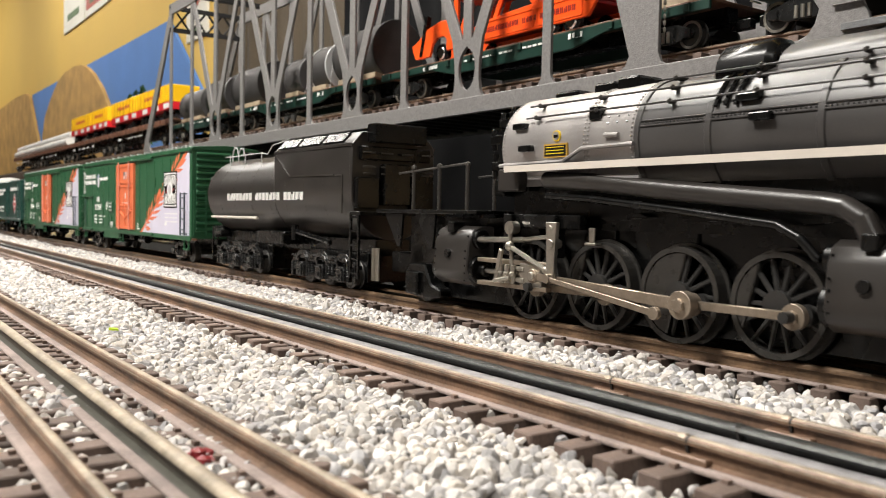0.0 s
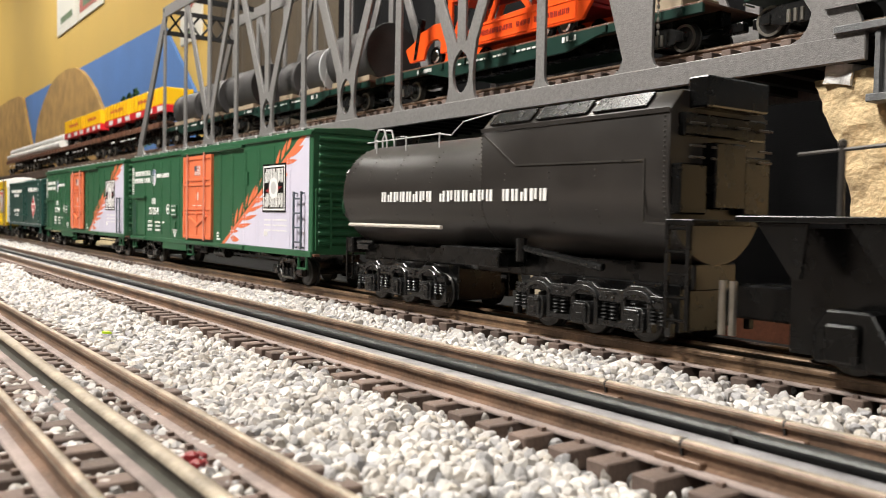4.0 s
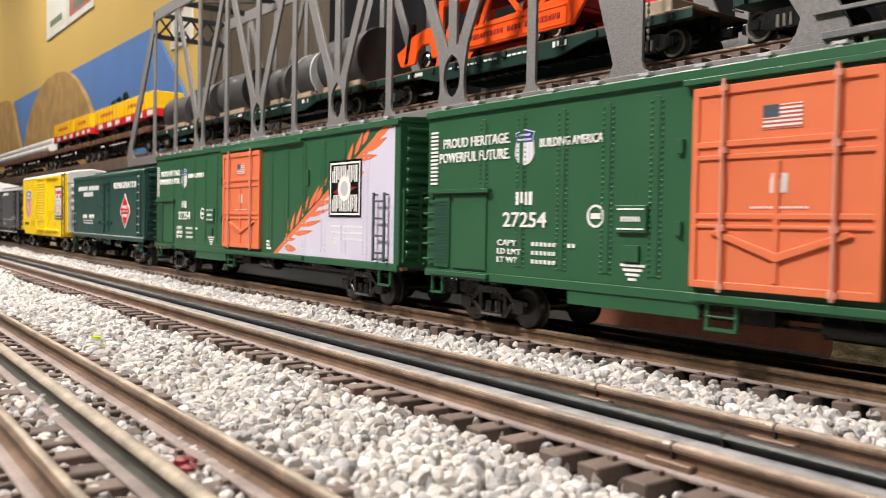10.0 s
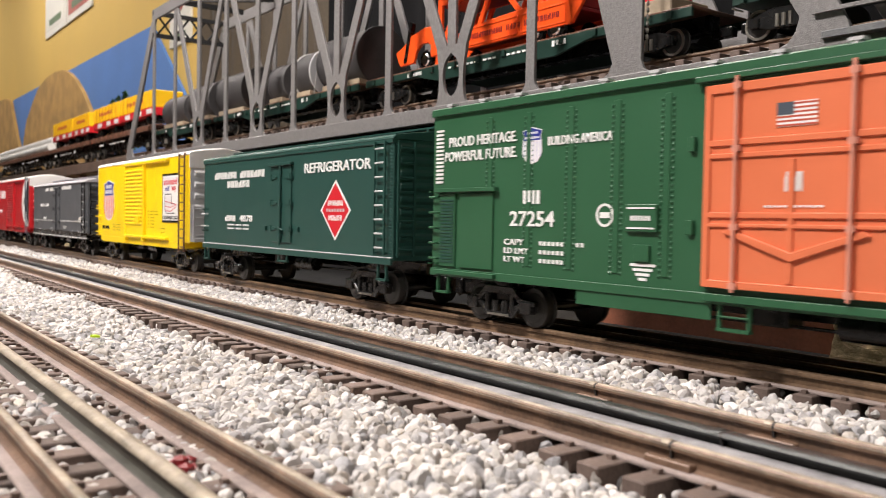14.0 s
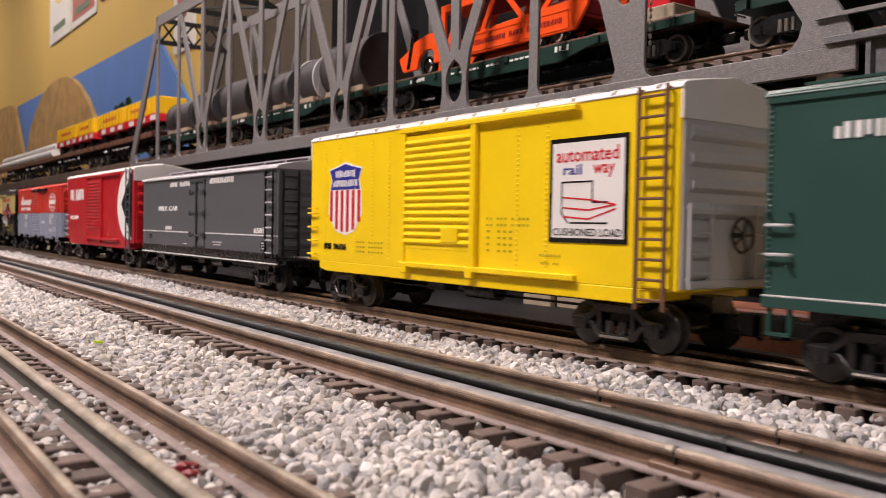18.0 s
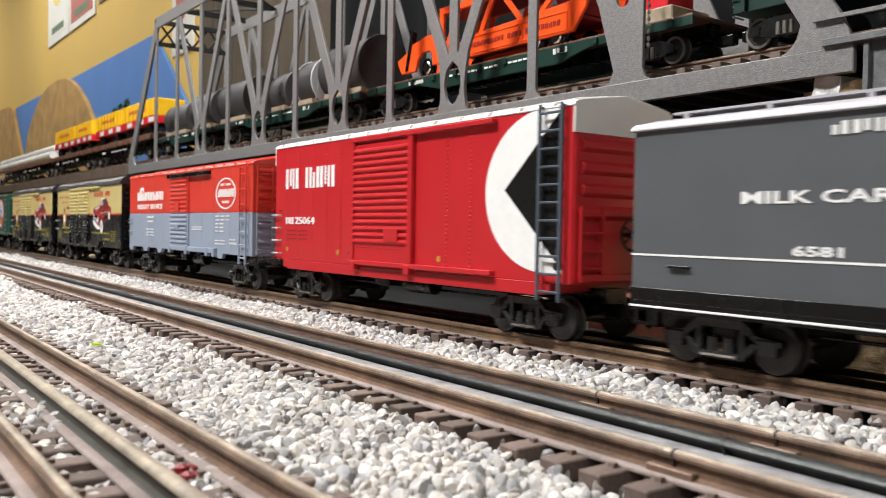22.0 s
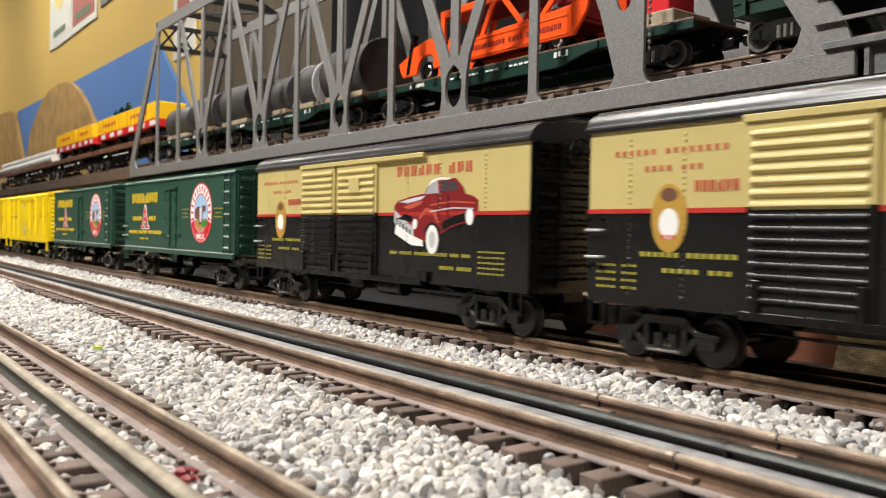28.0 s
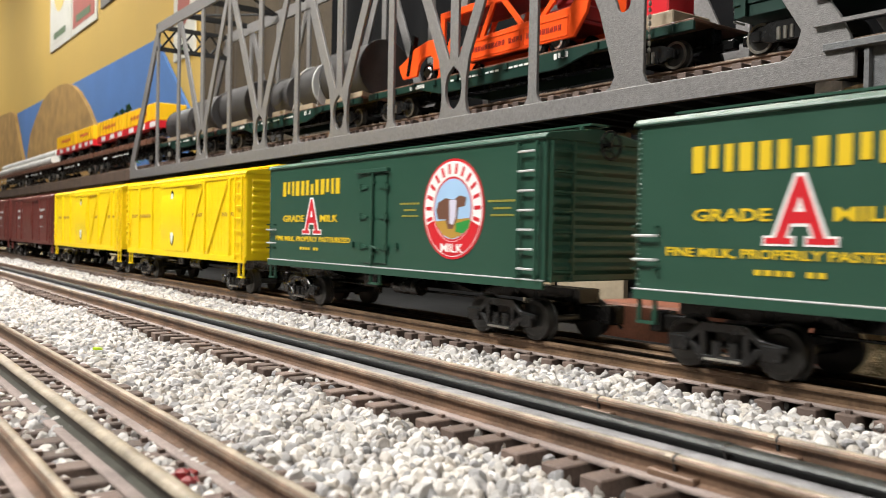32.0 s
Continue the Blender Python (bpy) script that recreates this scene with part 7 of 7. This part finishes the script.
prism(bm, [(-5900, -11), (-5900, 540), (-5300, 590), (-4800, 600), (-4520, 592), (-4424, 570), (-4330, 470), (-4262, 398), (-4200, 340), (-4200, -11)], 722, 736)
part("hill_cutout", bm, "plywood", hill)
M["poster_white"] = surface("poster_paper", (0.72, 0.70, 0.62), 0.6, vary=0.08, size=10)
M["poster_red"] = surface("poster_red", (0.42, 0.10, 0.07), 0.6, vary=0.12, size=10)
M["poster_green"] = surface("poster_green", (0.10, 0.16, 0.07), 0.6, vary=0.2, size=10)
M["frame_wood"] = surface("dark_frame", (0.10, 0.08, 0.06), 0.5, vary=0.2, size=20)


def poster(label, x0, x1, z0, z1, edge, face, blob, tilt=0):
    p = thing("wall_poster", label, "poster", "posters on the yellow wall")
    y = WALL_Y
    bm = B()
    box(bm, x0, x1, y - 6, y - 0.5, z0, z1)
    part("backing", bm, edge, p, "", 1.0)
    m = (x1 - x0) * 0.07
    bm = B()
    box(bm, x0 + m, x1 - m, y - 7, y - 5.5, z0 + m, z1 - m)
    part("print", bm, face, p)
    bm = B()
    cx, cz, w, hh = (x0 + x1) / 2, (z0 + z1) / 2, (x1 - x0) * 0.28, (z1 - z0) * 0.2
    prism(bm, [(cx + w * math.cos(6.2832 * k / 20), cz + hh * math.sin(6.2832 * k / 20)) for k in range(20)], y - 8, y - 6.5)
    part("printed_roundel", bm, blob, p)
    bm = B()
    box(bm, cx - w, cx + w, y - 8, y - 6.5, z0 + m * 1.6, z0 + m * 2.6)
    part("printed_bar", bm, "poster_green", p)


poster("white paper poster with a yellow and green roundel", -3760, -3405, 752, 1210, "poster_white", "poster_white", "print_yellow")
poster("red poster with white border", -3390, -3030, 752, 1180, "poster_white", "poster_red", "poster_white")
poster("dark framed green poster", -2980, -2640, 775, 1180, "frame_wood", "poster_green", "poster_white")
poster("white poster with red print", -2240, -2080, 484, 760, "poster_white", "poster_white", "poster_red")

# rough hillside below the raised track
M["hillside"] = surface("tan_green_hillside", (0.34, 0.275, 0.16), 0.95, vary=0.45, size=30, bump=1.5, grain=260)
bm = B()
bmesh.ops.create_grid(bm, x_segments=160, y_segments=14, size=0.5)
for v in bm.verts:
    x, w = v.co.x + 0.5, v.co.y + 0.5
    px, py = -6.2 + x * 4.75, 0.325 + w * 0.3
    z = -0.012 + 0.105 * min(1, w * 2.4) * (0.75 + 0.5 * noise.noise(Vector((px * 5, py * 5, 2)))) * min(1, (1 - x) * 14) + 0.014 * noise.noise(Vector((px * 22, py * 22, 5)))
    v.co = Vector((px, py, z))
tagged(part("hillside", bm, "hillside", None, "", 0, True), "rough tan and green plaster hillside below the raised track", "hillside", "", "structure")


# ---- the train standing on the bridge ----
paint("flat_green", "15322a")
paint("transport_orange", "f0551c", 0.3)
paint("container_yellow", "edb913")
M["drum_grey"] = surface("dull_grey_drum", (0.045, 0.042, 0.042), 0.55, vary=0.3, size=60, bump=0.2, grain=600)
M["chrome"] = surface("chrome", (0.75, 0.75, 0.75), 0.12, 1.0, vary=0.05)
M["pipe_white"] = surface("pale_grey_pipe", (0.72, 0.71, 0.68), 0.6, vary=0.2, size=30, bump=0.1)


def still_truck(ob, x, mat="truck_black", r=8.6):
    for s in (-1, 1):
        bm = B()
        y = s * 22
        prism(bm, [(x - 23, 11), (x - 9, 16), (x + 9, 16), (x + 23, 11), (x + 23, 8), (x + 9, 4), (x - 9, 4), (x - 23, 8)], y - 1.3, y + 1.3)
        part("truck_frame", bm, mat, ob, "", 0.4)
        for q in (-18, 18):
            bm = B()
            box(bm, x + q - 3, x + q + 3, y - 2.4, y + 2.4, 6, 12)
            part("journal_box", bm, mat, ob, "", 0.5)
        bm = B()
        for q in (-4, 0, 4):
            rod(bm, (x + q, y - 1.6, 5), (x + q, y - 1.6, 12), 1.2, seg=8)
        part("spring_nest", bm, "steel", ob)
    for q in (-18, 18):
        w = part("wheelset", wheelset_mesh(r), "wheel", ob)
        w.location = Vector((x + q, 0, r)) * MM
        bm = B()
        n = 28
        for k in range(n):
            a, b = 6.2832 * k / n, 6.2832 * (k + 1) / n
            prism(bm, [(r * math.cos(a), r * math.sin(a)), (r * math.cos(b), r * math.sin(b)), (0.83 * r * math.cos(b), 0.83 * r * math.sin(b)), (0.83 * r * math.cos(a), 0.83 * r * math.sin(a))], -20.0, -19.1)
        bmesh.ops.remove_doubles(bm, verts=bm.verts, dist=1e-6)
        part("wheel_rim", bm, "steel", w, "bright steel wheel rim", 0, True)


def flat_car(label, x0, x1, mat="flat_green", belly=True, deck=27.0):
    ob = thing("flat_car", label, "flat car", "cars standing on the upper track", "", ((x0 + x1) / 2, YB, ZR))
    h = (x1 - x0) / 2
    for s in (-1, 1):
        bm = B()
        b, low = (13, 20) if belly else (deck - 9, deck - 9)
        prism(bm, [(-h, deck - 1), (-h, low), (-h * 0.55, low), (-h * 0.38, b), (h * 0.38, b), (h * 0.55, low), (h, low), (h, deck - 1)], s * 27 - 1.2, s * 27 + 1.2)
        part("side_sill", bm, mat, ob, "", 0.3)
    bm = B()
    box(bm, -h, h, -28, 28, deck - 2, deck)
    part("deck", bm, "dull_brown", ob, "brown plank deck", 0.3)
    n = int(2 * h / 30)
    bm = B()
    box(bm, -2, 2, -30.2, -27.8, 20.5 if belly else deck - 8, deck - 1.5)
    me = finish(bm, "stake_pocket", mat, 0.3)
    for k in range(n):
        part("stake_pocket", me, mat, ob).location[0] = (-h + (k + 0.5) * 2 * h / n) * MM
    bm = B()
    box(bm, -h + 4, h - 4, -5, 5, 15, deck - 2)
    part("centre_sill", bm, "black", ob)
    bars(ob, (7, 3, 5), -h * 0.3, h * 0.22, 20.5, 22.6, "white", 0.5, 0.25, -28.4)
    bars(ob, (5,), -h * 0.62, -h * 0.5, 20.8, 24, "white", 0.5, 0.25, -28.4)
    bars(ob, (2,), h * 0.36, h * 0.44, 20, 24, "white", 0.5, 0.25, -28.4)
    for s in (-1, 1):
        still_truck(ob, s * (h - 38))
        bm = B()
        a, b = sorted((s * (h - 4), s * (h + 11)))
        box(bm, a, b, -3, 3, 10, 16)
        part("coupler", bm, "black", ob, "", 0.5)
    return ob


flat_car("dark green flat car carrying an orange car transporter", -702, -326)
flat_car("dark green flat car carrying grey drums", -1092, -716)
flat_car("dark green flat car carrying grey drums, beside the bridge portal", -1334, -1106)
for a, b in ((-1724, -1346), (-2098, -1738), (-2470, -2112), (-2842, -2484)):
    flat_car("brown flat car standing on the raised track", a, b, "dull_brown", False, 39.0)

# orange transporter on its flat car
def transporter():
    ob = thing("car_transporter", "bright orange toy car transporter trailer with chrome wheels", "toy vehicle", "", "", (-545, YB, ZR + 27))
    for s in (-1, 1):
        y = s * 19
        bm = B()
        prism(bm, [(-62, 10), (-20, 9), (110, 9), (122, 24), (128, 46), (120, 48), (106, 31), (20, 28), (-18, 25), (-30, 21), (-62, 20)], y - 1.5, y + 1.5)
        part("side_panel", bm, "transport_orange", ob, "", 0.5)
        for p in ([(-46, 20), (-40, 20), (-22, 52), (-28, 52)], [(-2, 20), (4, 20), (22, 52), (16, 52)], [(58, 20), (64, 20), (34, 52), (28, 52)], [(62, 20), (68, 20), (104, 50), (98, 52)]):
            bm = B()
            prism(bm, p, y - 1.2, y + 1.2)
            part("diagonal_brace", bm, "transport_orange", ob, "", 0.3)
        bm = B()
        prism(bm, [(-52, 51), (112, 51), (112, 57), (-52, 57)], y - 1.4, y + 1.4)
        part("upper_rail", bm, "transport_orange", ob, "", 0.4)
        bm = B()
        prism(bm, [(-110, 8), (-88, 8), (-84, 18), (-76, 23), (-66, 23), (-58, 17), (-52, 17), (-50, 36), (-72, 37), (-92, 33), (-106, 25), (-117, 21), (-114, 14)], y - 1.4, y + 1.4)
        part("front_fender", bm, "transport_orange", ob, "", 0.5)
        bm = B()
        prism(bm, [(-103, 10), (-99, 10), (-90, 44), (-94, 46)], y - 2.2, y + 2.2)
        part("tie_strap", bm, "black", ob, "black tie-down strap")
        for a, b in ((-12, 52), (56, 104)):
            bm = B()
            for z in (11.4, 24.6):
                box(bm, a, b, min(y, y + s * 2.1), max(y, y + s * 2.1), z - 0.6, z + 0.6)
            for u in (a, b):
                box(bm, u - 0.6, u + 0.6, min(y, y + s * 2.1), max(y, y + s * 2.1), 11, 25)
            part("panel_moulding", bm, "transport_orange", ob, "", 0.2)
        bm = B()
        prism(bm, [(-52, 6), (-46, 6), (-46, 52), (-52, 52)], y - 1.4, y + 1.4)
        part("post", bm, "transport_orange", ob, "", 0.4)
    bars(ob, (10, 4, 9), -8, 98, 15.8, 20, "dark_red", 0.3, 0.4, -20.5)
    bm = B()
    box(bm, -50, 116, -18, 18, 18, 20.5)
    part("lower_ramp", bm, "dark_red", ob, "", 0.4)
    bm = B()
    box(bm, -52, 110, -18, 18, 51, 53)
    part("upper_ramp", bm, "dark_red", ob, "", 0.4)
    for x in (-71, -44, 70, 92):
        for s in (-1, 1):
            bm = B()
            rod(bm, (x, s * 14, 9), (x, s * 19, 9), 9, seg=24)
            w = part("wheel", bm, "black", ob, "", 0.8, True)
            bm = B()
            rod(bm, (x, s * 18.4, 9), (x, s * 20, 9), 6.2, 4.5, 18)
            part("hub_cap", bm, "chrome", w, "chrome hub cap")
    bm = B()
    box(bm, 78, 112, -16, 16, 21, 34)
    box(bm, 84, 104, -14, 14, 34, 44)
    part("loaded_car", bm, "dark_red", ob, "small dark red toy car", 2.0)


transporter()
tagged(solid("timber_load", "pale_wood", [(-396, -348, YB - 20, YB + 18, ZR + 27, ZR + 38)], bevel=0.8), "pale timber blocks loaded on the flat car", "timber")
tagged(solid("red_crate", "print_red", [(-392, -356, YB - 15, YB + 12, ZR + 38, ZR + 58)], bevel=1.0), "red crate on top of the timber load", "crate")
# chain at the post
bm = B()
for k in range(9):
    ball(bm, (-357, YB - 31, ZR + 12 + k * 4.2), 1.2, 1, 1.7)
tagged(part("tie_down_chain", bm, "steel", None), "bright steel tie-down chain hanging from a flat car", "chain", "", "stuff")


def drum(x0, x1, r=25.0, wire=False):
    ob = thing("cable_drum", "large dull grey drum lying on a flat car", "drum", "drums on the flat cars", "", ((x0 + x1) / 2, YB, ZR + 27))
    h = (x1 - x0) / 2
    n = 36
    bm = B()
    prism(bm, [(r * math.cos(6.2832 * k / n), r + r * math.sin(6.2832 * k / n)) for k in range(n)], -h, h, "x")
    part("drum_body", bm, "drum_grey", ob, "", 1.2, True)
    for s in (-1, 1):
        bm = B()
        prism(bm, [((r + 1) * math.cos(6.2832 * k / n), r + (r + 1) * math.sin(6.2832 * k / n)) for k in range(n)], s * h - 1.2, s * h + 1.2, "x")
        part("drum_rim", bm, "drum_grey" if not wire else "light_grey", ob, "", 0.5, True)
    for s in (-1, 1):
        bm = B()
        prism(bm, [(s * 8, 0), (s * 24, 0), (s * 24, 6), (s * 15, 4.5)], -h + 3, h - 3, "x")
        part("chock", bm, "pale_wood", ob)
    if wire:
        for s in (-1, 1):
            bm = B()
            rod(bm, (s * (h + 2), -r * 0.6, r * 1.8), (s * (h + 10), -26, 0), 0.5, seg=6)
            part("tie_wire", bm, "light_grey", ob, "thin pale tie-down wire")


drum(-800, -718, 29)
drum(-862, -822, 26, True)
drum(-930, -890, 24)
drum(-1086, -1000, 28)
drum(-1192, -1112, 27)
drum(-1306, -1214, 25)


def container(x0, x1, label):
    ob = thing("yellow_container", label, "container", "containers on the brown flat cars", "", ((x0 + x1) / 2, YB, ZR + 39))
    h = (x1 - x0) / 2
    bm = B()
    box(bm, -h, h, -25, 25, 28, 56)
    part("body", bm, "container_yellow", ob, "", 1.0)
    bm = B()
    box(bm, -h - 0.4, h + 0.4, -25.4, 25.4, 16, 28)
    part("red_base", bm, "print_red", ob, "red painted lower band", 0.6)
    for x in (-0.6, 0.1, 0.7):
        bm = B()
        box(bm, x * h, x * h + h * 0.3, -25.9, -25, 18, 26)
        part("pale_patch", bm, "roof_white", ob)
    bars(ob, (6,), -h * 0.5, h * 0.5, 39, 45, "coral_print", 0.5, 0.4, -25.2)
    bm = B()
    box(bm, -h + 2, h - 2, -14, 14, 9, 16)
    part("trailer_chassis", bm, "black", ob, "black trailer chassis", 0.6)
    for x in (-0.72, -0.5, 0.62):
        for s in (-1, 1):
            bm = B()
            rod(bm, (x * h, s * 14, 8), (x * h, s * 22, 8), 8, seg=18)
            part("trailer_wheel", bm, "black", ob, "", 0.8, True)
    for k in range(8):
        x = -h + (k + 0.5) * h / 4
        bm = B()
        box(bm, x - 0.8, x + 0.8, -25.9, -24.5, 29, 55)
        part("rib", bm, "container_yellow", ob)


for a, b in ((-2064, -1890), (-1884, -1748), (-1714, -1546), (-1540, -1360)):
    container(a, b, "yellow toy container with a red and white base on a trailer")
for k, (y, z) in enumerate(((-18, 12), (0, 12), (18, 12), (-9, 28), (9, 28))):
    bm = B()
    rod(bm, (-2840, YB + y, ZR + 39 + z - 2), (-2116, YB + y, ZR + 39 + z - 2), 9, seg=20)
    tagged(part("pipe", bm, "pipe_white", None, "", 0.5, True), "long pale grey pipe stacked on a flat car", "pipe", "stacked pipes")

# house car at the far end of the bridge
def gondola():
    ob = thing("gondola_car", "dark green gondola standing on the upper track", "gondola", "cars standing on the upper track", "", (-108, YB, ZR))
    h = 190
    bm = B()
    box(bm, -h, h, -28, 28, 20, 27)
    part("floor", bm, "flat_green", ob, "", 0.4)
    for s in (-1, 1):
        bm = B()
        box(bm, -h, h, s * 28 - 1, s * 28 + 1, 27, 62)
        part("side", bm, "flat_green", ob, "", 0.4)
        bm = B()
        box(bm, s * h - 1, s * h + 1, -28, 28, 27, 62)
        part("end", bm, "flat_green", ob, "", 0.4)
        still_truck(ob, s * (h - 30))
        bm = B()
        a, b = sorted((s * (h - 4), s * (h + 11)))
        box(bm, a, b, -3, 3, 10, 16)
        part("coupler", bm, "black", ob, "", 0.5)
    for k in range(12):
        bm = B()
        x = -h + 8 + k * (2 * h - 16) / 11
        box(bm, x - 1.5, x + 1.5, -31, -28.5, 20, 62)
        part("side_stake", bm, "flat_green", ob)
    for k in range(5):
        bm = B()
        rod(bm, (-h - 2.5, -24, 20 + k * 6), (-h - 2.5, -14, 20 + k * 6), 0.6, seg=6)
        part("grab_iron", bm, "steel", ob)


gondola()


# little trees behind the raised track
M["leaf"] = surface("toy_tree_green", (0.03, 0.10, 0.03), 0.8, vary=0.4, size=120, island=0.4)
def tree(x, y, z, H, seed):
    rnd = random.Random(seed)
    ob = thing("toy_tree", "small dark green toy conifer behind the raised track", "tree", "toy trees", "", (x, y, z))
    bm = B()
    rod(bm, (0, 0, 0), (0, 0, H * 0.95), H * 0.035, H * 0.01, 7)
    part("trunk", bm, "dull_brown", ob)
    bm = B()
    for k in range(420):
        q = rnd.random()
        zz = H * (0.15 + 0.85 * q)
        r = H * 0.26 * (1 - q) * (0.6 + 0.4 * math.sin(q * 40)) * rnd.uniform(0.3, 1.05) + 0.6
        a = rnd.uniform(0, 6.2832)
        c = Vector((r * math.cos(a), r * math.sin(a), zz))
        o = Vector((math.cos(a), math.sin(a), -0.4)) * H * 0.06
        n = Vector((-math.sin(a), math.cos(a), 0.3)) * H * 0.02
        vs = [bm.verts.new((c + d) * MM) for d in (-n, o, n, o * -0.3 + Vector((0, 0, H * 0.02)))]
        bm.faces.new(vs[:3])
        bm.faces.new((vs[0], vs[2], vs[3]))
    part("crown", bm, "leaf", ob, "ragged needle crown")


# stand that carries the trees, behind the raised track
solid("rear_shelf", "roadbed", [(-3400, -1500, 560, 700, -12, 180)], "dark brown shelf behind the raised track", "shelf", "structure")
for k, (x, H) in enumerate(((-2126, 166), (-2182, 160), (-2234, 156))):
    tree(x, 600, 180, H, k)

# small litter on the ballast
bm = B()
prism(bm, leaf(-366, 90, 0.4, 6, 3.2), -5.0, -4.2, "z")
tagged(part("green_fleck", bm, "lime", None), "tiny bright yellow-green scrap lying on the ballast", "scrap")
bm = B()
for k in range(5):
    ball(bm, (-172 + k * 1.6, 59 + (k % 2) * 2.2, -6.2 + (k % 3) * 0.8), 1.9, 1, 0.7)
tagged(part("red_crumb", bm, "dark_red", None), "dark red crumb of moss between the rails", "scrap")
# rail joints where two lengths of the middle track meet
M["joint_dark"] = surface("dark_joint_dirt", (0.02, 0.017, 0.015), 0.7, vary=0.3, size=200)
for y, x in ((YM - 17, -112.4), (YM + 17, -110.4), (YM, -111.6), (YM + 17, -166)):
    jt = thing("rail_joiner", "metal joiner clipped over a rail joint", "rail joiner", "rail joiners", "", (x, y, 0))
    mat = "black_rail" if y == YM else "rail"
    bm = B()
    box(bm, -6, 6, -2.6, 2.6, -5.4, -3.4)
    part("joiner_plate", bm, mat, jt, "", 0.3)
    cap = 2.6 if y == YM else 1.45
    bm = B()
    prism(bm, [(-0.6, -5.2), (0.6, -5.2), *[((cap + 0.05) * math.cos(a), -0.9 + 1.12 * math.sin(a)) for a in np.linspace(0, math.pi, 9)]], -0.3, 0.3, "x")
    part("joint_gap", bm, "joint_dark", jt, "dark gap between two rail ends")
    bm = B()
    prism(bm, [(cap * math.cos(a), -0.9 + 1.25 * math.sin(a)) for a in np.linspace(0, math.pi, 9)], -2.6, -0.5, "x")
    part("rail_end_burr", bm, "rail_head" if y != YM else mat, jt, "", 0.25)


# ---- what moves ----
def motions():
    times = [0.5 * k for k in range(65)]
    turns, t = [0.0], 0.0
    while t < 32.0:
        t = min(32.0, t + 0.0333333)
        if run(t) - run(turns[-1]) > 0.0116 or t >= 32.0:
            turns.append(t)
    for ob, wheels, x, extra in CARS:
        walk(ob, [(t, pose(x * MM + run(t), YT * MM, 0)) for t in times])
        for ws, wx, r in wheels:
            walk(ws, [(t, pose(wx * MM, 0, r * MM, 0, math.degrees(run(t) / (r * MM)), 0)) for t in turns])
        for ob2, rows in extra:
            walk(ob2, rows)


motions()
